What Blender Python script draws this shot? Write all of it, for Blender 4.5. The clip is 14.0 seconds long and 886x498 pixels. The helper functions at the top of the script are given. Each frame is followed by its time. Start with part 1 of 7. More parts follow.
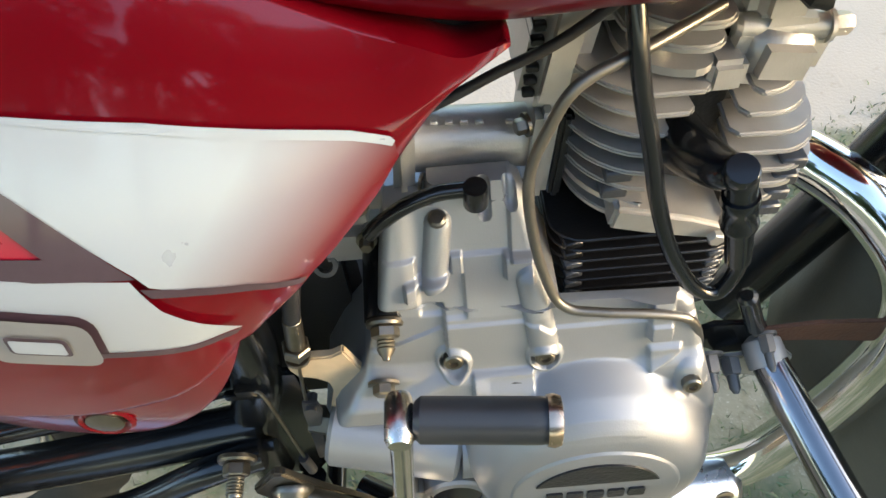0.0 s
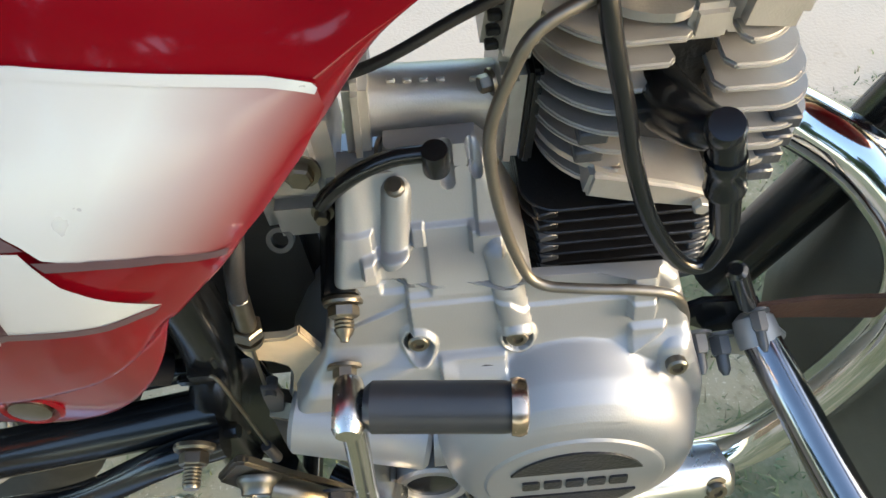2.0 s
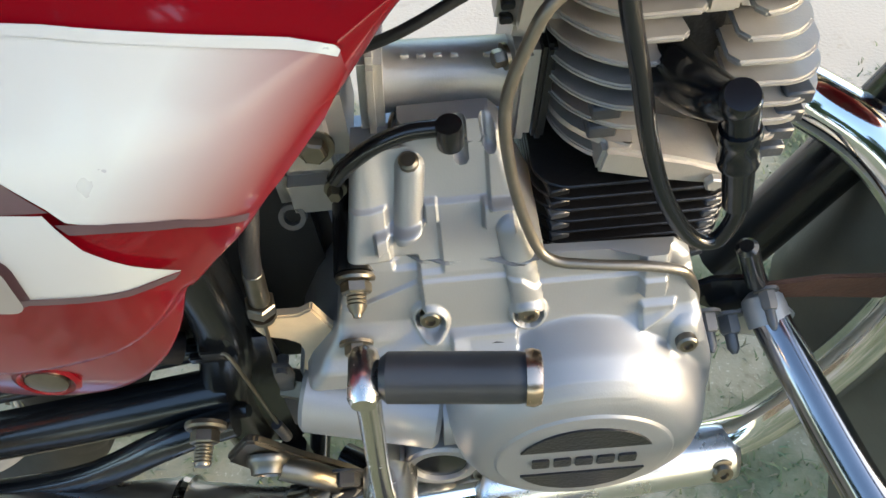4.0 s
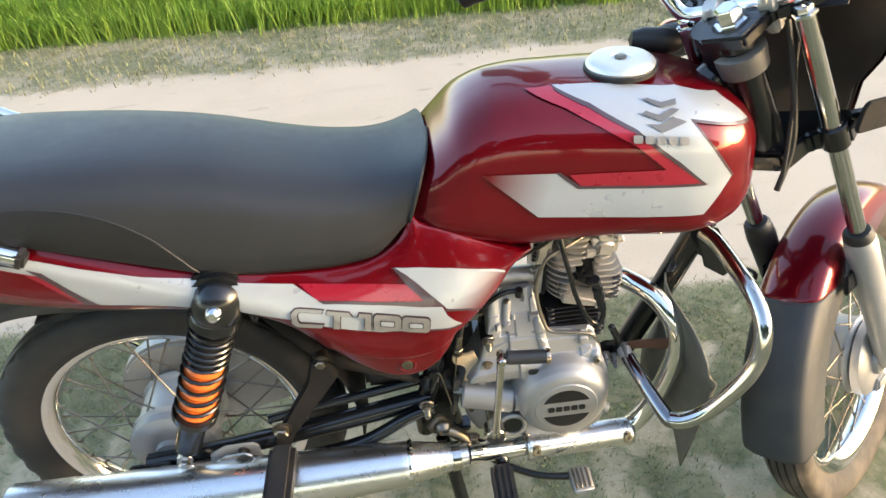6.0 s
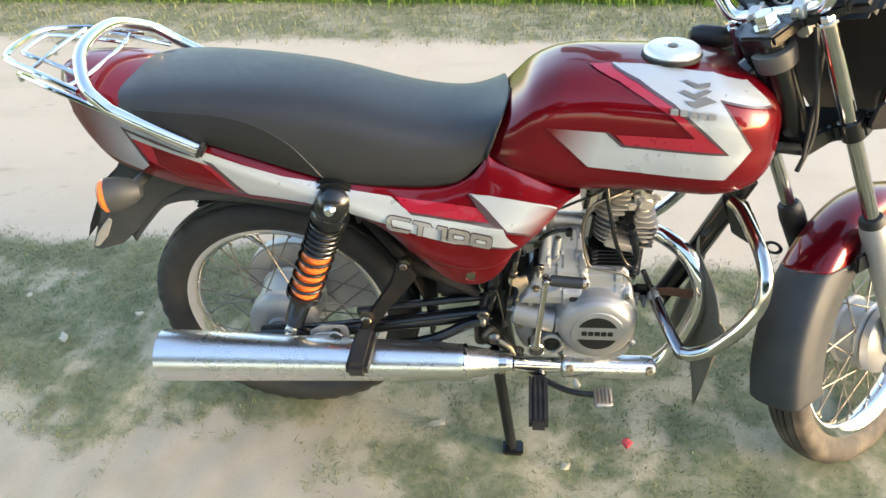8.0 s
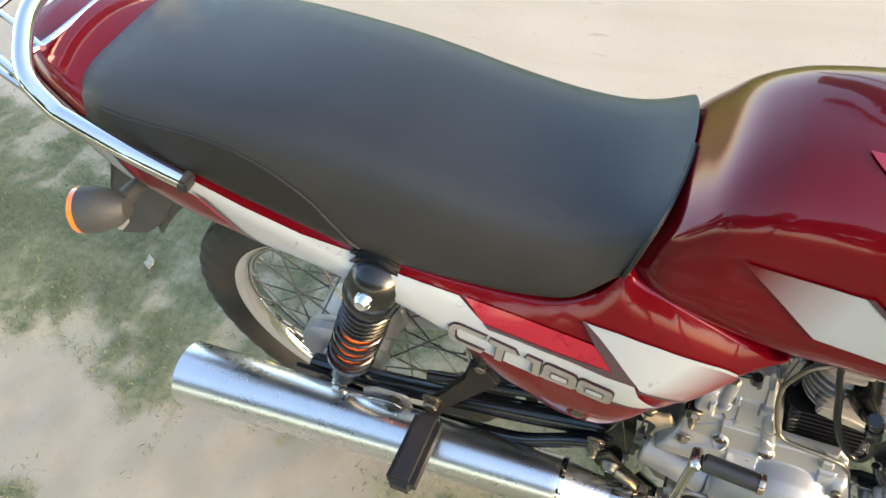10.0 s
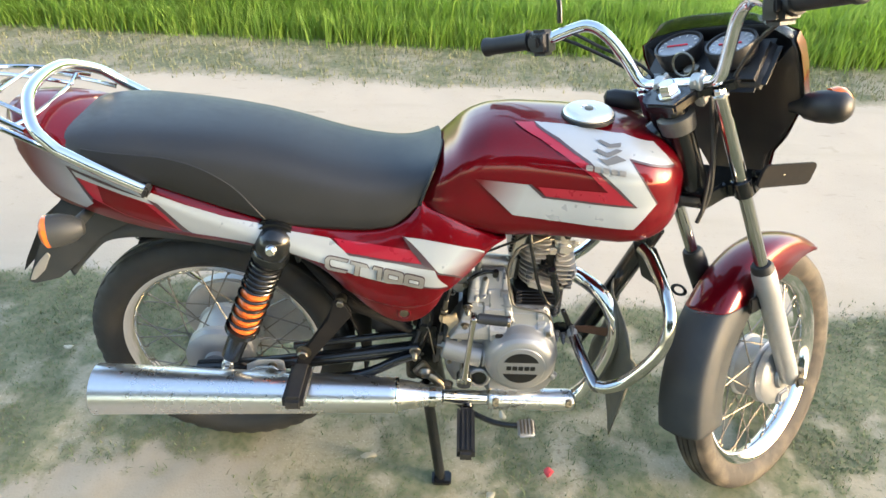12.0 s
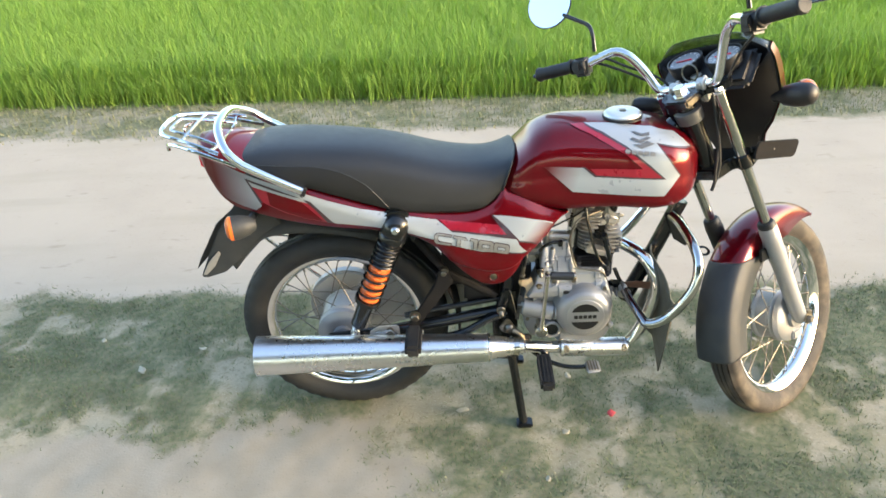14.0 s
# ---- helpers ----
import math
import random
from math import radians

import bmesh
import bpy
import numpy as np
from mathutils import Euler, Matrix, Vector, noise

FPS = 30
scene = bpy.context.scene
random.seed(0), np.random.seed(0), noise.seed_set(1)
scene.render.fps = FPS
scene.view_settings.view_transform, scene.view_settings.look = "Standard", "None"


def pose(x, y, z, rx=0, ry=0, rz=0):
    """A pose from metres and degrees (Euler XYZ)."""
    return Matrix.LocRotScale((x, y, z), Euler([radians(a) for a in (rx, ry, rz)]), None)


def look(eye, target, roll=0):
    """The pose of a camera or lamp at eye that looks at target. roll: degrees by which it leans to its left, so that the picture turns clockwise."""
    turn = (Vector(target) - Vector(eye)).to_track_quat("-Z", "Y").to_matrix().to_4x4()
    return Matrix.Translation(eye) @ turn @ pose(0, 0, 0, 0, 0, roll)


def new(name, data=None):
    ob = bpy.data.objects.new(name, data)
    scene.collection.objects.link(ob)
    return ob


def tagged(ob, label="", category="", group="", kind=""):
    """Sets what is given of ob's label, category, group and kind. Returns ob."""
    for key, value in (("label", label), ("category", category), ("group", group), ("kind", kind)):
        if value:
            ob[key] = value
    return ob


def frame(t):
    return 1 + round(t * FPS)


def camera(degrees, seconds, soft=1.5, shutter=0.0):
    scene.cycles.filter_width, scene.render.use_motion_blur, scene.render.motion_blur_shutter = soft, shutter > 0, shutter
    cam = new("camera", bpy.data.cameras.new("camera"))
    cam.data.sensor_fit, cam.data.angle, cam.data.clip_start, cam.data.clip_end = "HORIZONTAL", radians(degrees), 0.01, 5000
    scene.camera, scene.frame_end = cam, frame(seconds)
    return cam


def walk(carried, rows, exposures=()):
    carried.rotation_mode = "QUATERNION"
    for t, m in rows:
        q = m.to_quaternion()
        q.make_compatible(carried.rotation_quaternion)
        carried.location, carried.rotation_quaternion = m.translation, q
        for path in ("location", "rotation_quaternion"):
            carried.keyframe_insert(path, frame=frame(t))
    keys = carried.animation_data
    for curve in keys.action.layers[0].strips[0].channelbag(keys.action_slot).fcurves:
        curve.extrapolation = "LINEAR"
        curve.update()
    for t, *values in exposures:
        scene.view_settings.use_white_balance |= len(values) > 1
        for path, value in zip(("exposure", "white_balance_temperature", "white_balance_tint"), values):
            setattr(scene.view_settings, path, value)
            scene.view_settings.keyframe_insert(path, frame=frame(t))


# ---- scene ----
cam = camera(64.2, 14.0, shutter=0.12)
PATH = [
    (0, (0.588, -0.307, 0.817), (0.563, 0.94, -0.747), -5.9),
    (0.5, (0.601, -0.301, 0.805), (0.582, 0.93, -0.772), -5.7),
    (1, (0.61, -0.297, 0.798), (0.585, 0.922, -0.787), -6.3),
    (1.5, (0.61, -0.296, 0.792), (0.569, 0.91, -0.802), -7.0),
    (2, (0.607, -0.293, 0.789), (0.569, 0.912, -0.806), -6.8),
    (4.3, (0.597, -0.306, 0.785), (0.559, 0.891, -0.817), -6.6),
    (4.5, (0.591, -0.314, 0.796), (0.554, 0.892, -0.799), -6.1),
    (5, (0.549, -0.392, 0.958), (0.44, 0.837, -0.616), -6.7),
    (5.2, (0.55, -0.455, 1.04), (0.317, 0.877, -0.434), -9.2),
    (5.5, (0.516, -0.536, 1.147), (0.368, 0.956, -0.177), -8.8),
    (6, (0.459, -0.881, 1.275), (0.526, 0.713, 0.069), -5.2),
    (6.5, (0.409, -1.065, 1.362), (0.221, 0.614, 0.292), -7.6),
    (7, (0.488, -1.229, 1.409), (0.372, 0.424, 0.29), -1.7),
    (7.2, (0.516, -1.278, 1.403), (0.356, 0.357, 0.262), -2.8),
    (9.3, (0.472, -0.684, 1.299), (0.17, 0.665, -0.147), -2.9),
    (9.5, (0.497, -0.62, 1.305), (0.098, 0.651, -0.187), -5.2),
    (10, (0.508, -0.53, 1.297), (-0.149, 0.579, -0.233), -11.2),
    (10.5, (0.478, -0.57, 1.329), (0.009, 0.721, -0.124), -0.5),
    (11, (0.404, -0.76, 1.382), (0.281, 0.767, 0.096), 2.8),
    (11.5, (0.42, -0.948, 1.407), (0.372, 0.651, 0.207), 3.2),
    (12, (0.503, -1.21, 1.418), (0.491, 0.428, 0.27), 1.4),
    (12.5, (0.506, -1.413, 1.443), (0.443, 0.231, 0.305), -1.7),
    (13, (0.438, -1.531, 1.505), (0.221, 0.162, 0.462), -8.1),
    (13.5, (0.343, -1.62, 1.46), (0.373, 0.006, 0.297), -2.4),
    (14, (0.357, -1.678, 1.497), (0.29, 0.049, 0.492), -3.5),
]
walk(cam, [(t, look(eye, target, roll)) for t, eye, target, roll in PATH], exposures=[(0, 2.56, 6300, 10), (4.5, 2.62, 6150, 10), (5.5, 2.84, 6950, 17), (6.0, 2.60, 6850, 13), (6.5, 2.72, 6750, 12), (7, 2.67, 6600, 10), (9.5, 2.60, 6850, 12), (11, 2.60, 6850, 12), (12.5, 2.66, 6550, 10), (14, 2.48, 6500, 10)])

from mathutils.bvhtree import BVHTree

# ---- light ----
world = bpy.data.worlds.new("world")
scene.world = world
world.use_nodes = True
wn = world.node_tree.nodes
sky = wn.new("ShaderNodeTexSky")
sky.sky_type = 'NISHITA'
sky.sun_disc = False
sky.sun_elevation = radians(14)
sky.sun_rotation = radians(107)
sky.air_density, sky.dust_density, sky.ozone_density = 1.0, 1.8, 1.0
wn["Background"].inputs["Strength"].default_value = 0.15
world.node_tree.links.new(sky.outputs["Color"], wn["Background"].inputs["Color"])
sun = new("sun", bpy.data.lights.new("sun", 'SUN'))
sun.data.energy, sun.data.angle, sun.data.color = 0.40, radians(9), (1.0, 0.83, 0.60)
sun.matrix_world = look((9.2, -2.8, 2.3), (0, 0, 0))


# ---- materials ----
def material(name, colour, rough=0.5, metal=0.0, coat=0.0, vary=0.12, scale=40.0, bump=0.0, bump_scale=300.0, rough_vary=0.15, dust=0.0, island=0.0):
    """A principled surface with two scales of colour and gloss variation, fine relief and pale dust."""
    m = bpy.data.materials.new(name)
    m.use_nodes = True
    n, l = m.node_tree.nodes, m.node_tree.links
    b = n["Principled BSDF"]
    co = n.new("ShaderNodeTexCoord")
    big = n.new("ShaderNodeTexNoise")
    big.inputs["Scale"].default_value = scale * 0.15
    big.inputs["Detail"].default_value = 4
    fine = n.new("ShaderNodeTexNoise")
    fine.inputs["Scale"].default_value = scale
    fine.inputs["Detail"].default_value = 6
    for t in (big, fine):
        l.new(co.outputs["Object"], t.inputs["Vector"])
    both = n.new("ShaderNodeMath")
    both.operation = 'ADD'
    l.new(big.outputs["Fac"], both.inputs[0])
    l.new(fine.outputs["Fac"], both.inputs[1])
    span = n.new("ShaderNodeMapRange")
    span.inputs["From Min"].default_value, span.inputs["From Max"].default_value = 0.6, 1.4
    span.inputs["To Min"].default_value, span.inputs["To Max"].default_value = 1 - vary, 1 + vary
    l.new(both.outputs[0], span.inputs["Value"])
    hsv = n.new("ShaderNodeHueSaturation")
    hsv.inputs["Color"].default_value = (*colour, 1)
    l.new(span.outputs[0], hsv.inputs["Value"])
    out = hsv.outputs["Color"]
    if island:
        geo = n.new("ShaderNodeNewGeometry")
        rnd = n.new("ShaderNodeMapRange")
        rnd.inputs["To Min"].default_value, rnd.inputs["To Max"].default_value = 1 - island, 1 + island
        l.new(geo.outputs["Random Per Island"], rnd.inputs["Value"])
        h2 = n.new("ShaderNodeHueSaturation")
        l.new(out, h2.inputs["Color"])
        l.new(rnd.outputs[0], h2.inputs["Value"])
        out = h2.outputs["Color"]
    if dust:
        dn = n.new("ShaderNodeTexNoise")
        dn.inputs["Scale"].default_value, dn.inputs["Detail"].default_value = 18, 8
        l.new(co.outputs["Object"], dn.inputs["Vector"])
        dr = n.new("ShaderNodeMapRange")
        dr.inputs["From Min"].default_value, dr.inputs["From Max"].default_value = 0.42, 0.72
        dr.inputs["To Max"].default_value = dust
        l.new(dn.outputs["Fac"], dr.inputs["Value"])
        mix = n.new("ShaderNodeMix")
        mix.data_type = 'RGBA'
        l.new(dr.outputs[0], mix.inputs["Factor"])
        l.new(out, mix.inputs["A"])
        mix.inputs["B"].default_value = (0.36, 0.29, 0.2, 1)
        out = mix.outputs["Result"]
    l.new(out, b.inputs["Base Color"])
    rr = n.new("ShaderNodeMapRange")
    rr.inputs["From Min"].default_value, rr.inputs["From Max"].default_value = 0.6, 1.4
    rr.inputs["To Min"].default_value, rr.inputs["To Max"].default_value = max(rough * (1 - rough_vary), 0.01), min(rough * (1 + rough_vary), 1)
    l.new(both.outputs[0], rr.inputs["Value"])
    l.new(rr.outputs[0], b.inputs["Roughness"])
    b.inputs["Metallic"].default_value = metal
    b.inputs["Coat Weight"].default_value = coat
    b.inputs["Coat Roughness"].default_value = 0.06
    if bump:
        tex = n.new("ShaderNodeTexNoise")
        tex.inputs["Scale"].default_value, tex.inputs["Detail"].default_value = bump_scale, 3
        l.new(co.outputs["Object"], tex.inputs["Vector"])
        bp = n.new("ShaderNodeBump")
        bp.inputs["Strength"].default_value, bp.inputs["Distance"].default_value = bump, 0.002
        l.new(tex.outputs["Fac"], bp.inputs["Height"])
        l.new(bp.outputs["Normal"], b.inputs["Normal"])
    return m


def faded(name, a, b_col, start, end, rough=0.3):
    """Pearl print that fades along a line, in a fine halftone, into the paint under it. start, end: (x, z) of full and no print."""
    m = material(name, a, rough, 0.25, 0.6, 0.02, 60)
    n, l = m.node_tree.nodes, m.node_tree.links
    b = n["Principled BSDF"]
    src = b.inputs["Base Color"].links[0].from_socket
    co = n.new("ShaderNodeTexCoord")
    dot = n.new("ShaderNodeVectorMath")
    dot.operation = 'DOT_PRODUCT'
    d = Vector((end[0] - start[0], 0, end[1] - start[1]))
    l.new(co.outputs["Object"], dot.inputs[0])
    dot.inputs[1].default_value = d / d.length_squared
    off = n.new("ShaderNodeMath")
    off.operation = 'SUBTRACT'
    off.use_clamp = True
    l.new(dot.outputs["Value"], off.inputs[0])
    off.inputs[1].default_value = (d / d.length_squared).dot(Vector((start[0], 0, start[1])))
    mix = n.new("ShaderNodeMix")
    mix.data_type = 'RGBA'
    l.new(off.outputs[0], mix.inputs["Factor"])
    l.new(src, mix.inputs["A"])
    mix.inputs["B"].default_value = (*b_col, 1)
    l.new(mix.outputs["Result"], b.inputs["Base Color"])
    return m


RED_COL = (0.116, 0.0009, 0.0050)
RED = material("red_candy_paint", RED_COL, 0.3, 0.35, 1.0, 0.03, 40, rough_vary=0.05)
for node_input in (RED.node_tree.nodes["Principled BSDF"].inputs,):
    node_input["Specular IOR Level"].default_value = 0.1
    node_input["Coat Weight"].default_value = 0.8
PEARL = material("pearl_white_print", (0.335, 0.375, 0.415), 0.3, 0.25, 0.6, 0.02, 60)
PINK = material("bright_red_print", (0.29, 0.006, 0.024), 0.3, 0.2, 1.0, 0.03, 60)
DECAL_DARK = material("dark_grey_print", (0.05, 0.03, 0.04), 0.35, 0.1, 0.8, 0.1, 200)
VINYL = material("seat_vinyl", (0.0138, 0.0156, 0.0184), 0.44, 0, 0.0, 0.12, 60, bump=0.2, bump_scale=900, dust=0.004)
VINYL_SIDE = material("seat_side_vinyl", (0.0048, 0.0052, 0.0060), 0.46, 0, 0.0, 0.12, 60, bump=0.3, bump_scale=900)
BLACK = material("black_gloss_paint", (0.0042, 0.0056, 0.0075), 0.22, 0, 0.2, 0.2, 60, dust=0.018)
PLASTIC = material("black_plastic", (0.012, 0.012, 0.014), 0.45, 0, 0, 0.2, 80, bump=0.1, bump_scale=700, dust=0.03)
FLAP = material("dusty_black_flap", (0.024, 0.029, 0.034), 0.58, 0, 0, 0.2, 40, bump=0.1, bump_scale=500, dust=0.04)
RUBBER = material("black_rubber", (0.012, 0.013, 0.015), 0.55, 0, 0, 0.2, 90, bump=0.2, bump_scale=600, dust=0.04)
TYRE = material("tyre_rubber", (0.012, 0.014, 0.016), 0.62, 0, 0, 0.2, 60, bump=0.2, bump_scale=700, dust=0.03)
DUSTY_TYRE = material("dusty_tyre_rubber", (0.042, 0.034, 0.028), 0.75, 0, 0, 0.25, 60, bump=0.25, bump_scale=600, dust=0.28)
CHROME = material("chrome", (0.80, 0.80, 0.80), 0.07, 1.0, 0, 0.04, 90, rough_vary=0.5)
WORN_CHROME = material("worn_chrome", (0.66, 0.63, 0.58), 0.2, 1.0, 0, 0.12, 120, rough_vary=0.5, dust=0.15)
ALLOY = material("silver_engine_paint", (0.31, 0.32, 0.332), 0.44, 0.6, 0, 0.05, 40, bump=0.05, bump_scale=900, rough_vary=0.15, dust=0.04)
CAST = material("cast_aluminium", (0.48, 0.468, 0.445), 0.40, 0.6, 0, 0.12, 90, bump=0.10, bump_scale=900, dust=0.10)
FINBLOCK = material("dark_grey_casting", (0.07, 0.075, 0.085), 0.4, 0.3, 0, 0.2, 120, bump=0.2, bump_scale=500)
PIPE = material("dull_steel_pipe", (0.20, 0.185, 0.16), 0.38, 0.8, 0, 0.2, 120, dust=0.1)
CASTDARK = material("black_cylinder_paint", (0.009, 0.009, 0.010), 0.32, 0, 0, 0.2, 80, bump=0.2, bump_scale=500)
FORKGREY = material("grey_fork_paint", (0.33, 0.34, 0.35), 0.42, 0.3, 0, 0.08, 80, dust=0.05)
STEEL = material("zinc_steel", (0.21, 0.19, 0.155), 0.36, 1.0, 0, 0.2, 160, dust=0.15)
HUBGREY = material("dull_grey_alloy", (0.40, 0.40, 0.39), 0.5, 0.5, 0, 0.1, 60, dust=0.2)
ORANGE = material("orange_damper", (0.72, 0.14, 0.02), 0.4, 0, 0.3, 0.1, 90)
AMBER = material("amber_lens", (0.75, 0.16, 0.02), 0.15, 0, 0.6, 0.06, 90)
WHITEPLATE = material("off_white_print", (0.62, 0.60, 0.56), 0.45, 0, 0, 0.08, 90)
RUST = material("rusty_bracket", (0.13, 0.06, 0.035), 0.7, 0.2, 0, 0.35, 90, bump=0.3, bump_scale=400)
DIAL = material("dial_face", (0.22, 0.22, 0.24), 0.25, 0, 0.5, 0.08, 90)
NEEDLE = material("red_print", (0.7, 0.02, 0.04), 0.4, 0, 0, 0.05, 90)
MIRROR = material("mirror_glass", (0.92, 0.93, 0.94), 0.015, 1.0, 0, 0.01, 30, rough_vary=0.0)
SCREEN = material("smoked_screen", (0.01, 0.012, 0.014), 0.1, 0, 0.6, 0.1, 30)
SCREEN.node_tree.nodes["Principled BSDF"].inputs["Alpha"].default_value = 0.55
DULL = material("dirty_grey_alloy", (0.12, 0.12, 0.12), 0.5, 0.5, 0, 0.2, 60, dust=0.15)
DARKMETAL = material("dark_grey_metal", (0.055, 0.055, 0.056), 0.5, 0.4, 0, 0.3, 60, dust=0.1)
SLEEVE = material("smooth_worn_rubber", (0.016, 0.019, 0.024), 0.36, 0, 0, 0.15, 60, dust=0.03)
SATIN = material("satin_metal", (0.78, 0.77, 0.74), 0.42, 0.75, 0, 0.05, 60)
SPOKE = material("dull_spoke_steel", (0.20, 0.185, 0.165), 0.42, 0.9, 0, 0.2, 90)
SILENCER = material("brushed_chrome", (0.74, 0.75, 0.76), 0.28, 1.0, 0, 0.05, 60, rough_vary=0.08)
EMBLEM = material("grey_emblem_metal", (0.13, 0.135, 0.14), 0.4, 0.3, 0, 0.08, 90)
BADGE_SILVER = material("painted_badge_silver", (0.30, 0.30, 0.30), 0.34, 0.6, 0.3, 0.06, 90)
MATT = material("matt_black_paint", (0.010, 0.010, 0.011), 0.85, 0, 0, 0.2, 60, dust=0.02)
MATT.node_tree.nodes["Principled BSDF"].inputs["Specular IOR Level"].default_value = 0.2
OLD_RUBBER = material("faded_rubber", (0.100, 0.098, 0.080), 0.55, 0, 0, 0.25, 30, bump=0.1, bump_scale=400, dust=0.10)
# chrome with a lowered base colour, standing in for dark reflections
GUARD_CHROME = material("dimmed_chrome", (0.50, 0.50, 0.49), 0.10, 1.0, 0, 0.08, 60, rough_vary=0.5, dust=0.04)
ARM_CHROME = material("dark_reflection_chrome", (0.23, 0.235, 0.25), 0.13, 1.0, 0, 0.1, 60, rough_vary=0.4, dust=0.04)
WORN_BRASS = material("worn_coppery_chrome", (0.56, 0.43, 0.33), 0.24, 1.0, 0, 0.2, 120, rough_vary=0.5, dust=0.1)
GUM = material("tan_gasket", (0.45, 0.36, 0.24), 0.6, 0, 0, 0.2, 90)


# ---- mesh helpers ----
def link(name, bm, mat, angle=38):
    bmesh.ops.recalc_face_normals(bm, faces=bm.faces[:])
    me = bpy.data.meshes.new(name)
    for f in bm.faces:
        f.smooth = True
    bm.to_mesh(me)
    bm.free()
    me.set_sharp_from_angle(angle=radians(angle))
    for m in (mat if isinstance(mat, (list, tuple)) else [mat]):
        me.materials.append(m)
    return new(name, me)


def part(name, bm, mat, parent, label="", angle=38):
    """A bmesh as one mesh object under a thing or under a part."""
    ob = link(name, bm, mat, angle)
    ob.parent = parent
    return tagged(ob, label)


def B():
    return bmesh.new()


def ease(xs, ys):
    """A smooth curve through a few given heights."""
    xs, ys = np.array(xs, float), np.array(ys, float)
    d = np.gradient(ys, xs)

    def f(x):
        x = min(max(x, xs[0]), xs[-1])
        i = int(min(max(np.searchsorted(xs, x) - 1, 0), len(xs) - 2))
        h = xs[i + 1] - xs[i]
        s = (x - xs[i]) / h
        a = (1 + 2 * s) * (1 - s) ** 2 * ys[i] + s * (1 - s) ** 2 * h * d[i]
        return float(a + s * s * (3 - 2 * s) * ys[i + 1] + s * s * (s - 1) * h * d[i + 1])
    return f


def smooth_path(pts, steps=6, closed=False):
    p = [Vector(q) for q in pts]
    n, out = len(p), []
    for i in range(n if closed else n - 1):
        a, b, c, d = (p[(i - 1) % n], p[i], p[(i + 1) % n], p[(i + 2) % n]) if closed else (p[max(i - 1, 0)], p[i], p[i + 1], p[min(i + 2, n - 1)])
        for k in range(steps):
            s = k / steps
            out.append(0.5 * (2 * b + (c - a) * s + (2 * a - 5 * b + 4 * c - d) * s * s + (3 * b - a - 3 * c + d) * s ** 3))
    if not closed:
        out.append(p[-1].copy())
    return out


def tube(bm, pts, r, seg=12, steps=6, closed=False, flat=1.0):
    """A round bar swept along a smooth line. r: a radius, or one for each given point."""
    radii = r if isinstance(r, (list, tuple)) else None
    line = smooth_path(pts, steps, closed) if steps else [Vector(q) for q in pts]
    n = len(line)
    rings, side = [], None
    for i, c in enumerate(line):
        t = (line[(i + 1) % n] - line[i - 1]) if closed else (line[min(i + 1, n - 1)] - line[max(i - 1, 0)])
        t.normalize()
        if side is None:
            side = t.orthogonal().normalized()
        side = (side - t * side.dot(t)).normalized()
        up = t.cross(side)
        if radii:
            u = i / max(n - 1, 1) * (len(radii) - 1)
            k = min(int(u), len(radii) - 2)
            rr = radii[k] + (radii[k + 1] - radii[k]) * (u - k)
        else:
            rr = r
        rings.append([bm.verts.new(c + rr * (math.cos(a) * side + flat * math.sin(a) * up)) for a in (2 * math.pi * j / seg for j in range(seg))])
    for i in range(n if closed else n - 1):
        a, b = rings[i], rings[(i + 1) % n]
        for j in range(seg):
            bm.faces.new((a[j], a[(j + 1) % seg], b[(j + 1) % seg], b[j]))
    if not closed:
        bm.faces.new(rings[0][::-1])
        bm.faces.new(rings[-1])
    return bm


def lathe(bm, origin, axis, prof, seg=32, wave=None):
    """A body turned about an axis. prof: (distance along it, radius)."""
    o, ax = Vector(origin), Vector(axis).normalized()
    side = ax.orthogonal().normalized()
    up = ax.cross(side)
    rings = []
    for k, (s, r) in enumerate(prof):
        if r <= 1e-6:
            rings.append([bm.verts.new(o + ax * s)])
            continue
        ring = []
        for j in range(seg):
            a = 2 * math.pi * j / seg
            rr = r + (wave(k, j) if wave else 0)
            ring.append(bm.verts.new(o + ax * s + rr * (math.cos(a) * side + math.sin(a) * up)))
        rings.append(ring)
    for a, b in zip(rings, rings[1:]):
        for j in range(seg):
            q = [a[j % len(a)], a[(j + 1) % len(a)], b[(j + 1) % len(b)], b[j % len(b)]]
            q = list(dict.fromkeys(q))
            if len(q) > 2:
                bm.faces.new(q)
    for ring, flip in ((rings[0], True), (rings[-1], False)):
        if len(ring) > 2 and rings[0] is not rings[-1]:
            bm.faces.new(ring[::-1] if flip else ring)
    return bm


def rod(bm, a, b, r, r2=None, seg=16, chamfer=0.0):
    a, b = Vector(a), Vector(b)
    n = (b - a).length
    r2 = r if r2 is None else r2
    c = min(chamfer, n * 0.4, r * 0.6, r2 * 0.6)
    prof = [(0, r), (n, r2)] if not c else [(0, r - c), (c, r), (n - c, r2), (n, r2 - c)]
    return lathe(bm, a, b - a, prof, seg)


def closed_lathe(bm, origin, axis, prof, seg=64, wave=None):
    o, ax = Vector(origin), Vector(axis).normalized()
    side = ax.orthogonal().normalized()
    up = ax.cross(side)
    rings = []
    for k, (s, r) in enumerate(prof):
        rings.append([bm.verts.new(o + ax * s + (r + (wave(k, j) if wave else 0)) * (math.cos(2 * math.pi * j / seg) * side + math.sin(2 * math.pi * j / seg) * up)) for j in range(seg)])
    n = len(rings)
    for k in range(n):
        a, b = rings[k], rings[(k + 1) % n]
        for j in range(seg):
            bm.faces.new((a[j], a[(j + 1) % seg], b[(j + 1) % seg], b[j]))
    return bm


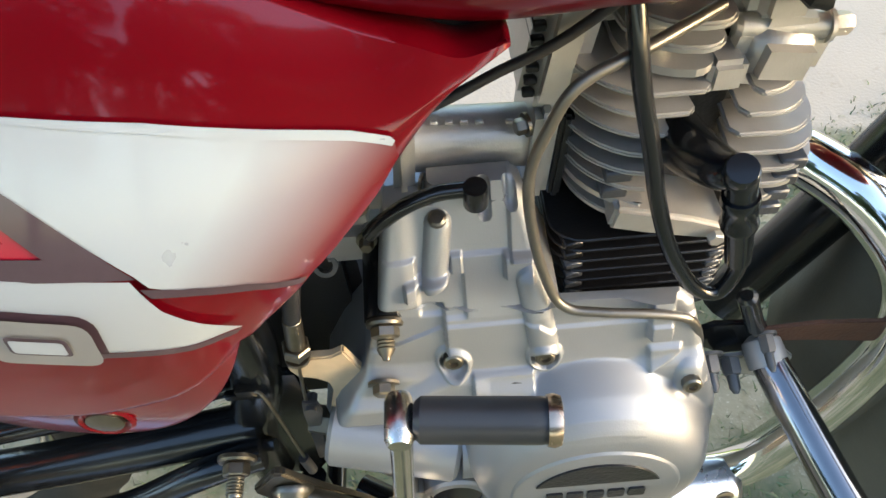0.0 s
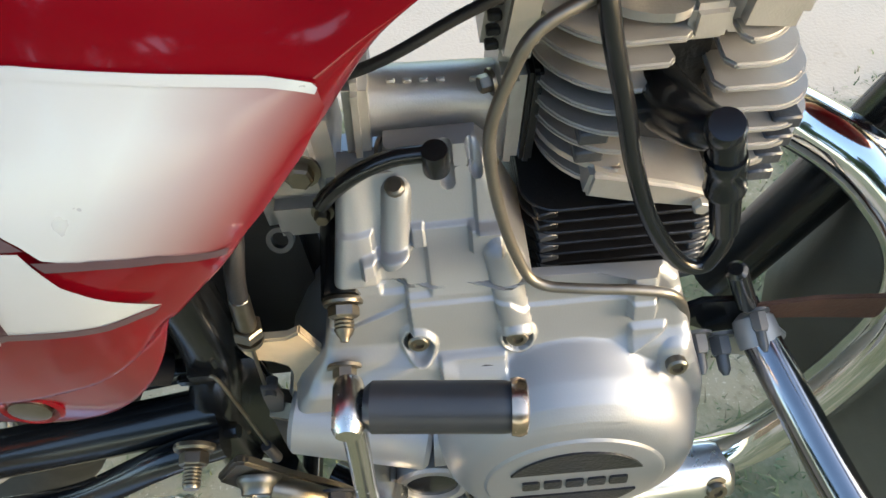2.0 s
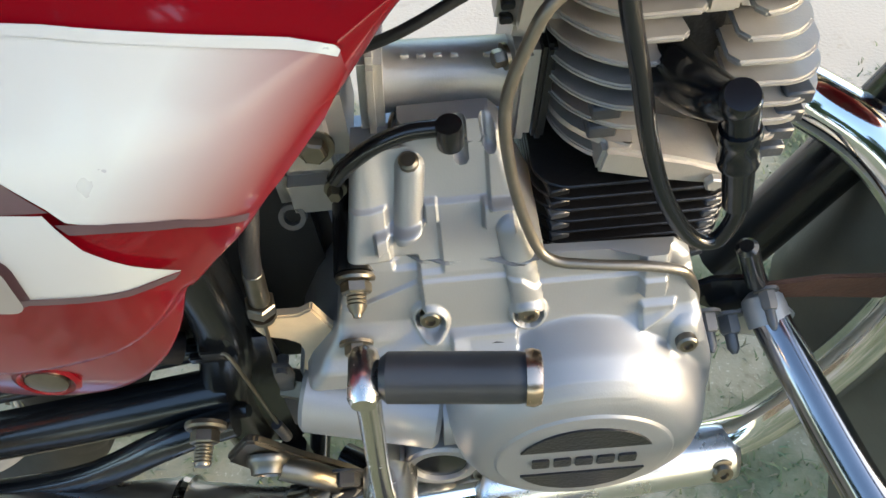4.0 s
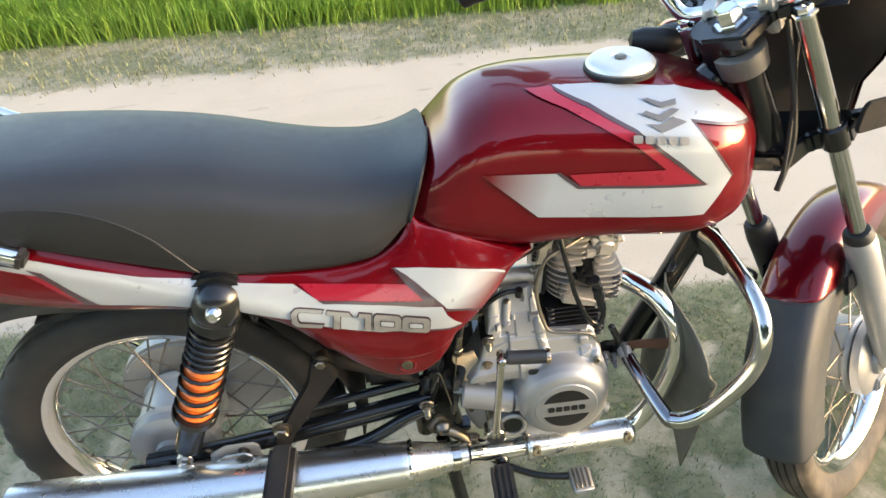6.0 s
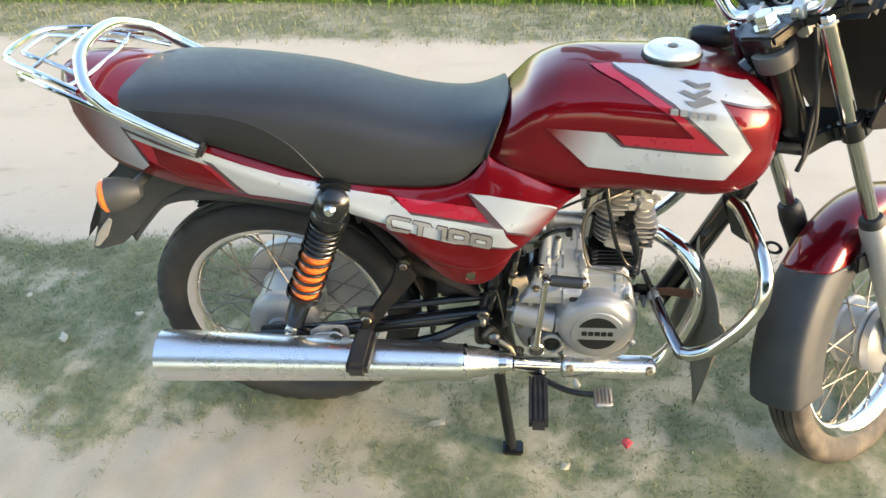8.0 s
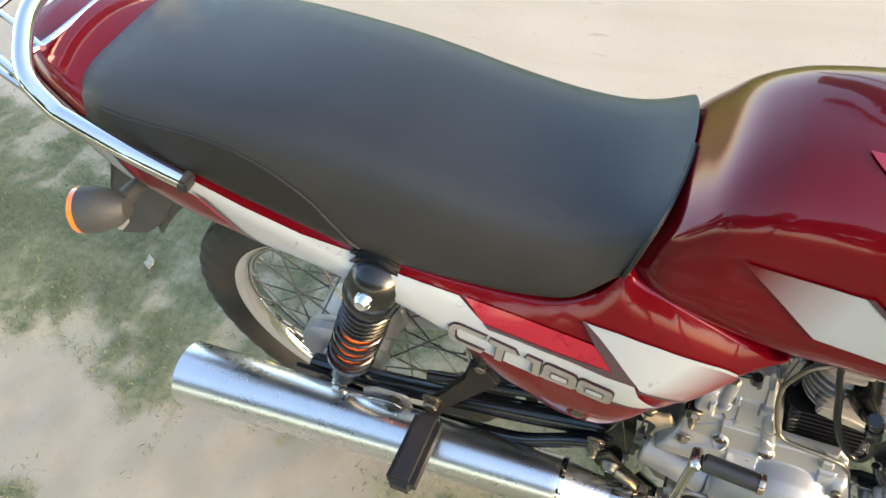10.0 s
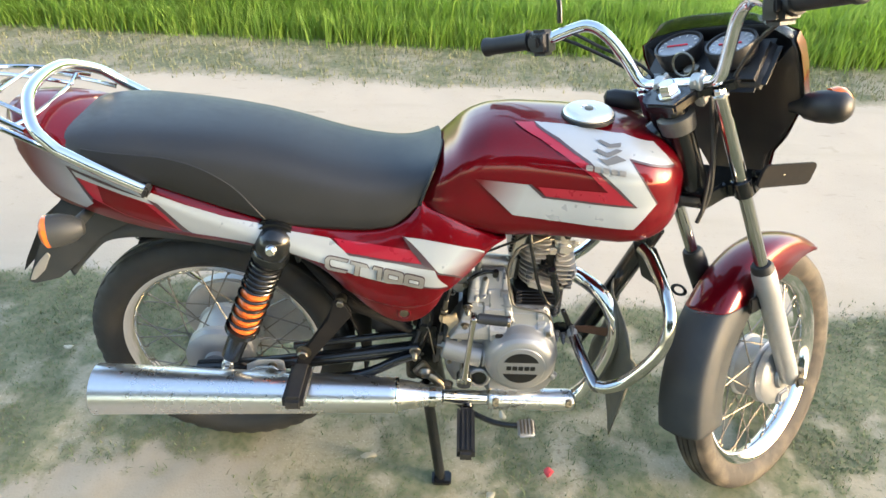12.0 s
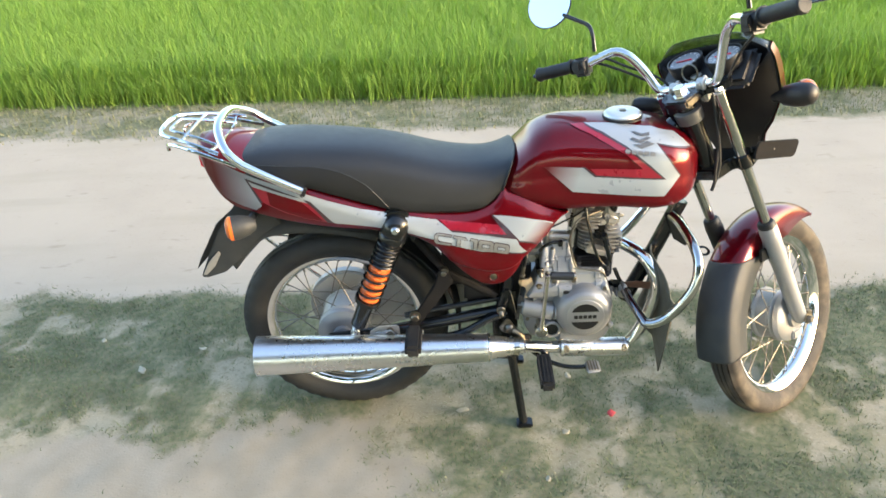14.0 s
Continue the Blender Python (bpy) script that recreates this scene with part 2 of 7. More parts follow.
def plate(bm, outline, y0, y1, bevel=0.0, segs=2):
    """A flat piece: an outline of (x, z) with its thickness from y0 to y1."""
    fresh = [bm.verts.new((x, y0, z)) for x, z in outline]
    f = bm.faces.new(fresh)
    ext = bmesh.ops.extrude_face_region(bm, geom=[f])["geom"]
    vs = [v for v in ext if isinstance(v, bmesh.types.BMVert)]
    bmesh.ops.translate(bm, verts=vs, vec=(0, y1 - y0, 0))
    if bevel:
        es = {e for v in vs + fresh for e in v.link_edges}
        bmesh.ops.bevel(bm, geom=list(es), offset=bevel, segments=segs, affect='EDGES', clamp_overlap=True)
    return bm


def box(bm, lo, hi, bevel=0.0, turn=None, segs=2):
    got = bmesh.ops.create_cube(bm, size=1)["verts"]
    for v in got:
        v.co = Vector([lo[i] + (v.co[i] + 0.5) * (hi[i] - lo[i]) for i in range(3)])
    if bevel:
        es = list({e for v in got for e in v.link_edges})
        res = bmesh.ops.bevel(bm, geom=es, offset=bevel, segments=segs, affect='EDGES', clamp_overlap=True)
        got = list({v for f in res["faces"] for v in f.verts} | {v for v in got if v.is_valid})
    if turn is not None:
        mid = (Vector(lo) + Vector(hi)) / 2
        bmesh.ops.transform(bm, matrix=Matrix.Translation(mid) @ turn @ Matrix.Translation(-mid), verts=got)
    return bm


def bolt(bm, at, axis, r=0.007, h=0.006, washer=True):
    a = Vector(axis).normalized()
    if washer:
        lathe(bm, at, a, [(0, r * 1.45), (0.0018, r * 1.45)], 16)
    lathe(bm, Vector(at) + a * 0.0018, a, [(0, r), (h * 0.8, r), (h, r * 0.8), (h, 0)], 6)
    return bm


def rounded(w, h, r, n=4, cx=0.0, cz=0.0):
    """Outline of a rounded rectangle."""
    out = []
    for sx, sz, a0 in ((1, 1, 0), (-1, 1, 90), (-1, -1, 180), (1, -1, 270)):
        for k in range(n + 1):
            a = radians(a0 + 90 * k / n)
            out.append((cx + sx * (w / 2 - r) + r * math.cos(a), cz + sz * (h / 2 - r) + r * math.sin(a)))
    return out


def on(tree, x, z, side=-1):
    """The point of a surface that lies at x, z when seen from the side."""
    hit = tree.ray_cast(Vector((x, side, z)), Vector((0, -side, 0)))
    return hit[0] if hit[0] is not None else tree.find_nearest(Vector((x, side * 0.15, z)))[0]


def patch(tree, outline, lift=0.0006, cell=0.0042, side=-1):
    """A print that lies on a curved surface: an outline of (x, z), laid on it from the side."""
    bm = B()
    bm.faces.new([bm.verts.new((x, 0, z)) for x, z in outline])
    xs, zs = [p[0] for p in outline], [p[1] for p in outline]
    for lo, hi, no in ((min(xs), max(xs), (1, 0, 0)), (min(zs), max(zs), (0, 0, 1))):
        k = lo + cell
        while k < hi:
            bmesh.ops.bisect_plane(bm, geom=bm.verts[:] + bm.edges[:] + bm.faces[:], plane_co=(k if no[0] else 0, 0, k if no[2] else 0), plane_no=no)
            k += cell
    bmesh.ops.remove_doubles(bm, verts=bm.verts[:], dist=0.0004)
    for v in bm.verts:
        hit = tree.ray_cast(Vector((v.co.x, side, v.co.z)), Vector((0, -side, 0)))
        if hit[0] is None:
            hit = tree.find_nearest(Vector((v.co.x, side * 0.15, v.co.z)))
        n = hit[1] if hit[1].y * side > 0 else -hit[1]
        v.co = hit[0] + n * (lift + 0.0011)
    return bm


# ---- ground, road and field ----
def field_edge(x):
    return 2.86 - 0.075 * x


def road_mask(x, y):
    """1 on the bare road, 0 on the grass verges."""
    n = 0.07 * noise.noise((x * 1.1, y * 1.1, 3)) + 0.06 * noise.noise((x * 4, y * 4, 7)) + 0.04 * noise.noise((x * 12, y * 12, 7))
    near, far = 0.53 - 0.055 * max(x, -0.6) + n, 2.44 - 0.06 * x + n
    return min(max((y - near) / 0.14, 0), 1) * min(max((far - y) / 0.2, 0), 1)


def sand_patch(x, y):
    """Bare trodden sand on the near verge."""
    out = 0.0
    for cx, cy, rx, ry in ((-0.28, -0.36, 0.50, 0.26), (-0.78, -0.28, 0.26, 0.2), (-0.25, -0.78, 0.6, 0.22)):
        d = math.hypot((x - cx) / rx, (y - cy) / ry) + 0.5 * noise.noise((x * 5, y * 5, 11)) + 0.3 * noise.noise((x * 17, y * 17, 5))
        out = max(out, min(max((1.25 - d) / 0.6, 0), 1))
    return out


def turf(x, y):
    """How much short grass grows at a place."""
    g = 0.66 + 0.9 * noise.noise((x * 2.3, y * 3.2, 1)) + 0.8 * noise.noise((x * 8, y * 8, 2)) + 0.7 * noise.noise((x * 23, y * 23, 6))
    if y > 1.5:
        g = 0.8 * g
    if x > 0.35 and -0.25 < y < 0.45:
        g += 0.06
    if 0.12 < y < 0.6:
        g += 0.16
    g *= 1 - sand_patch(x, y)
    g *= 1 - 0.5 * max(0.0, 1 - math.hypot((x - 0.30) / 0.50, (y - 0.12) / 0.30))
    return min(max(g, 0), 1) * (1 - road_mask(x, y))


def graded(lo, hi, step, far):
    mid = list(np.arange(lo, hi + step / 2, step))
    reach = [step * 1.13 ** k for k in range(90)]
    left, right, a, b = [], [], lo, hi
    for r in reach:
        if a > -far:
            a -= r
            left.append(a)
        if b < far:
            b += r
            right.append(b)
    return left[::-1] + mid + right


gx, gy = graded(-2.6, 3.0, 0.026, 900), graded(-1.6, 3.3, 0.026, 900)
verts, turfs, roads, fields, sands = [], [], [], [], []
for y in gy:
    for x in gx:
        near = -12 < x < 12 and -12 < y < 3.6
        calm = 1 - 0.75 * road_mask(x, y)
        z = calm * (0.005 * noise.noise((x * 3, y * 3, 0)) + 0.004 * noise.noise((x * 11, y * 11, 4))) - 0.006 if near else -0.006
        for wx, wy in ((0, 0), (1.24, -0.08), (0.503, -0.145), (0.503, 0.145)):
            z *= min(1, math.hypot(x - wx, y - wy) / 0.2)
        verts.append((x, y, z))
        keep = min(max(1 - max(-2.6 - x, x - 3.0, -1.6 - y, 0) / 1.3, 0), 1)
        turfs.append((0.6 + keep * (turf(x, y) - 0.6) if y < 0.3 else turf(x, y)) if near else 0.62)
        roads.append(road_mask(x, y))
        sands.append(sand_patch(x, y) if near else 0.0)
        fields.append(min(max((y - field_edge(x)) / 0.15, 0), 1))
w = len(gx)
faces = [(j * w + i, j * w + i + 1, (j + 1) * w + i + 1, (j + 1) * w + i) for j in range(len(gy) - 1) for i in range(w - 1)]
me = bpy.data.meshes.new("ground")
me.from_pydata(verts, [], faces)
for key, data in (("turf", turfs), ("road", roads), ("field", fields), ("sand", sands)):
    me.attributes.new(key, 'FLOAT', 'POINT').data.foreach_set("value", data)
me.shade_smooth()
ground = tagged(new("ground", me), "pale sandy road with grassy verges beside a rice field", "ground", kind="structure")

GROUND = material("sand_and_soil", (0.5, 0.42, 0.32), 0.9, 0, 0, 0.10, 30, bump=0.5, bump_scale=160)
gn, gl = GROUND.node_tree.nodes, GROUND.node_tree.links
gb = gn["Principled BSDF"]
gb.inputs["Specular IOR Level"].default_value = 0.15


def attribute(name):
    a = gn.new("ShaderNodeAttribute")
    a.attribute_name = name
    return a.outputs["Fac"]


def blend(fac, a, b):
    m = gn.new("ShaderNodeMix")
    m.data_type = 'RGBA'
    gl.new(fac, m.inputs["Factor"])
    for key, v in (("A", a), ("B", b)):
        if isinstance(v, tuple):
            m.inputs[key].default_value = (*v, 1)
        else:
            gl.new(v, m.inputs[key])
    return m.outputs["Result"]


def noise_fac(scale, lo, hi, detail=8, stretch=(1, 1, 1)):
    co = gn.new("ShaderNodeTexCoord")
    fit = gn.new("ShaderNodeMapping")
    fit.inputs["Scale"].default_value = stretch
    t = gn.new("ShaderNodeTexNoise")
    t.inputs["Scale"].default_value, t.inputs["Detail"].default_value = scale, detail
    gl.new(co.outputs["Object"], fit.inputs["Vector"])
    gl.new(fit.outputs["Vector"], t.inputs["Vector"])
    r = gn.new("ShaderNodeMapRange")
    r.inputs["From Min"].default_value, r.inputs["From Max"].default_value = lo, hi
    gl.new(t.outputs["Fac"], r.inputs["Value"])
    return r.outputs[0]


def ragged(name, lo, hi):
    """A mask of the ground with a broken, clumpy edge."""
    total = attribute(name)
    for scale, weight in ((17, 0.55), (60, 0.50), (190, 0.30)):
        f = noise_fac(scale, 0.0, 1.0, 4)
        step_node = gn.new("ShaderNodeMath")
        step_node.operation = 'MULTIPLY_ADD'
        gl.new(f, step_node.inputs[0])
        step_node.inputs[1].default_value = weight
        gl.new(total, step_node.inputs[2])
        total = step_node.outputs[0]
    r = gn.new("ShaderNodeMapRange")
    r.inputs["From Min"].default_value, r.inputs["From Max"].default_value = lo + 0.675, hi + 0.675
    gl.new(total, r.inputs["Value"])
    return r.outputs[0]


earth = blend(noise_fac(6, 0.38, 0.66), (0.330, 0.292, 0.208), (0.262, 0.236, 0.160))
sand = blend(noise_fac(9, 0.35, 0.7), (0.325, 0.288, 0.226), (0.275, 0.243, 0.186))
grassy = blend(noise_fac(45, 0.35, 0.65), (0.130, 0.142, 0.078), (0.205, 0.198, 0.118))
verge = blend(noise_fac(90, 0.55, 0.75), earth, (0.20, 0.175, 0.115))
verge = blend(noise_fac(38, 0.57, 0.66), verge, (0.26, 0.235, 0.155))
verge = blend(noise_fac(210, 0.62, 0.68), verge, (0.40, 0.37, 0.28))
sand = blend(noise_fac(120, 0.62, 0.74), sand, (0.245, 0.218, 0.165))
verge = blend(ragged("sand", 0.30, 0.66), verge, sand)
verge = blend(ragged("turf", 0.24, 0.70), verge, grassy)
road = blend(noise_fac(4, 0.35, 0.7), (0.436, 0.370, 0.286), (0.408, 0.345, 0.266))
road = blend(noise_fac(70, 0.6, 0.8), road, (0.36, 0.30, 0.22))
road = blend(noise_fac(1.3, 0.45, 0.62), road, (0.444, 0.377, 0.292))
road = blend(noise_fac(11, 0.66, 0.76), road, (0.37, 0.315, 0.232))
road = blend(noise_fac(2.2, 0.52, 0.72, 6, (0.35, 2.4, 1)), road, (0.395, 0.338, 0.252))
road = blend(noise_fac(9, 0.66, 0.74, 5, (0.5, 1.8, 1)), road, (0.30, 0.255, 0.190))
col = blend(ragged("road", 0.36, 0.68), verge, road)
col = blend(attribute("field"), col, (0.17, 0.29, 0.045))
gl.new(col, gb.inputs["Base Color"])
me.materials.append(GROUND)


def blades(name, places, heights, mat, lean=0.35, width=0.004, label="", category="grass", joints=2):
    """Grass: thin bent blades, all in one mesh."""
    n = len(places)
    rng = np.random.default_rng(5)
    p = np.array(places, dtype=np.float64)
    h = np.array(heights)
    ang = rng.uniform(0, 2 * np.pi, n)
    tilt = rng.uniform(0.05, 1.0, n) * lean
    wd = width * rng.uniform(0.6, 1.3, n)
    dx, dy = np.cos(ang), np.sin(ang)
    sx, sy = -dy, dx
    rows = []
    for k in range(joints):
        s = k / joints
        out = tilt * h * s ** 1.7
        half = wd * (1 - 0.45 * s)
        c = np.stack([p[:, 0] + dx * out, p[:, 1] + dy * out, p[:, 2] + h * s], 1)
        off = np.stack([sx * half, sy * half, np.zeros(n)], 1)
        rows += [c - off, c + off]
    rows.append(np.stack([p[:, 0] + dx * tilt * h, p[:, 1] + dy * tilt * h, p[:, 2] + h * (1 - 0.25 * tilt)], 1))
    per = len(rows)
    co = np.stack(rows, 1).reshape(-1, 3)
    base = np.arange(n) * per
    tris = []
    for k in range(joints - 1):
        a = base + 2 * k
        tris += [np.stack([a, a + 1, a + 3], 1), np.stack([a, a + 3, a + 2], 1)]
    a = base + 2 * (joints - 1)
    tris.append(np.stack([a, a + 1, a + 2], 1))
    tri = np.concatenate(tris)
    me = bpy.data.meshes.new(name)
    me.vertices.add(len(co))
    me.vertices.foreach_set("co", co.ravel())
    me.loops.add(tri.size)
    me.loops.foreach_set("vertex_index", tri.ravel().astype(np.int32))
    me.polygons.add(len(tri))
    me.polygons.foreach_set("loop_start", np.arange(0, tri.size, 3, dtype=np.int32))
    me.polygons.foreach_set("loop_total", np.full(len(tri), 3, dtype=np.int32))
    me.update(calc_edges=True)
    me.validate()
    me.materials.append(mat)
    return tagged(new(name, me), label, category, kind="stuff")


GRASS = material("short_grass", (0.116, 0.140, 0.072), 0.8, 0, 0, 0.3, 6, island=0.22)
DRYGRASS = material("dry_grass", (0.165, 0.152, 0.098), 0.9, 0, 0, 0.3, 6, island=0.18)
RICE = material("rice_leaf", (0.27, 0.40, 0.075), 0.7, 0, 0, 0.06, 3, island=0.06)
FARGRASS = material("pale_verge_grass", (0.205, 0.205, 0.112), 0.8, 0, 0, 0.2, 6, island=0.15)
for leafy in (GRASS, RICE, FARGRASS):
    ln, ll = leafy.node_tree.nodes, leafy.node_tree.links
    tr = ln.new("ShaderNodeBsdfTranslucent")
    tr.inputs["Color"].default_value = (0.22, 0.38, 0.04, 1)
    mx = ln.new("ShaderNodeMixShader")
    mx.inputs[0].default_value = 0.45 if leafy is RICE else 0.05
    ll.new(ln["Principled BSDF"].outputs[0], mx.inputs[1])
    ll.new(tr.outputs[0], mx.inputs[2])
    ll.new(mx.outputs[0], ln["Material Output"].inputs["Surface"])

rnd = random.Random(3)
green, dry = [], []
for _ in range(1900000):
    x, y = rnd.uniform(-5.2, 5.8), rnd.uniform(-4.4, 0.75)
    thin = max(abs(x - 0.3) - 2.0, -0.95 - y, 0)
    if rnd.random() < math.exp(-1.6 * thin) and rnd.random() < turf(x, y) ** 1.5:
        (dry if rnd.random() < 0.22 else green).append((x, y, -0.008))
edge = []
while len(edge) < 12000:
    x = rnd.uniform(-3.4, 3.6)
    y = rnd.uniform(2.25, field_edge(x) + 0.1)
    if rnd.random() < 0.9 * (1 - road_mask(x, y)):
        edge.append((x, y, -0.008))
blades("verge_grass", green, [rnd.uniform(0.004, 0.014) for _ in green], GRASS, 2.0, 0.0014, "short green grass on the trodden verge")
blades("dry_grass", dry + edge[::3], [rnd.uniform(0.004, 0.014) for _ in dry + edge[::3]], DRYGRASS, 2.2, 0.0012, "dry straw-coloured grass among the green")
blades("far_verge_grass", edge, [rnd.uniform(0.012, 0.04) for _ in edge], FARGRASS, 1.2, 0.0025, "short grass at the foot of the rice")
rice, tall = [], []
for tuft in range(24000):
    far = rnd.random() ** 1.5
    x = rnd.uniform(-4.2 - 3.5 * far, 4.2 + 3.0 * far)
    y = field_edge(x) + 0.05 + far * 6.5 + rnd.uniform(0, 0.1)
    bund = (y - 4.05) - (3.3 - x) * 0.9
    if abs(bund) < 0.16 and x > 1.6:
        continue
    h = rnd.uniform(0.24, 0.36) * (0.62 if far < 0.02 else 1)
    for k in range(9):
        rice.append((x + rnd.gauss(0, 0.03), y + rnd.gauss(0, 0.03), -0.01))
        tall.append(h * rnd.uniform(0.7, 1.1))
blades("rice_field", rice, tall, RICE, 0.85, 0.0034, "dense bright green young rice plants", "rice", 3)


# ---- trees on the viewer's side of the road, which shade it and show in the paint ----
BARK = material("grey_bark", (0.16, 0.13, 0.10), 0.85, 0, 0, 0.3, 8, bump=0.5, bump_scale=40)
FOLIAGE = material("dull_foliage", (0.055, 0.085, 0.028), 0.6, 0, 0, 0.3, 2, island=0.45)


def tree(x, y, high, seed):
    r = random.Random(seed)
    rng = np.random.default_rng(seed)
    bm = B()
    base = Vector((x, y, -0.02))
    fork_at = base + Vector((r.uniform(-0.2, 0.2), r.uniform(-0.2, 0.2), high * 0.34))
    tube(bm, [base, base + (fork_at - base) * 0.5 + Vector((r.uniform(-0.1, 0.1), 0, 0)), fork_at], [0.17, 0.13, 0.11], 12, 4)
    tips = []
    for k in range(7):
        a = 2 * math.pi * k / 7 + r.uniform(-0.3, 0.3)
        reach = high * r.uniform(0.16, 0.34)
        tip = fork_at + Vector((reach * math.cos(a), reach * math.sin(a), high * r.uniform(0.10, 0.58)))
        tube(bm, [fork_at, fork_at + (tip - fork_at) * 0.5 + Vector((0, 0, 0.12)), tip], [0.08, 0.05, 0.02], 8, 3)
        tips.append(tip)
    trunk = link("tree", bm, BARK)
    tagged(trunk, "leafy shade tree standing beside the road", "tree", group="trees beside the road")
    n = 8000
    which = rng.integers(0, len(tips), n)
    mid = np.array([tuple(t) for t in tips])[which]
    off = rng.normal(0, 1, (n, 3))
    off *= (rng.uniform(0.35, 1.0, n) ** 0.5 * high * 0.17 / np.linalg.norm(off, axis=1))[:, None]
    p = mid + off
    a = rng.normal(0, 1, (n, 3))
    a /= np.linalg.norm(a, axis=1)[:, None]
    b = np.cross(a, rng.normal(0, 1, (n, 3)))
    b /= np.linalg.norm(b, axis=1)[:, None]
    size = rng.uniform(0.08, 0.17, n)[:, None]
    co = np.stack([p - a * size, p + b * size * 0.45, p + a * size, p - b * size * 0.45], 1).reshape(-1, 3)
    crown_mesh = bpy.data.meshes.new("crown")
    crown_mesh.from_pydata(co.tolist(), [], [(4 * i, 4 * i + 1, 4 * i + 2, 4 * i + 3) for i in range(n)])
    crown_mesh.materials.append(FOLIAGE)
    crown = new("crown", crown_mesh)
    crown.parent = trunk
    tagged(crown, "uneven crown of dull green leaves")


for k, (x, y, high) in enumerate(((-9.5, -8.6, 5.6), (-6.6, -9.4, 6.6), (-3.9, -8.2, 5.2), (-1.2, -9.0, 6.2), (1.4, -8.3, 5.4), (4.0, -9.2, 6.4), (6.4, -8.6, 5.2), (-12.4, -7.0, 6.0))):
    tree(x, y, high, 40 + k)

# ---- the motorcycle ----
bike = tagged(new("motorcycle"), "red motorcycle with white stripes parked on its centre stand", "motorcycle")


def mirrored(bm):
    """The same piece for the other side of the machine."""
    out = bm.copy()
    bmesh.ops.scale(out, vec=(1, -1, 1), verts=out.verts[:])
    bmesh.ops.reverse_faces(out, faces=out.faces[:])
    return out


# fuel tank: sections along its length
tank_top = ease([0.452, 0.465, 0.483, 0.503, 0.523, 0.561, 0.60, 0.67, 0.75, 0.82, 0.868, 0.90, 0.925, 0.944], [0.766, 0.792, 0.8145, 0.836, 0.857, 0.878, 0.8852, 0.8845, 0.8795, 0.8725, 0.860, 0.844, 0.82, 0.79])
tank_low = ease([0.452, 0.50, 0.56, 0.60, 0.65, 0.73, 0.84, 0.88, 0.92, 0.944], [0.732, 0.708, 0.689, 0.681, 0.684, 0.686, 0.683, 0.69, 0.712, 0.745])
tank_wide = ease([0.452, 0.48, 0.52, 0.56, 0.62, 0.70, 0.78, 0.83, 0.87, 0.90, 0.925, 0.944], [0.094, 0.112, 0.120, 0.124, 0.129, 0.136, 0.144, 0.145, 0.137, 0.120, 0.088, 0.042])
TANK_SEC = [(0, 0), (0.16, 0.003), (0.32, 0.012), (0.48, 0.033), (0.62, 0.07), (0.74, 0.125), (0.83, 0.20), (0.89, 0.30), (0.925, 0.42), (0.95, 0.54), (0.985, 0.66), (1.0, 0.77), (0.985, 0.87), (0.93, 0.945), (0.84, 0.985), (0.70, 1.0), (0.35, 1.0), (0, 1.0)]
TANK_SEC = [(max(p.x, 0.0), min(max(p.y, 0.0), 1.0)) for p in smooth_path([(a, b, 0) for a, b in TANK_SEC], 3)]
bm = B()
rings = []
for i in range(161):
    x = 0.452 + (0.944 - 0.452) * i / 160
    zt, zb, wd = tank_top(x), tank_low(x), tank_wide(x)
    ring = [bm.verts.new((x, -a * wd, zt - b * (zt - zb))) for a, b in TANK_SEC]
    ring += [bm.verts.new((x, a * wd, zt - b * (zt - zb))) for a, b in TANK_SEC[-2:0:-1]]
    rings.append(ring)
for a, b in zip(rings, rings[1:]):
    for j in range(len(a)):
        bm.faces.new((a[j], a[(j + 1) % len(a)], b[(j + 1) % len(a)], b[j]))
bm.faces.new(rings[0])
bm.faces.new(rings[-1][::-1])
bmesh.ops.recalc_face_normals(bm, faces=bm.faces[:])
tank_tree = BVHTree.FromBMesh(bm)
tank = part("fuel_tank", bm, RED, bike, "glossy candy-red fuel tank with white stripes", 60)
FADE_TANK = faded("white_fading_to_red", (0.335, 0.375, 0.415), RED_COL, (0.632, 0.765), (0.556, 0.79))
low_band = [(0.5487, 0.8036), (0.645, 0.7995), (0.670, 0.7772), (0.834, 0.7671), (0.866, 0.776), (0.871, 0.7715), (0.835, 0.7265), (0.728, 0.7330), (0.619, 0.7405)]
up_band = [(0.652, 0.8827), (0.70, 0.8805), (0.735, 0.8778), (0.81, 0.8705), (0.864, 0.8575), (0.885, 0.843), (0.901, 0.8275), (0.814, 0.8478), (0.84, 0.815), (0.871, 0.7715), (0.836, 0.7685), (0.801, 0.801), (0.745, 0.845), (0.693, 0.8705)]
pink_band = [(0.617, 0.8832), (0.650, 0.8827), (0.692, 0.8685), (0.743, 0.843), (0.799, 0.799), (0.832, 0.7685), (0.676, 0.7785), (0.660, 0.7965), (0.782, 0.7945), (0.744, 0.827), (0.70, 0.851), (0.662, 0.869)]
line_a = [(0.642, 0.8005), (0.648, 0.8012), (0.673, 0.7805), (0.829, 0.7712), (0.836, 0.7668), (0.670, 0.7765)]
line_b = [(0.652, 0.8827), (0.693, 0.8705), (0.745, 0.845), (0.801, 0.801), (0.836, 0.7685), (0.829, 0.7712), (0.797, 0.798), (0.742, 0.842), (0.691, 0.867), (0.655, 0.880)]
line_c = [(0.814, 0.8483), (0.901, 0.828), (0.901, 0.8245), (0.8195, 0.8445), (0.844, 0.815), (0.874, 0.7725), (0.871, 0.7712), (0.84, 0.815)]
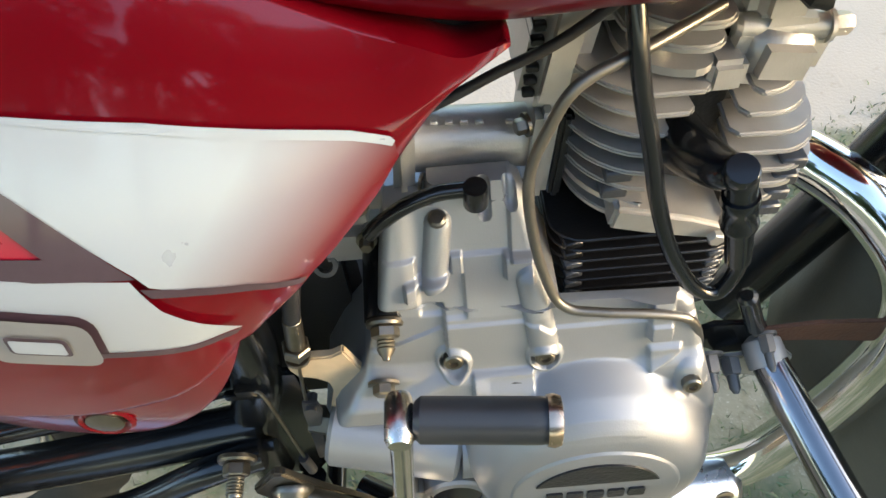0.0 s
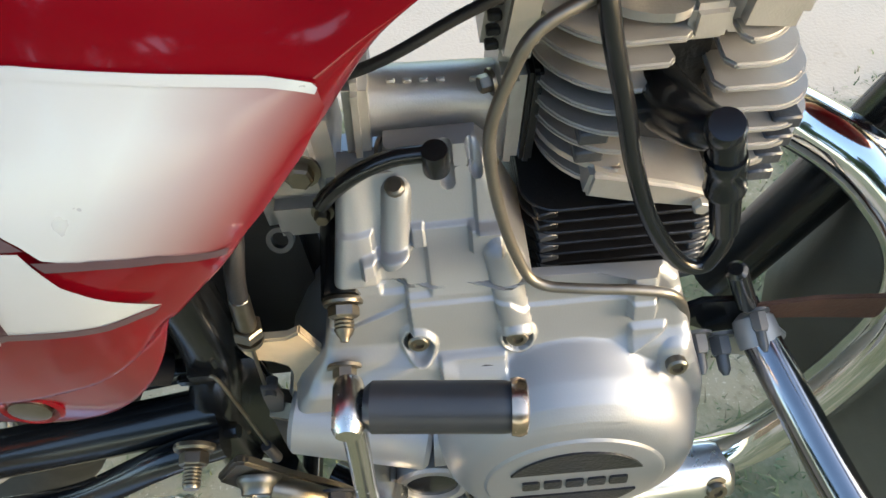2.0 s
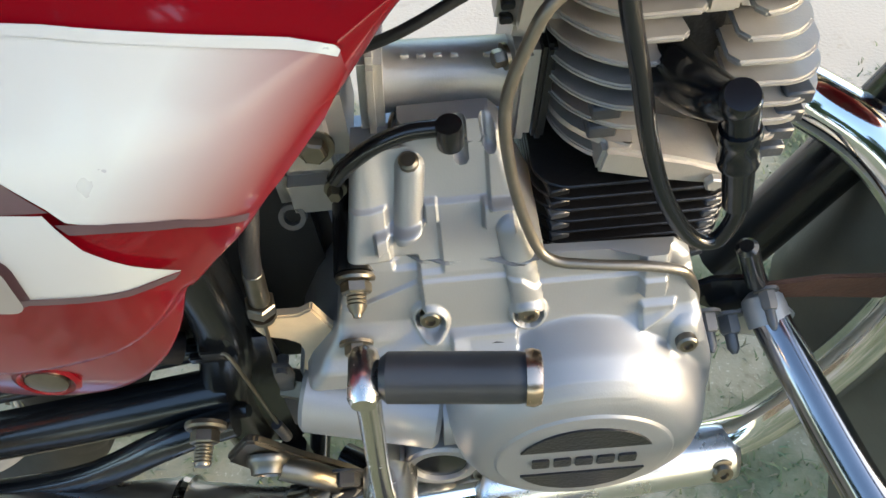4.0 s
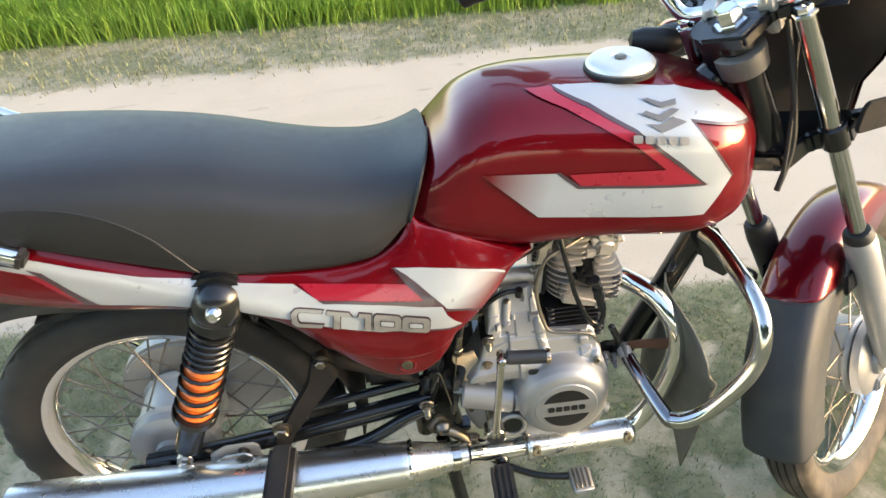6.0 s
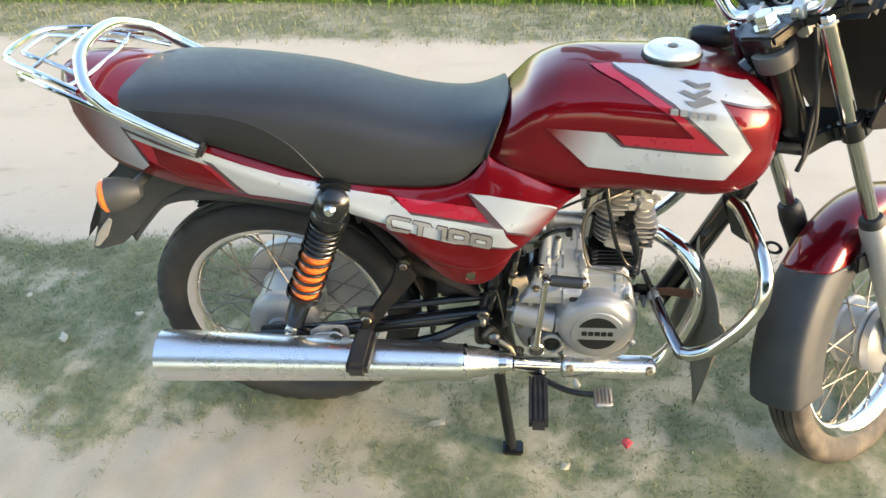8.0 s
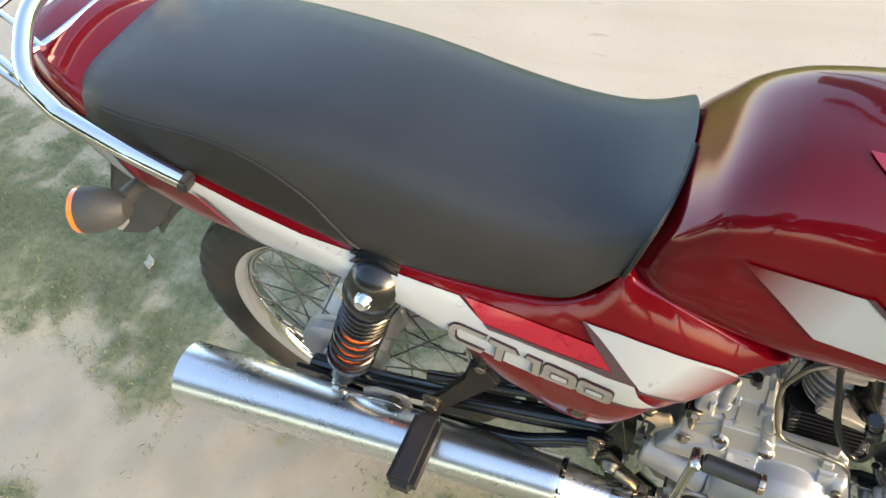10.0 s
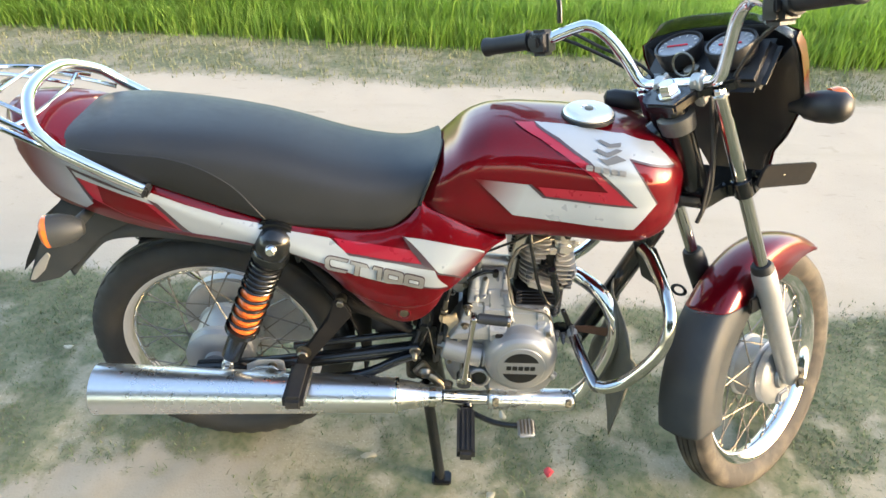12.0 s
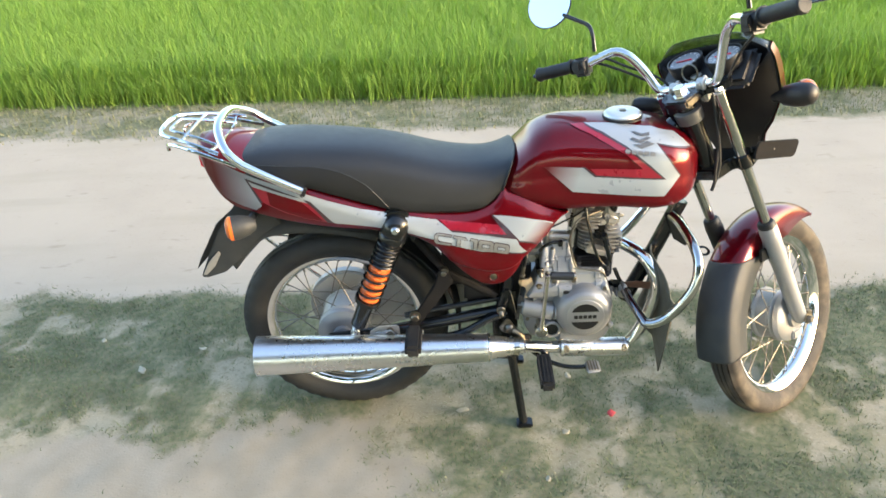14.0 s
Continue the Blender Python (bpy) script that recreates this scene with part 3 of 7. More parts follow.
for name, shape, mat, lift in (("lower_stripe", low_band, FADE_TANK, 0.0012), ("red_flash", pink_band, PINK, 0.0011), ("upper_stripe", up_band, PEARL, 0.0013), ("stripe_outline", line_a, DECAL_DARK, 0.0017), ("stripe_outline", line_b, DECAL_DARK, 0.0017), ("stripe_outline", line_c, DECAL_DARK, 0.0017)):
    part(name, patch(tank_tree, shape, lift), mat, tank, {"lower_stripe": "white stripe fading to red", "red_flash": "bright red flash", "upper_stripe": "pearl white stripe", "stripe_outline": "dark outline"}[name], 60)


def shear(outline, cx, cz, slope):
    return [(cx + x, cz + z + slope * x) for x, z in outline]


for shape in ([(-0.014, 0.0135), (-0.007, 0.0140), (0.009, 0.0105), (0.029, 0.0120), (0.027, 0.0080), (0.007, 0.0070)], [(-0.020, 0.0030), (-0.013, 0.0055), (0.002, 0.0015), (0.020, 0.0060), (0.030, 0.0045), (0.004, -0.0040), (-0.006, -0.0010)], [(-0.014, -0.0055), (0.001, -0.0065), (0.019, -0.0005), (0.036, -0.0060), (0.004, -0.0145)]):
    part("emblem", patch(tank_tree, shear(shape, 0.7725, 0.8535, -0.04), 0.0030, 0.004), EMBLEM, tank, "small raised grey emblem", 60)
for k in range(5):
    part("emblem_bar", patch(tank_tree, shear(rounded(0.0118, 0.0088, 0.002, 2), 0.7455 + k * 0.0144, 0.8345 - k * 0.0017, -0.1), 0.0030, 0.004), BADGE_SILVER, tank, "small silver bar", 60)
bm = B()
lathe(bm, (0.753, -0.008, 0.884), (-0.02, -0.0, 1), [(0, 0.044), (0.006, 0.046), (0.009, 0.044), (0.012, 0.040), (0.0135, 0.034), (0.014, 0.014), (0.012, 0.013), (0.012, 0)], 40)
cap = part("filler_cap", bm, SATIN, tank, "round satin metal filler cap")
bm = B()
lathe(bm, (0.753, -0.008, 0.896), (-0.02, 0, 1), [(0, 0.008), (0.0025, 0.008), (0.003, 0.006), (0.003, 0)], 20)
part("keyhole_cover", bm, STEEL, cap)
bm = B()
lathe(bm, (0.753, -0.008, 0.880), (-0.02, 0, 1), [(0, 0.048), (0.006, 0.0485), (0.007, 0.046)], 40)
part("cap_gasket", bm, RUBBER, cap)

# seat
seat_top = ease([-0.252, -0.244, -0.225, -0.195, -0.15, -0.09, -0.02, 0.05, 0.11, 0.16, 0.21, 0.26, 0.31, 0.36, 0.405, 0.44, 0.465, 0.486], [0.795, 0.815, 0.838, 0.858, 0.870, 0.873, 0.870, 0.865, 0.858, 0.850, 0.838, 0.823, 0.810, 0.802, 0.800, 0.805, 0.813, 0.822])
seat_low = ease([-0.252, -0.20, -0.13, -0.04, 0.053, 0.15, 0.20, 0.30, 0.365, 0.407, 0.440, 0.464, 0.486], [0.792, 0.80, 0.806, 0.788, 0.756, 0.7225, 0.708, 0.698, 0.697, 0.704, 0.718, 0.732, 0.743])
seat_wide = ease([-0.252, -0.235, -0.20, -0.12, 0.0, 0.12, 0.22, 0.32, 0.40, 0.486], [0.045, 0.085, 0.112, 0.132, 0.140, 0.142, 0.142, 0.138, 0.130, 0.116])
SEAT_SEC = [(0, 0), (0.2, 0.006), (0.4, 0.022), (0.57, 0.055), (0.70, 0.115), (0.80, 0.205), (0.87, 0.34), (0.925, 0.52), (0.965, 0.72), (0.985, 0.90), (0.96, 0.975), (0.88, 1.0), (0.4, 1.0), (0, 1.0)]
bm = B()
rings = []
for i in range(80):
    s = i / 79
    x = -0.252 + (0.486 + 0.252) * (s ** 1.25 if s < 0.5 else s ** 1.25)
    zt, zb, wd = seat_top(x), seat_low(x), seat_wide(x)
    front = min(max((x - 0.40) / 0.086, 0), 1)
    pts = [(a, b) for a, b in SEAT_SEC]
    ring = [bm.verts.new((x + 0.0 - 0.018 * front * (1 - math.cos(min(a, 1) * 1.2)) - 0.026 * front * b, -a * wd, zt - b * (zt - zb))) for a, b in pts]
    ring += [bm.verts.new((v.co.x, -v.co.y, v.co.z)) for v in ring[-2:0:-1]]
    rings.append(ring)
for a, b in zip(rings, rings[1:]):
    for j in range(len(a)):
        bm.faces.new((a[j], a[(j + 1) % len(a)], b[(j + 1) % len(a)], b[j]))
rings_front = [tuple(v.co) for v in rings[-1]]
bm.faces.new(rings[0])
bm.faces.new(rings[-1][::-1])
bmesh.ops.recalc_face_normals(bm, faces=bm.faces[:])
seat_tree = BVHTree.FromBMesh(bm)
seat = part("seat", bm, VINYL, bike, "long black vinyl dual seat", 60)
seam = [(-0.14, 0.842), (-0.065, 0.838), (0.005, 0.832), (0.067, 0.815), (0.119, 0.785), (0.15, 0.752), (0.168, 0.728), (0.172, 0.7205)]
side_shape = seam + [(0.15, 0.7300), (0.10, 0.747), (0.053, 0.764), (0.0, 0.781), (-0.04, 0.796), (-0.10, 0.808), (-0.14, 0.812)]
part("side_panel", patch(seat_tree, side_shape, 0.0008, 0.012), VINYL_SIDE, seat, "darker stitched side panel", 60)
bm = B()
tube(bm, [on(seat_tree, x, z) + Vector((0, -0.0012, 0.0005)) for x, z in ((p.x, p.y) for p in smooth_path([(a, b, 0) for a, b in seam], 3))], 0.0013, 6, 0)
part("stitching", bm, VINYL, seat)
bm = B()
front_edge = [rings_front[k] for k in range(0, 11)]
tube(bm, [Vector((p[0] + 0.001, p[1] - 0.001, p[2])) for p in front_edge], 0.0026, 8, 3)
part("piping", bm, VINYL_SIDE, seat, "black piping along the front edge")

# side panels and tail: one long shell on each side
shell_top = ease([-0.298, -0.27, -0.20, -0.166, -0.129, -0.05, 0.004, 0.066, 0.131, 0.183, 0.221, 0.254, 0.287, 0.32, 0.3535, 0.3856, 0.4035, 0.4184, 0.433, 0.445, 0.4535, 0.4612, 0.471, 0.487, 0.510, 0.534, 0.567, 0.584, 0.595, 0.612], [0.882, 0.878, 0.862, 0.849, 0.832, 0.793, 0.771, 0.748, 0.7255, 0.7116, 0.7067, 0.7022, 0.6975, 0.695, 0.695, 0.6985, 0.7043, 0.7115, 0.7225, 0.737, 0.7485, 0.7405, 0.735, 0.7295, 0.7193, 0.7073, 0.691, 0.685, 0.681, 0.683])
shell_low = ease([-0.298, -0.285, -0.265, -0.235, -0.168, -0.07, 0.04, 0.15, 0.214, 0.242, 0.277, 0.301, 0.325, 0.36, 0.402, 0.427, 0.45, 0.4655, 0.4804, 0.4905, 0.498, 0.5104, 0.530, 0.5465, 0.568, 0.592, 0.612], [0.848, 0.808, 0.768, 0.737, 0.714, 0.690, 0.672, 0.662, 0.652, 0.641, 0.620, 0.595, 0.565, 0.528, 0.5005, 0.4985, 0.506, 0.518, 0.536, 0.554, 0.571, 0.5845, 0.602, 0.6205, 0.6425, 0.667, 0.681])
shell_wide = ease([-0.298, -0.283, -0.26, -0.20, -0.10, 0.0, 0.10, 0.20, 0.30, 0.40, 0.49, 0.53, 0.57, 0.597, 0.615], [0.052, 0.072, 0.088, 0.112, 0.132, 0.140, 0.146, 0.155, 0.164, 0.164, 0.163, 0.155, 0.142, 0.133, 0.126])
shell_crease = ease([-0.285, 0.10, 0.20, 0.28, 0.40, 0.50, 0.57, 0.615], [0.90, 0.72, 0.675, 0.642, 0.632, 0.630, 0.641, 0.660])
shell_lean = ease([-0.285, 0.10, 0.20, 0.28, 0.40, 0.50, 0.57, 0.615], [0.0, 0.0, 0.26, 0.46, 0.46, 0.46, 0.40, 0.15])


fold_line = ease([0.30, 0.36, 0.40, 0.42, 0.4457, 0.4714, 0.489, 0.50], [0.585, 0.561, 0.5495, 0.5465, 0.5485, 0.5560, 0.5680, 0.5790])


def shell_side(x, z, v):
    """How far the panel stands out: widest along a crease, leaning in above it, with a rolled top edge and a stepped-in foot."""
    zt = shell_top(x)
    edge = max(0, 1 - (zt - z) / 0.034)
    roll = 0.018 - 0.014 * min(max((x - 0.16) / 0.10, 0), 1)
    soft = math.hypot(z - shell_crease(x), 0.012)
    y = shell_wide(x) - shell_lean(x) * 0.5 * (z - shell_crease(x) + soft - 0.012) - roll * edge ** 2 - 0.010 * max(0, (v - 0.6) / 0.4) ** 2
    fold = min(max((fold_line(x) - z) / 0.005, 0), 1) * min(max((x - 0.30) / 0.03, 0), 1)
    fold = fold * fold * (3 - 2 * fold)
    return y - 0.006 * fold


def shell_point(x, v, inset=0.0):
    zt, zb = shell_top(x), shell_low(x)
    z = zt + (zb - zt) * v
    return Vector((x, -(shell_side(x, z, v) - inset), z))


bm = B()
grid = []
for i in range(361):
    x = -0.298 + 0.910 * i / 360
    e = shell_point(x, 0)
    rise = min(max((x - 0.38) / 0.05, 0), 1)
    lips = [bm.verts.new((x, e.y + 0.036 + 0.012 * rise, e.z - 0.004 - 0.005 * rise)), bm.verts.new((x, e.y + 0.006, e.z + 0.001))]
    grid.append(lips + [bm.verts.new(shell_point(x, v / 104)) for v in range(105)])
for i in range(360):
    for j in range(106):
        bm.faces.new((grid[i][j], grid[i][j + 1], grid[i + 1][j + 1], grid[i + 1][j]))
bmesh.ops.recalc_face_normals(bm, faces=bm.faces[:])
shell_tree = BVHTree.FromBMesh(bm)
other = mirrored(bm)
for v in other.verts:
    if v.co.x > 0.40:
        v.co.z = min(v.co.z, 0.735)
panel = part("side_cowl", bm, RED, bike, "long red side panel with white stripes and a raised badge", 50)
panel_far = part("side_cowl", other, RED, bike, "red side panel", 50)
for ob in (panel, panel_far):
    sol = ob.modifiers.new("thickness", 'SOLIDIFY')
    sol.thickness, sol.offset = 0.003, -1
# added black tube that draws the shaded seam between panel and tank
bm = B()
lip_line = []
for x in np.linspace(0.452, 0.600, 14):
    e = shell_point(float(x), 0)
    lip_line.append((float(x), e.y + 0.025, e.z - 0.0010))
tube(bm, lip_line, 0.0026, 8, 3)
part("seam_line", bm, CASTDARK, panel, "black line drawn for the shaded seam under the tank")
# thicker black tube added to hide the lit lip inside the shaded seam
bm = B()
filler_line = []
for x in np.linspace(0.550, 0.611, 8):
    e = shell_point(float(x), 0)
    filler_line.append((float(x), e.y + 0.029, e.z - 0.003))
tube(bm, filler_line, 0.0078, 10, 3)
part("seam_filler", bm, MATT, panel, "black filler that keeps the seam under the tank dark")
RED_FADE_V = faded("white_fading_forward", (0.335, 0.375, 0.415), RED_COL, (0.512, 0.652), (0.543, 0.623))
RED_FADE_TAIL = faded("white_fading_rearward", (0.335, 0.375, 0.415), RED_COL, (-0.150, 0.790), (-0.250, 0.785))
white_band = [(-0.262, 0.860), (-0.155, 0.816), (-0.06, 0.779), (0.03, 0.746), (0.10, 0.724), (0.172, 0.7085), (0.200, 0.703), (0.2215, 0.699), (0.255, 0.6936), (0.2875, 0.687), (0.304, 0.6735), (0.3234, 0.6586), (0.3555, 0.6545), (0.389, 0.6492), (0.4216, 0.6446), (0.452, 0.639), (0.4812, 0.6345), (0.4868, 0.6205), (0.496, 0.6085), (0.5065, 0.597), (0.489, 0.597), (0.4705, 0.600), (0.4564, 0.602), (0.43, 0.6035), (0.3962, 0.6056), (0.3559, 0.6167), (0.3155, 0.6296), (0.2815, 0.6425), (0.2612, 0.648), (0.2276, 0.657), (0.215, 0.662), (0.134, 0.679), (0.08, 0.685), (0.035, 0.689), (0.010, 0.712), (-0.014, 0.742), (-0.09, 0.768), (-0.160, 0.791), (-0.151, 0.765), (-0.141, 0.738), (-0.160, 0.724), (-0.20, 0.736), (-0.232, 0.750), (-0.258, 0.780), (-0.276, 0.820)]
flash_tail = [(-0.165, 0.804), (-0.112, 0.783), (-0.035, 0.757), (-0.0075, 0.727), (0.0178, 0.692), (-0.035, 0.704), (-0.0845, 0.72), (-0.137, 0.748)]
flash_dark = [(-0.122, 0.779), (-0.0405, 0.75), (0.009, 0.696), (-0.035, 0.705), (-0.0845, 0.722), (-0.12, 0.742)]
flash_front = [(0.294, 0.6865), (0.3274, 0.682), (0.3672, 0.678), (0.4062, 0.6735), (0.4365, 0.6695), (0.449, 0.657), (0.459, 0.6455), (0.4016, 0.6512), (0.3554, 0.658), (0.316, 0.6635)]
line_d = [(0.4205, 0.692), (0.4245, 0.6915), (0.439, 0.6805), (0.4545, 0.666), (0.471, 0.649), (0.4835, 0.6355), (0.452, 0.6385), (0.4216, 0.644), (0.389, 0.6487), (0.3555, 0.654), (0.3234, 0.658), (0.316, 0.6635), (0.3554, 0.658), (0.4016, 0.651), (0.4575, 0.646), (0.4475, 0.658), (0.4365, 0.6695), (0.429, 0.6805)]
line_e = [(-0.172, 0.812), (-0.112, 0.79), (-0.0174, 0.7495), (0.0112, 0.716), (0.034, 0.69), (0.0178, 0.692), (-0.0075, 0.727), (-0.035, 0.757), (-0.112, 0.783), (-0.164, 0.804), (-0.137, 0.748), (-0.143, 0.745)]
line_f = [(0.4837, 0.6315), (0.4998, 0.6285), (0.5165, 0.6245), (0.5335, 0.6155), (0.5315, 0.6120), (0.5165, 0.6205), (0.4998, 0.6250), (0.486, 0.6275)]
line_g = [(0.5065, 0.5975), (0.489, 0.5978), (0.4705, 0.6008), (0.4564, 0.6025), (0.4564, 0.5995), (0.4705, 0.5975), (0.489, 0.5945), (0.503, 0.5942)]
vee = [(0.420, 0.692), (0.457, 0.689), (0.50, 0.6815), (0.532, 0.6735), (0.559, 0.667), (0.572, 0.6625), (0.572, 0.6555), (0.562, 0.640), (0.545, 0.6225), (0.533, 0.6125), (0.5165, 0.6215), (0.50, 0.626), (0.4865, 0.6315), (0.483, 0.6365), (0.470, 0.6495), (0.4535, 0.6665), (0.438, 0.681)]
for name, shape, mat, lift in (("white_stripe", white_band, RED_FADE_TAIL, 0.0012), ("tail_flash", flash_tail, PINK, 0.0010), ("tail_flash_shade", flash_dark, RED, 0.0014), ("front_flash", flash_front, PINK, 0.0010), ("white_arrow", vee, RED_FADE_V, 0.0014), ("white_edge", [(0.424, 0.6918), (0.457, 0.689), (0.50, 0.6815), (0.532, 0.6735), (0.559, 0.667), (0.571, 0.6630), (0.5722, 0.6617), (0.571, 0.6602), (0.559, 0.6640), (0.532, 0.6705), (0.50, 0.6785), (0.457, 0.6872)], PEARL, 0.0019), ("stripe_outline", line_d, DECAL_DARK, 0.0019), ("stripe_outline", line_e, DECAL_DARK, 0.0019), ("stripe_outline", line_f, DECAL_DARK, 0.0019), ("stripe_outline", line_g, DECAL_DARK, 0.0019)):
    part(name, patch(shell_tree, shape, lift), mat, panel, "", 60)

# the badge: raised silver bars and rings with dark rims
badge_at, badge_to = Vector((0.2785, 0, 0.6480)), Vector((0.4590, 0, 0.6105))
along = (badge_to - badge_at).normalized()
up_dir = Vector((0.13, 0, 0.99))


def badge_shape(points):
    out = []
    for u, v in points:
        q = badge_at + along * u + up_dir * v
        out.append((q.x, q.z))
    return out


def grown(points, g):
    """An outline pushed outward by g on all its corners."""
    n, out = len(points), []
    area = sum(points[i][0] * points[(i + 1) % n][1] - points[(i + 1) % n][0] * points[i][1] for i in range(n))
    turn = 1 if area > 0 else -1
    for i in range(n):
        a, b, c = Vector(points[i - 1]), Vector(points[i]), Vector(points[(i + 1) % n])
        d, e = (b - a).normalized(), (c - b).normalized()
        m = (Vector((d.y, -d.x)) + Vector((e.y, -e.x))) * turn
        m = m / max(m.length_squared / 2, 0.6)
        out.append((b.x + m.x * g, b.y + m.y * g))
    return out


hook = [(0.0425, 0.0120), (0.0405, 0.0075), (0.011, 0.0075), (0.0080, 0.0040), (0.0090, -0.0035), (0.0120, -0.0070), (0.0430, -0.0070), (0.0405, -0.0120), (0.008, -0.0120), (0.002, -0.0080), (0.000, 0.0045), (0.005, 0.0105), (0.011, 0.0120)]
cross = [(0.0480, 0.0115), (0.0470, 0.0065), (0.0570, 0.0060), (0.0560, -0.0120), (0.0645, -0.0120), (0.0655, 0.0060), (0.0820, 0.0060), (0.0770, 0.0115)]
post = [(0.0890, 0.0065), (0.0910, 0.0118), (0.1070, 0.0118), (0.1070, -0.0122), (0.0985, -0.0122), (0.0985, 0.0062)]
for shape in (hook, cross, post, rounded(0.0375, 0.0245, 0.0055, 4, 0.1290, 0.0), rounded(0.0375, 0.0245, 0.0055, 4, 0.1680, 0.0)):
    part("badge_rim", patch(shell_tree, badge_shape(grown(shape, 0.0013)), 0.0016, 0.006), DECAL_DARK, panel, "dark rim", 60)
    part("badge_block", patch(shell_tree, badge_shape(shape), 0.0045, 0.006), BADGE_SILVER, panel, "raised silver block", 60)
for mid in (0.1290, 0.1680):
    part("badge_recess", patch(shell_tree, badge_shape(rounded(0.0205, 0.0100, 0.0018, 2, mid, 0.0)), 0.0052, 0.006), DECAL_DARK, panel, "", 60)
    part("badge_field", patch(shell_tree, badge_shape(rounded(0.0178, 0.0073, 0.0012, 2, mid, 0.0)), 0.0056, 0.006), PEARL, panel, "", 60)
bm = B()
sc = on(shell_tree, 0.4225, 0.524)
lathe(bm, sc + Vector((0, 0.002, 0)), (0, -1, 0), [(0, 0.013), (0.003, 0.0135), (0.004, 0.0115), (0.003, 0.0095), (0.002, 0.009), (0.002, 0)], 24)
part("screw_grommet", bm, RED, panel)
bm = B()
lathe(bm, sc + Vector((0, 0.001, 0)), (0, -1, 0), [(0, 0.0085), (0.003, 0.0085), (0.004, 0.006), (0.004, 0)], 20)
part("screw", bm, STEEL, panel, "zinc cross-head screw")
# tail deck behind the seat, and its rear end
bm = B()
deck = []
for i in range(24):
    x = -0.298 + 0.213 * i / 23
    e = shell_point(x, 0.0)
    deck.append([bm.verts.new((x, e.y * c, e.z + 0.012 * (1 - c * c) * min(1, (x + 0.298) / 0.04 + 0.3))) for c in np.linspace(1, -1, 13)])
for a, b in zip(deck, deck[1:]):
    for j in range(12):
        bm.faces.new((a[j], a[j + 1], b[j + 1], b[j]))
tail_end = [[bm.verts.new((-0.2985, shell_point(-0.298, v / 6).y * c, shell_point(-0.298, v / 6).z)) for c in np.linspace(1, -1, 13)] for v in range(7)]
for a, b in zip(tail_end, tail_end[1:]):
    for j in range(12):
        bm.faces.new((a[j], a[j + 1], b[j + 1], b[j]))
part("tail_cowl", bm, RED, bike, "red tail cowl behind the seat", 50)
bm = B()
box(bm, (-0.304, -0.045, 0.805), (-0.275, 0.045, 0.850), 0.008)
part("tail_lamp", bm, NEEDLE, bike, "red tail lamp lens")

# rear mudguard, its flap, and the rear indicators
bm = B()
guard_line = [(0.14, 0.640), (0.02, 0.665), (-0.10, 0.672), (-0.19, 0.655), (-0.250, 0.605), (-0.300, 0.55)]
strip = smooth_path([(x, 0, z) for x, z in guard_line], 5)
rows = []
for i, c in enumerate(strip):
    t = (strip[min(i + 1, len(strip) - 1)] - strip[max(i - 1, 0)]).normalized()
    nrm = Vector((-t.z, 0, t.x))
    if nrm.z < 0 and t.x < 0:
        nrm = -nrm
    k = i / (len(strip) - 1)
    wd = 0.075 - 0.012 * k
    rows.append([bm.verts.new(c + Vector((0, wd * s, 0)) - nrm * (0.045 * abs(s) ** 2.5)) for s in np.linspace(-1, 1, 15)])
for a, b in zip(rows, rows[1:]):
    for j in range(14):
        bm.faces.new((a[j], a[j + 1], b[j + 1], b[j]))
mudguard = part("rear_mudguard", bm, FLAP, bike, "black rear mudguard with a long flap", 50)
mudguard.modifiers.new("thickness", 'SOLIDIFY').thickness = 0.003
bm = B()
plate(bm, [(-0.232, 0.715), (-0.294, 0.637), (-0.335, 0.560), (-0.364, 0.503), (-0.352, 0.498), (-0.296, 0.514), (-0.244, 0.556), (-0.181, 0.621), (-0.12, 0.655), (-0.14, 0.70)], -0.066, -0.058, 0.003)
part("flap_side", bm, FLAP, mudguard)
bm = B()
plate(bm, [(-0.357, 0.510), (-0.340, 0.541), (-0.320, 0.564), (-0.301, 0.582), (-0.296, 0.575), (-0.318, 0.537), (-0.346, 0.511)], -0.070, -0.066, 0.0015)
part("flap_lip", bm, HUBGREY, mudguard, "pale worn inner lip")
bm = B()
plate(bm, [(-0.245, 0.697), (-0.296, 0.655), (-0.360, 0.552), (-0.376, 0.519), (-0.330, 0.565), (-0.290, 0.620)], -0.052, -0.047, 0.0015)
part("plate_edge", bm, CASTDARK, mudguard, "black back of the number plate")
for sy in (-1, 1):
    bm = B()
    out = Vector((-0.95, sy * 0.31, 0.0))
    at = Vector((-0.172, sy * 0.150, 0.699))
    rod(bm, (-0.185, sy * 0.050, 0.685), (-0.180, sy * 0.150, 0.698), 0.009, 0.012, 14)
    lathe(bm, at, out, [(-0.014, 0), (-0.012, 0.013), (0.004, 0.024), (0.026, 0.030), (0.044, 0.031)], 24)
    ind = part("rear_indicator", bm, FLAP, bike, "black rear indicator with an amber lens")
    bm = B()
    lathe(bm, at + out * 0.0435, out, [(0, 0.031), (0.008, 0.0302), (0.014, 0.023), (0.017, 0.013), (0.018, 0)], 24)
    part("lens", bm, AMBER, ind, "amber lens")

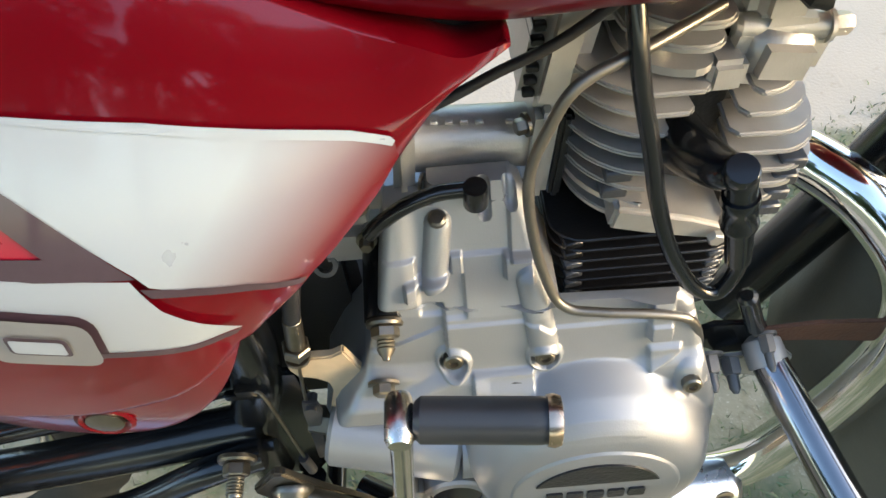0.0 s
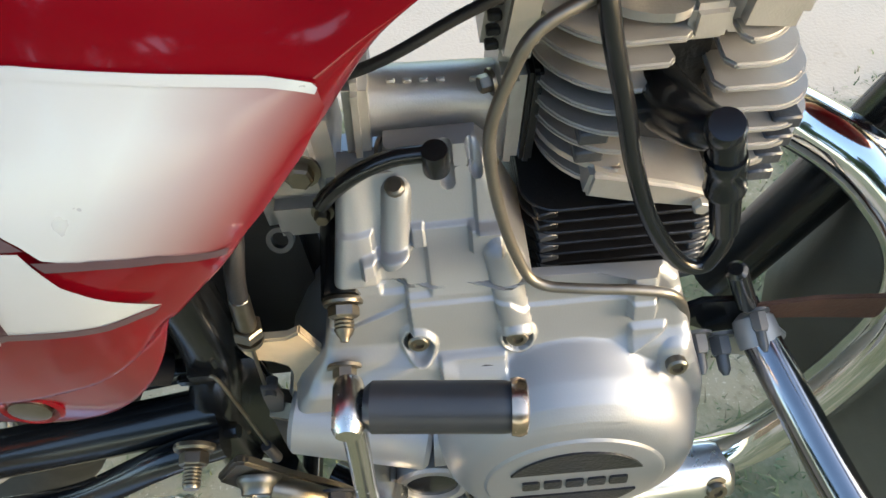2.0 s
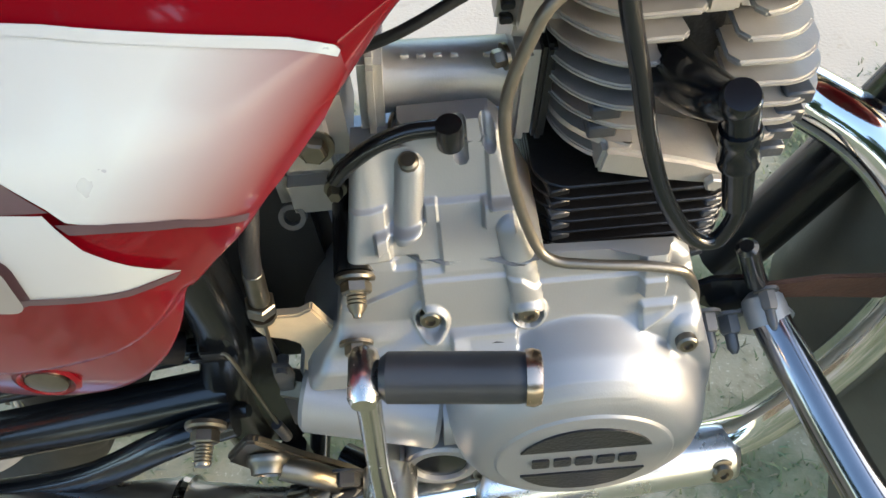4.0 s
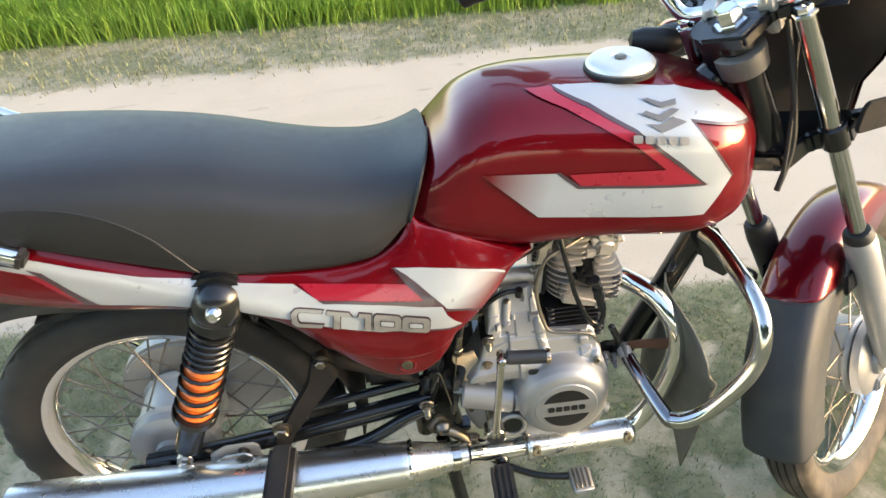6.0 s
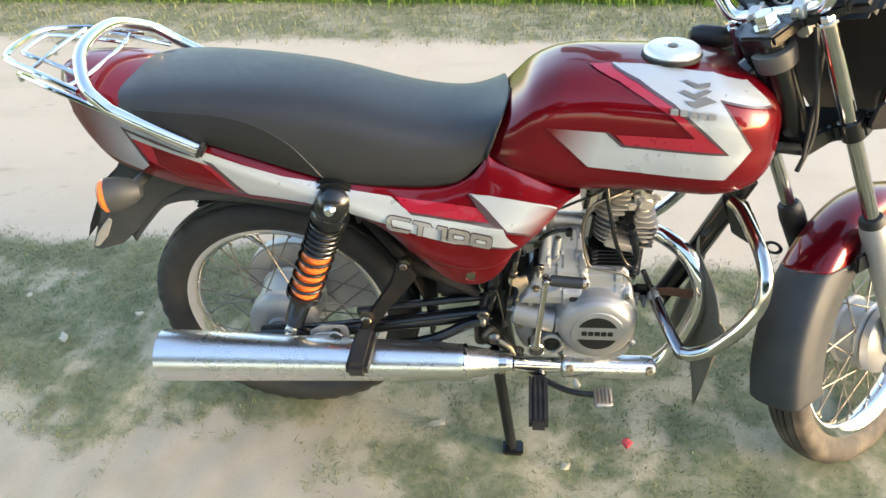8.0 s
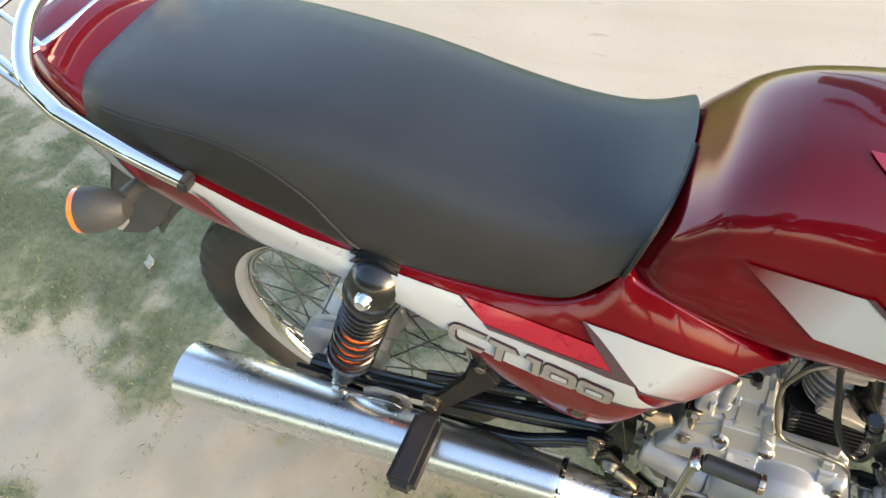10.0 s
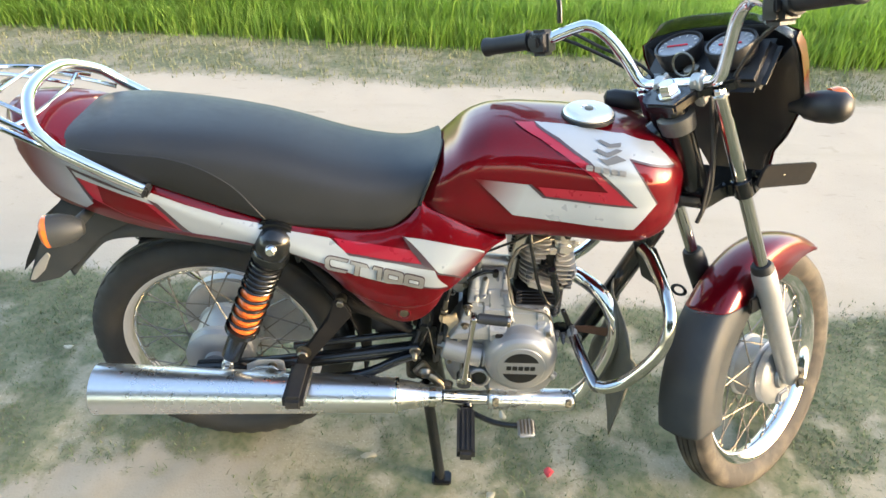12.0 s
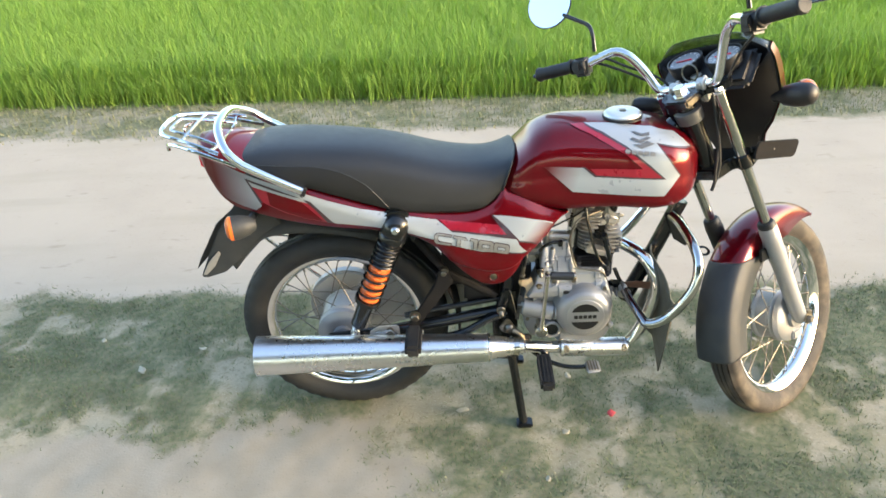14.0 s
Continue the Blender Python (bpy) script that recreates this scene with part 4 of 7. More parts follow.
# chrome grab rail and rear carrier
bm = B()
half_hoop = [(-0.032, -0.146, 0.782), (-0.09, -0.15, 0.815), (-0.148, -0.15, 0.848), (-0.167, -0.148, 0.860), (-0.198, -0.135, 0.888), (-0.221, -0.095, 0.912), (-0.231, -0.055, 0.926), (-0.233, 0, 0.931)]
tube(bm, half_hoop + [(x, -y, z) for x, y, z in half_hoop[-2::-1]], 0.0105, 14, 6)
rail = part("grab_rail", bm, CHROME, bike, "chrome grab rail round the seat's rear")
for sy in (-1, 1):
    bm = B()
    box(bm, (-0.036, sy * 0.146 - 0.012, 0.768), (-0.022, sy * 0.146 + 0.012, 0.792), 0.004, Matrix.Rotation(radians(30), 4, 'Y'))
    part("rail_end_cap", bm, RUBBER, rail)
for line, r in (([(-0.218, -0.13, 0.8805), (-0.2931, -0.105, 0.901), (-0.3582, -0.075, 0.912), (-0.3749, -0.05, 0.916), (-0.3768, 0, 0.918), (-0.3749, 0.05, 0.916), (-0.3582, 0.075, 0.912), (-0.2931, 0.105, 0.901), (-0.218, 0.13, 0.8805)], 0.0052),
                ([(-0.178, -0.142, 0.8517), (-0.2327, -0.13, 0.8704), (-0.2791, -0.118, 0.8848), (-0.3303, -0.09, 0.89), (-0.3563, -0.07, 0.8856), (-0.3638, -0.06, 0.8776), (-0.3647, -0.058, 0.8676)], 0.0048),
                ([(-0.178, 0.142, 0.8517), (-0.2327, 0.13, 0.8704), (-0.2791, 0.118, 0.8848), (-0.3303, 0.09, 0.89), (-0.3563, 0.07, 0.8856), (-0.3638, 0.06, 0.8776), (-0.3647, 0.058, 0.8676)], 0.0048),
                ([(-0.2299, -0.08, 0.8805), (-0.2838, -0.062, 0.897), (-0.3443, -0.045, 0.91), (-0.3582, -0.03, 0.912), (-0.3591, 0.03, 0.912), (-0.3443, 0.045, 0.91), (-0.2838, 0.062, 0.897), (-0.2299, 0.08, 0.8805)], 0.0042),
                ([(-0.242, -0.125, 0.8848), (-0.2336, -0.06, 0.8805), (-0.2336, 0.06, 0.8805), (-0.242, 0.125, 0.8848)], 0.0042),
                ([(-0.3117, -0.098, 0.904), (-0.3117, 0, 0.906), (-0.3117, 0.098, 0.904)], 0.0038)):
    bm = B()
    tube(bm, line, r, 8, 5)
    part("carrier_bar", bm, CHROME, rail)

# frame
frame_part = None
tubes = (("backbone", [(0.90, 0, 0.86), (0.80, 0, 0.78), (0.60, 0, 0.735), (0.44, 0, 0.71)], 0.026), ("down_tube", [(0.925, 0, 0.64), (0.865, 0, 0.485), (0.80, 0, 0.335)], 0.0205), ("seat_tube", [(0.455, -0.06, 0.70), (0.462, -0.078, 0.55), (0.462, -0.085, 0.445), (0.438, -0.085, 0.355), (0.436, -0.085, 0.29)], 0.0165), ("seat_tube", [(0.45, 0.06, 0.70), (0.44, 0.075, 0.55), (0.435, 0.085, 0.38), (0.45, 0.085, 0.29)], 0.017), ("subframe", [(0.45, -0.075, 0.695), (0.30, -0.095, 0.69), (0.10, -0.095, 0.705), (-0.14, -0.09, 0.765)], 0.012), ("subframe", [(0.45, 0.075, 0.695), (0.30, 0.095, 0.69), (0.10, 0.095, 0.705), (-0.14, 0.09, 0.765)], 0.012), ("rear_stay", [(0.43, -0.085, 0.42), (0.36, -0.10, 0.47), (0.294, -0.112, 0.527), (0.20, -0.105, 0.66)], 0.010), ("rear_stay", [(0.43, 0.085, 0.42), (0.36, 0.10, 0.47), (0.294, 0.112, 0.527), (0.20, 0.105, 0.66)], 0.010))
bm = B()
lathe(bm, (0.944, -0.005, 0.79), (-0.4305, 0, 0.9026), [(0, 0.030), (0.01, 0.032), (0.13, 0.030), (0.135, 0.034), (0.15, 0.034)], 28)
frame_part = part("frame", bm, BLACK, bike, "black tubular steel frame")
for name, line, r in tubes:
    bm = B()
    tube(bm, line, r, 14, 5)
    part(name, bm, MATT if name == "rear_stay" else BLACK, frame_part)
bm = B()
plate(bm, [(0.895, 0.66), (0.965, 0.69), (0.975, 0.735), (0.93, 0.78), (0.88, 0.74)], -0.006, 0.006, 0.002)
part("gusset", bm, BLACK, frame_part)
bm = B()
plate(bm, [(0.955, 0.552), (0.93, 0.60), (0.88, 0.615), (0.90, 0.555), (0.935, 0.53)], -0.055, -0.05, 0.0015)
plate(bm, [(0.955, 0.552), (0.93, 0.60), (0.88, 0.615), (0.90, 0.555), (0.935, 0.53)], -0.02, -0.015, 0.0015)
part("guard_mount", bm, BLACK, frame_part)
bm = B()
plate(bm, [(0.445, 0.432), (0.485, 0.432), (0.490, 0.31), (0.465, 0.268), (0.425, 0.285), (0.418, 0.345)], -0.088, -0.082, 0.002)
part("pivot_plate", bm, BLACK, frame_part)
bm = B()
tube(bm, [(0.20, -0.098, 0.335), (0.34, -0.104, 0.352), (0.46, -0.108, 0.375)], 0.0045, 8, 3)
part("brake_rod", bm, BLACK, frame_part)
# black boxes added so the gap between tank and panel looks shaded
bm = B()
box(bm, (0.43, -0.085, 0.655), (0.525, 0.085, 0.74), 0.01)
box(bm, (0.41, -0.100, 0.655), (0.585, -0.094, 0.715), 0.002)
part("tank_gap_filler", bm, BLACK, bike, "black filler for the shaded gap under the tank's rear")
# electrics and air filter boxes between the frame tubes
bm = B()
box(bm, (0.29, -0.095, 0.458), (0.43, 0.095, 0.68), 0.012)
part("air_filter_box", bm, MATT, bike, "black air filter box behind the side panel")
bm = B()
box(bm, (0.445, -0.05, 0.33), (0.530, 0.06, 0.535), 0.008)
part("inner_box", bm, PLASTIC, bike)
bm = B()
guard_rows = []
for k in range(25):
    a = radians(-8 + 118 * k / 24)
    guard_rows.append([bm.verts.new((0.335 * math.cos(a) * (1 - 0.02 * abs(yy) / 0.06), yy, 0.302 + 0.335 * math.sin(a) * (1 - 0.02 * abs(yy) / 0.06))) for yy in (-0.066, -0.060, -0.03, 0, 0.03, 0.060, 0.066)])
for a, b in zip(guard_rows, guard_rows[1:]):
    for j in range(6):
        bm.faces.new((a[j], a[j + 1], b[j + 1], b[j]))
inner_guard = part("inner_mudguard", bm, MATT, bike, "black inner mudguard ahead of the rear tyre", 50)
inner_guard.modifiers.new("thickness", 'SOLIDIFY').thickness = 0.003
bm = B()
box(bm, (0.345, -0.070, 0.388), (0.430, 0.088, 0.47), 0.008)
box(bm, (0.36, -0.0725, 0.41), (0.41, -0.068, 0.44), 0.001)
box(bm, (0.43, -0.015, 0.365), (0.448, 0.088, 0.46), 0.004)
part("battery_box", bm, PLASTIC, bike, "black battery box low in the frame")
bm = B()
tube(bm, [(0.40, -0.02, 0.585), (0.46, -0.025, 0.57), (0.51, -0.03, 0.562)], 0.027, 16, 4)
part("intake_hose", bm, RUBBER, bike)
bm = B()
lathe(bm, (0.295, -0.128, 0.527), (0, -1, 0), [(-0.01, 0.012), (0.004, 0.012)], 16)
bolt(bm, (0.295, -0.132, 0.527), (0, -1, 0), 0.008, 0.008)
part("stay_bolt", bm, STEEL, bike)

# ---- engine ----
bm = B()
box(bm, (0.51, -0.068, 0.290), (0.730, 0.085, 0.455), 0.02)
engine = part("engine", bm, ALLOY, bike, "silver single-cylinder engine with cooling fins")
engine.location = (0.0025, 0, 0.001)


# right-hand case: one cast shell whose face leans outward as it goes down, with its ribs, steps, posts and bosses
def step(v, lo, hi):
    t = np.clip((v - lo) / (hi - lo), 0, 1)
    return t * t * (3 - 2 * t)


def away(x, z, a, b):
    """How far a place lies from the line between a and b."""
    dx, dz = b[0] - a[0], b[1] - a[1]
    t = np.clip(((x - a[0]) * dx + (z - a[1]) * dz) / (dx * dx + dz * dz), 0, 1)
    return np.hypot(x - a[0] - t * dx, z - a[1] - t * dz)


def capsule(x, z, a, b, r, high):
    d = away(x, z, a, b) / r
    return high * np.sqrt(np.clip(1 - np.clip(d, 0, 1) ** 2, 0, 1))


def slab(x, z, x0, x1, z0, z1, high, soft=0.0012):
    return high * step(x, x0 - soft, x0 + soft) * (1 - step(x, x1 - soft, x1 + soft)) * step(z, z0 - soft, z0 + soft) * (1 - step(z, z1 - soft, z1 + soft))


def case_left(z):
    return np.interp(z, [0.281, 0.295, 0.325, 0.355, 0.410, 0.440, 0.466, 0.494, 0.504, 0.529, 0.5565, 0.5575, 0.5715, 0.5735], [0.560, 0.520, 0.505, 0.500, 0.498, 0.513, 0.531, 0.540, 0.543, 0.548, 0.553, 0.5745, 0.577, 0.588])


def case_right(z):
    return np.interp(z, [0.281, 0.290, 0.305, 0.33, 0.40, 0.43, 0.458, 0.496, 0.5035, 0.5055, 0.531, 0.561, 0.567, 0.5735], [0.670, 0.706, 0.724, 0.734, 0.736, 0.731, 0.722, 0.712, 0.704, 0.640, 0.630, 0.622, 0.617, 0.600])


def case_out(x, z):
    """How far the shell stands out on the right."""
    h = np.interp(z, [0.28, 0.43, 0.45, 0.47, 0.50, 0.575], [0.122, 0.122, 0.119, 0.111, 0.1015, 0.064])
    h = h - 0.024 * (1 - step(x, 0.585, 0.60)) * (1 - step(z, 0.425, 0.436))
    h = h + 0.0022 * (1 - step(z, 0.5325, 0.5338)) * (1 - slab(x, z, 0.566, 0.590, 0.50, 0.55, 1.0))
    seam = np.interp(x, [0.542, 0.576, 0.578, 0.619, 0.628, 0.635, 0.70], [0.480, 0.493, 0.4965, 0.4965, 0.4965, 0.4905, 0.4905])
    h = h + 0.0018 * (1 - step(z, seam - 0.0007, seam + 0.0009))
    slope = np.interp(x, [0.540, 0.583, 0.60, 0.66, 0.70], [0.454, 0.470, 0.464, 0.462, 0.470])
    h = h + 0.0045 * (1 - step(z, slope - 0.007, slope + 0.0015))
    h = h - 0.0040 * (1 - step(x, 0.577, 0.5795)) * (1 - step(z, 0.505, 0.509)) * step(z, 0.462, 0.472)
    h = h + 0.0026 * (1 - step(x, 0.558, 0.570)) * step(z, 0.507, 0.510)
    h = h + slab(x, z, 0.5595, 0.583, 0.5145 + (x - 0.56) * 0.35, 0.523 + (x - 0.56) * 0.1, 0.0048)
    h = h + capsule(x, z, (0.5795, 0.5485), (0.5755, 0.522), 0.0068, 0.0055)
    h = h + slab(x, z, 0.584, 0.590, 0.524, 0.534, 0.0030, 0.001)
    h = h + slab(x, z, 0.6115, 0.6265, 0.521, 0.533, 0.0042) + slab(x, z, 0.615, 0.630, 0.531, 0.60, 0.0025)
    h = h + capsule(x, z, (0.6245, 0.521), (0.631, 0.480), 0.0076, 0.0045)
    h = h - capsule(x, z, (0.6035, 0.551), (0.603, 0.575), 0.0034, 0.0055) - capsule(x, z, (0.6165, 0.556), (0.615, 0.575), 0.0032, 0.005)
    for bx, bz in ((0.581, 0.473), (0.631, 0.474)):
        d = np.hypot(x - bx, z - bz)
        h = h + 0.0030 * (1 - step(d, 0.0085, 0.0105)) - 0.0052 * (1 - step(d, 0.0066, 0.0076))
    h = h + slab(x, z, 0.591, 0.625, 0.436, 0.4665, 0.0045, 0.0010)
    h = h + slab(x, z, 0.687, 0.700, 0.480, 0.52, 0.0055, 0.0016) + slab(x, z, 0.688, 0.706, 0.462 + (x - 0.69) * 0.5, 0.474, 0.0032, 0.0014)
    h = h + capsule(x, z, (0.711, 0.458), (0.711, 0.451), 0.0085, 0.0035)
    d = np.hypot(x - 0.658, z - 0.389)
    dome = np.interp(d, [0.0, 0.058, 0.063, 0.069, 0.074, 0.0775, 0.080, 0.084], [0.157, 0.157, 0.1545, 0.148, 0.137, 0.122, 0.104, 0.06])
    k = 0.007
    t = np.clip(0.5 + 0.5 * (dome - h) / k, 0, 1)
    h = h * (1 - t) + dome * t + k * t * (1 - t)
    rim = np.minimum(np.minimum(x - case_left(z), case_right(z) - x), z - 0.281)
    return h - 0.0050 * (1 - np.sqrt(np.clip(1 - (1 - np.clip(rim / 0.006, 0, 1)) ** 2, 0, 1)))


case_rows = np.unique(np.concatenate([np.linspace(0.281, 0.44, 90), np.linspace(0.44, 0.5665, 220), [0.5035, 0.5045, 0.5055, 0.5565, 0.5575]]))
across = np.concatenate([[0, 0.004, 0.010, 0.018, 0.027], np.linspace(0.037, 0.963, 230), [0.973, 0.982, 0.990, 0.996, 1]])
bm = B()
sheet = []
for z in case_rows:
    x0, x1 = float(case_left(z)), float(case_right(z))
    xs = x0 + (x1 - x0) * across
    hs = case_out(xs, np.full_like(xs, z))
    back = -0.0975 if 0.465 < z < 0.506 else -0.056 if z > 0.545 else -0.045
    line = [bm.verts.new((x0, -0.056 if z > 0.545 else -0.045, z))] + [bm.verts.new((float(a), -float(b), float(z))) for a, b in zip(xs, hs)] + [bm.verts.new((x1, back, z))]
    sheet.append(line)
sheet.append([bm.verts.new((v.co.x, -0.056, v.co.z + 0.0005)) for v in sheet[-1]])
sheet.insert(0, [bm.verts.new((v.co.x, -0.045, v.co.z - 0.0005)) for v in sheet[0]])
for a, b in zip(sheet, sheet[1:]):
    for i in range(len(a) - 1):
        bm.faces.new((a[i], a[i + 1], b[i + 1], b[i]))
case = part("crankcase_cover", bm, ALLOY, engine, "silver painted crankcase cover with cast ribs and seams", 40)
bm = B()
lathe(bm, (0.5795, -0.078, 0.5520), (0, -0.35, 1), [(0, 0.0048), (0.003, 0.0048), (0.004, 0.0035), (0.004, 0)], 10)
part("case_screw", bm, STEEL, case)
for x, z in ((0.581, 0.473), (0.631, 0.474), (0.711, 0.455), (0.60, 0.291), (0.722, 0.34), (0.512, 0.35)):
    y = -float(case_out(np.array([x]), np.array([z]))[0])
    bm = B()
    lathe(bm, (x, y + 0.002, z), (0, -1, 0.25), [(0, 0.0056), (0.0050, 0.0056), (0.006, 0.0045), (0.006, 0.0028), (0.004, 0.0024), (0.004, 0)], 12)
    part("case_screw", bm, STEEL, case)
# big round clutch cover
bm = B()
lathe(bm, (0.658, -0.108, 0.3875), (0, -1, 0.05), [(0, 0.080), (0.014, 0.078), (0.030, 0.074), (0.042, 0.069), (0.049, 0.063), (0.052, 0.057), (0.0532, 0.0505), (0.0546, 0.0492), (0.0552, 0.0475), (0.0554, 0)], 72)
clutch = part("clutch_cover", bm, ALLOY, engine, "round silver clutch cover", 25)


def segment(cx, cz, r, cut, sign, n=14):
    a0 = math.asin(cut / r)
    return [(cx + r * math.cos(a), cz + sign * r * math.sin(a)) for a in np.linspace(a0, math.pi - a0, n)]


TILT_COVER = Matrix.Translation((0, -0.1636, 0.3905)) @ Matrix.Rotation(radians(-2.9), 4, 'X') @ Matrix.Translation((0, 0.1652, -0.3905))
for sign in (1, -1):
    bm = B()
    plate(bm, segment(0.658, 0.3905, 0.039, 0.0155, sign), -0.163, -0.1660, 0.0)
    bm.transform(TILT_COVER)
    part("cover_inlay", bm, CASTDARK, clutch, "dark inlay")
for k in range(5):
    bm = B()
    plate(bm, shear(rounded(0.0098, 0.0095, 0.001, 1), 0.6335 + k * 0.0122, 0.3905, 0.0), -0.163, -0.1663, 0.0)
    bm.transform(TILT_COVER)
    part("cover_bar", bm, CASTDARK, clutch, "dark bar")
bm = B()
rod(bm, (0.718, -0.118, 0.345), (0.738, -0.126, 0.330), 0.010, 0.010, 16, 0.003)
part("drain_boss", bm, ALLOY, case)
# kick-start housing, inspection window and oil filler
bm = B()
rod(bm, (0.499, -0.108, 0.396), (0.580, -0.122, 0.382), 0.0250, 0.0240, 32, 0.003)
rod(bm, (0.580, -0.122, 0.382), (0.610, -0.122, 0.380), 0.0215, 0.020, 32)
part("shaft_housing", bm, ALLOY, case)
bm = B()
rod(bm, (0.486, -0.103, 0.398), (0.501, -0.106, 0.396), 0.010, 0.010, 6)
part("housing_plug", bm, STEEL, case)
bm = B()
box(bm, (0.515, -0.118, 0.405), (0.548, -0.085, 0.455), 0.012)
part("case_bulge", bm, ALLOY, case)
bm = B()
lathe(bm, (0.575, -0.116, 0.333), (0, -1, 0.1), [(0, 0.0255), (0.024, 0.0245), (0.026, 0.0225), (0.026, 0.018), (0.021, 0.017), (0.021, 0)], 36)
win = part("oil_window", bm, ALLOY, case, "round oil window")
bm = B()
lathe(bm, (0.575, -0.137, 0.335), (0, -1, 0.1), [(0, 0.0165), (0.0022, 0.0165), (0.0026, 0.012), (0.0026, 0)], 36)
part("window_glass", bm, BLACK, win, "dark glass")
bm = B()
lathe(bm, (0.614, -0.118, 0.446), (0, -1, 0.35), [(0, 0.0150), (0.009, 0.0150), (0.011, 0.0135), (0.011, 0)], 24)
box(bm, (0.603, -0.137, 0.4455), (0.625, -0.126, 0.4535), 0.002)
part("oil_filler_cap", bm, PLASTIC, engine, "black oil filler cap")
# cylinder with thin black fins
bm = B()
lathe(bm, (0.690, 0, 0.440), (0, 0, 1), [(0, 0.047), (0.10, 0.047)], 28)
barrel = part("cylinder", bm, CASTDARK, engine, "black finned cylinder")
for k in range(8):
    z = 0.4615 + k * 0.0088
    bm = B()
    plate(bm, rounded(0.104, 0.156, 0.018, 5, 0.690, 0.0), 0, 0.0022, 0.0006, 1)
    bm.transform(Matrix.Translation((0, 0, z)) @ Matrix.Rotation(radians(90), 4, 'X'))
    part("fin", bm, CASTDARK, barrel)
    # corner blocks: dark grey, with the two highest rows black
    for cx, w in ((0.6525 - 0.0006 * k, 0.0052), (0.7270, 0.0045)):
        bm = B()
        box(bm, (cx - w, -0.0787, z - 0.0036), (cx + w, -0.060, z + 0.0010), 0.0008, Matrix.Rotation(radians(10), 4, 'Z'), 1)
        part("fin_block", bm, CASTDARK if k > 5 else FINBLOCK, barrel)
# cylinder head with larger fins, cut away round the spark plug
bm = B()
box(bm, (0.660, -0.050, 0.618), (0.745, 0.050, 0.655), 0.012)
head = part("cylinder_head", bm, CAST, engine, "bare aluminium cylinder head")
# the core between the fins is darker than the head's top
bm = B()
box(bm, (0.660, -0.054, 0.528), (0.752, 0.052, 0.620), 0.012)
part("head_core", bm, DARKMETAL, head, "dark grey metal core between the fins")


def corner(cx, cy, r, a0, a1, n=9):
    return [(cx + r * math.cos(radians(a)), cy + r * math.sin(radians(a))) for a in np.linspace(a0, a1, n)]


for k in range(8):
    z = 0.5385 + k * 0.0108
    deep = 0.0805 - 0.0010 * max(0, k - 3)
    x0 = 0.6425 + 0.0014 * max(0, 3 - k)
    tip = (0.677, 0.681, 0.684, 0.686, 0.686, 0.688, 0.697, 0.702)[k]
    shape = [(x0, deep), *corner(x0 + 0.040, -deep + 0.040, 0.040, 180, 262), (tip - 0.003, -deep + 0.0003), (tip, -deep + 0.004), (tip - 0.002, -0.045), (tip - 0.002, deep)]
    bm = B()
    plate(bm, shape, 0, 0.0030 if k > 1 else 0.0036, 0.0011, 2)
    for v in bm.verts:
        v.co = Vector((v.co.x, v.co.z, z + v.co.y + 0.10 * max(0.0, 0.672 - v.co.x) + 0.03 * max(0.0, -0.05 - v.co.z)))
    part("fin", bm, CAST, head)
    x1 = (0.750, 0.757, 0.763, 0.764, 0.762, 0.758, 0.752, 0.746)[k]
    tip = (0.735, 0.729, 0.722, 0.718, 0.716, 0.714, 0.716, 0.720)[k]
    shape = [(tip + 0.002, deep), (tip + 0.002, -0.045), (tip, -deep + 0.005), (tip + 0.004, -deep), *corner(x1 - 0.022, -deep + 0.022, 0.022, 278, 360), (x1, deep)]
    bm = B()
    plate(bm, shape, 0, 0.0032 if k > 2 else 0.0044, 0.0011, 2)
    for v in bm.verts:
        v.co = Vector((v.co.x, v.co.z, z - 0.004 + v.co.y + 0.05 * (0.74 - v.co.x)))
    part("fin", bm, CAST, head)
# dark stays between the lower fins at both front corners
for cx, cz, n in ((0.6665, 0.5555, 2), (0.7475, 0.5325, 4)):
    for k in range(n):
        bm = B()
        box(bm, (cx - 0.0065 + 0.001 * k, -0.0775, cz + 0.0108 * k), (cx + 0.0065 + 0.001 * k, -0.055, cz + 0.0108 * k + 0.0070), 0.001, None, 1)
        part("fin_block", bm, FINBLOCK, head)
bm = B()
plate(bm, rounded(0.036, 0.044, 0.010, 4, 0.7005, 0.586), -0.0555, -0.050, 0.001)
part("plug_well", bm, CASTDARK, head, "dark recess round the spark plug")
bm = B()
plate(bm, [(0.664, 0.5395), (0.684, 0.5330), (0.708, 0.5265), (0.724, 0.5230), (0.728, 0.5265), (0.7275, 0.5330), (0.7080, 0.5420), (0.674, 0.5530), (0.667, 0.5545)], -0.0838, -0.050, 0.0022, 2)
bolt(bm, (0.7195, -0.0838, 0.5300), (0, -1, 0), 0.0045, 0.004, False)
part("head_flange", bm, CAST, head)
for k, (x1, z) in enumerate(((0.703, 0.6225), (0.706, 0.6335), (0.708, 0.6445))):
    bm = B()
    plate(bm, [(0.664, 0.02), *corner(0.664 + 0.030, -0.043, 0.030, 180, 268, 7), *corner(x1 - 0.010, -0.063, 0.010, 270, 360, 5), (x1, 0.02)], 0, 0.0040, 0.0012, 2)
    for v in bm.verts:
        v.co = Vector((v.co.x, v.co.z, z + v.co.y))
    part("fin", bm, CAST, head)
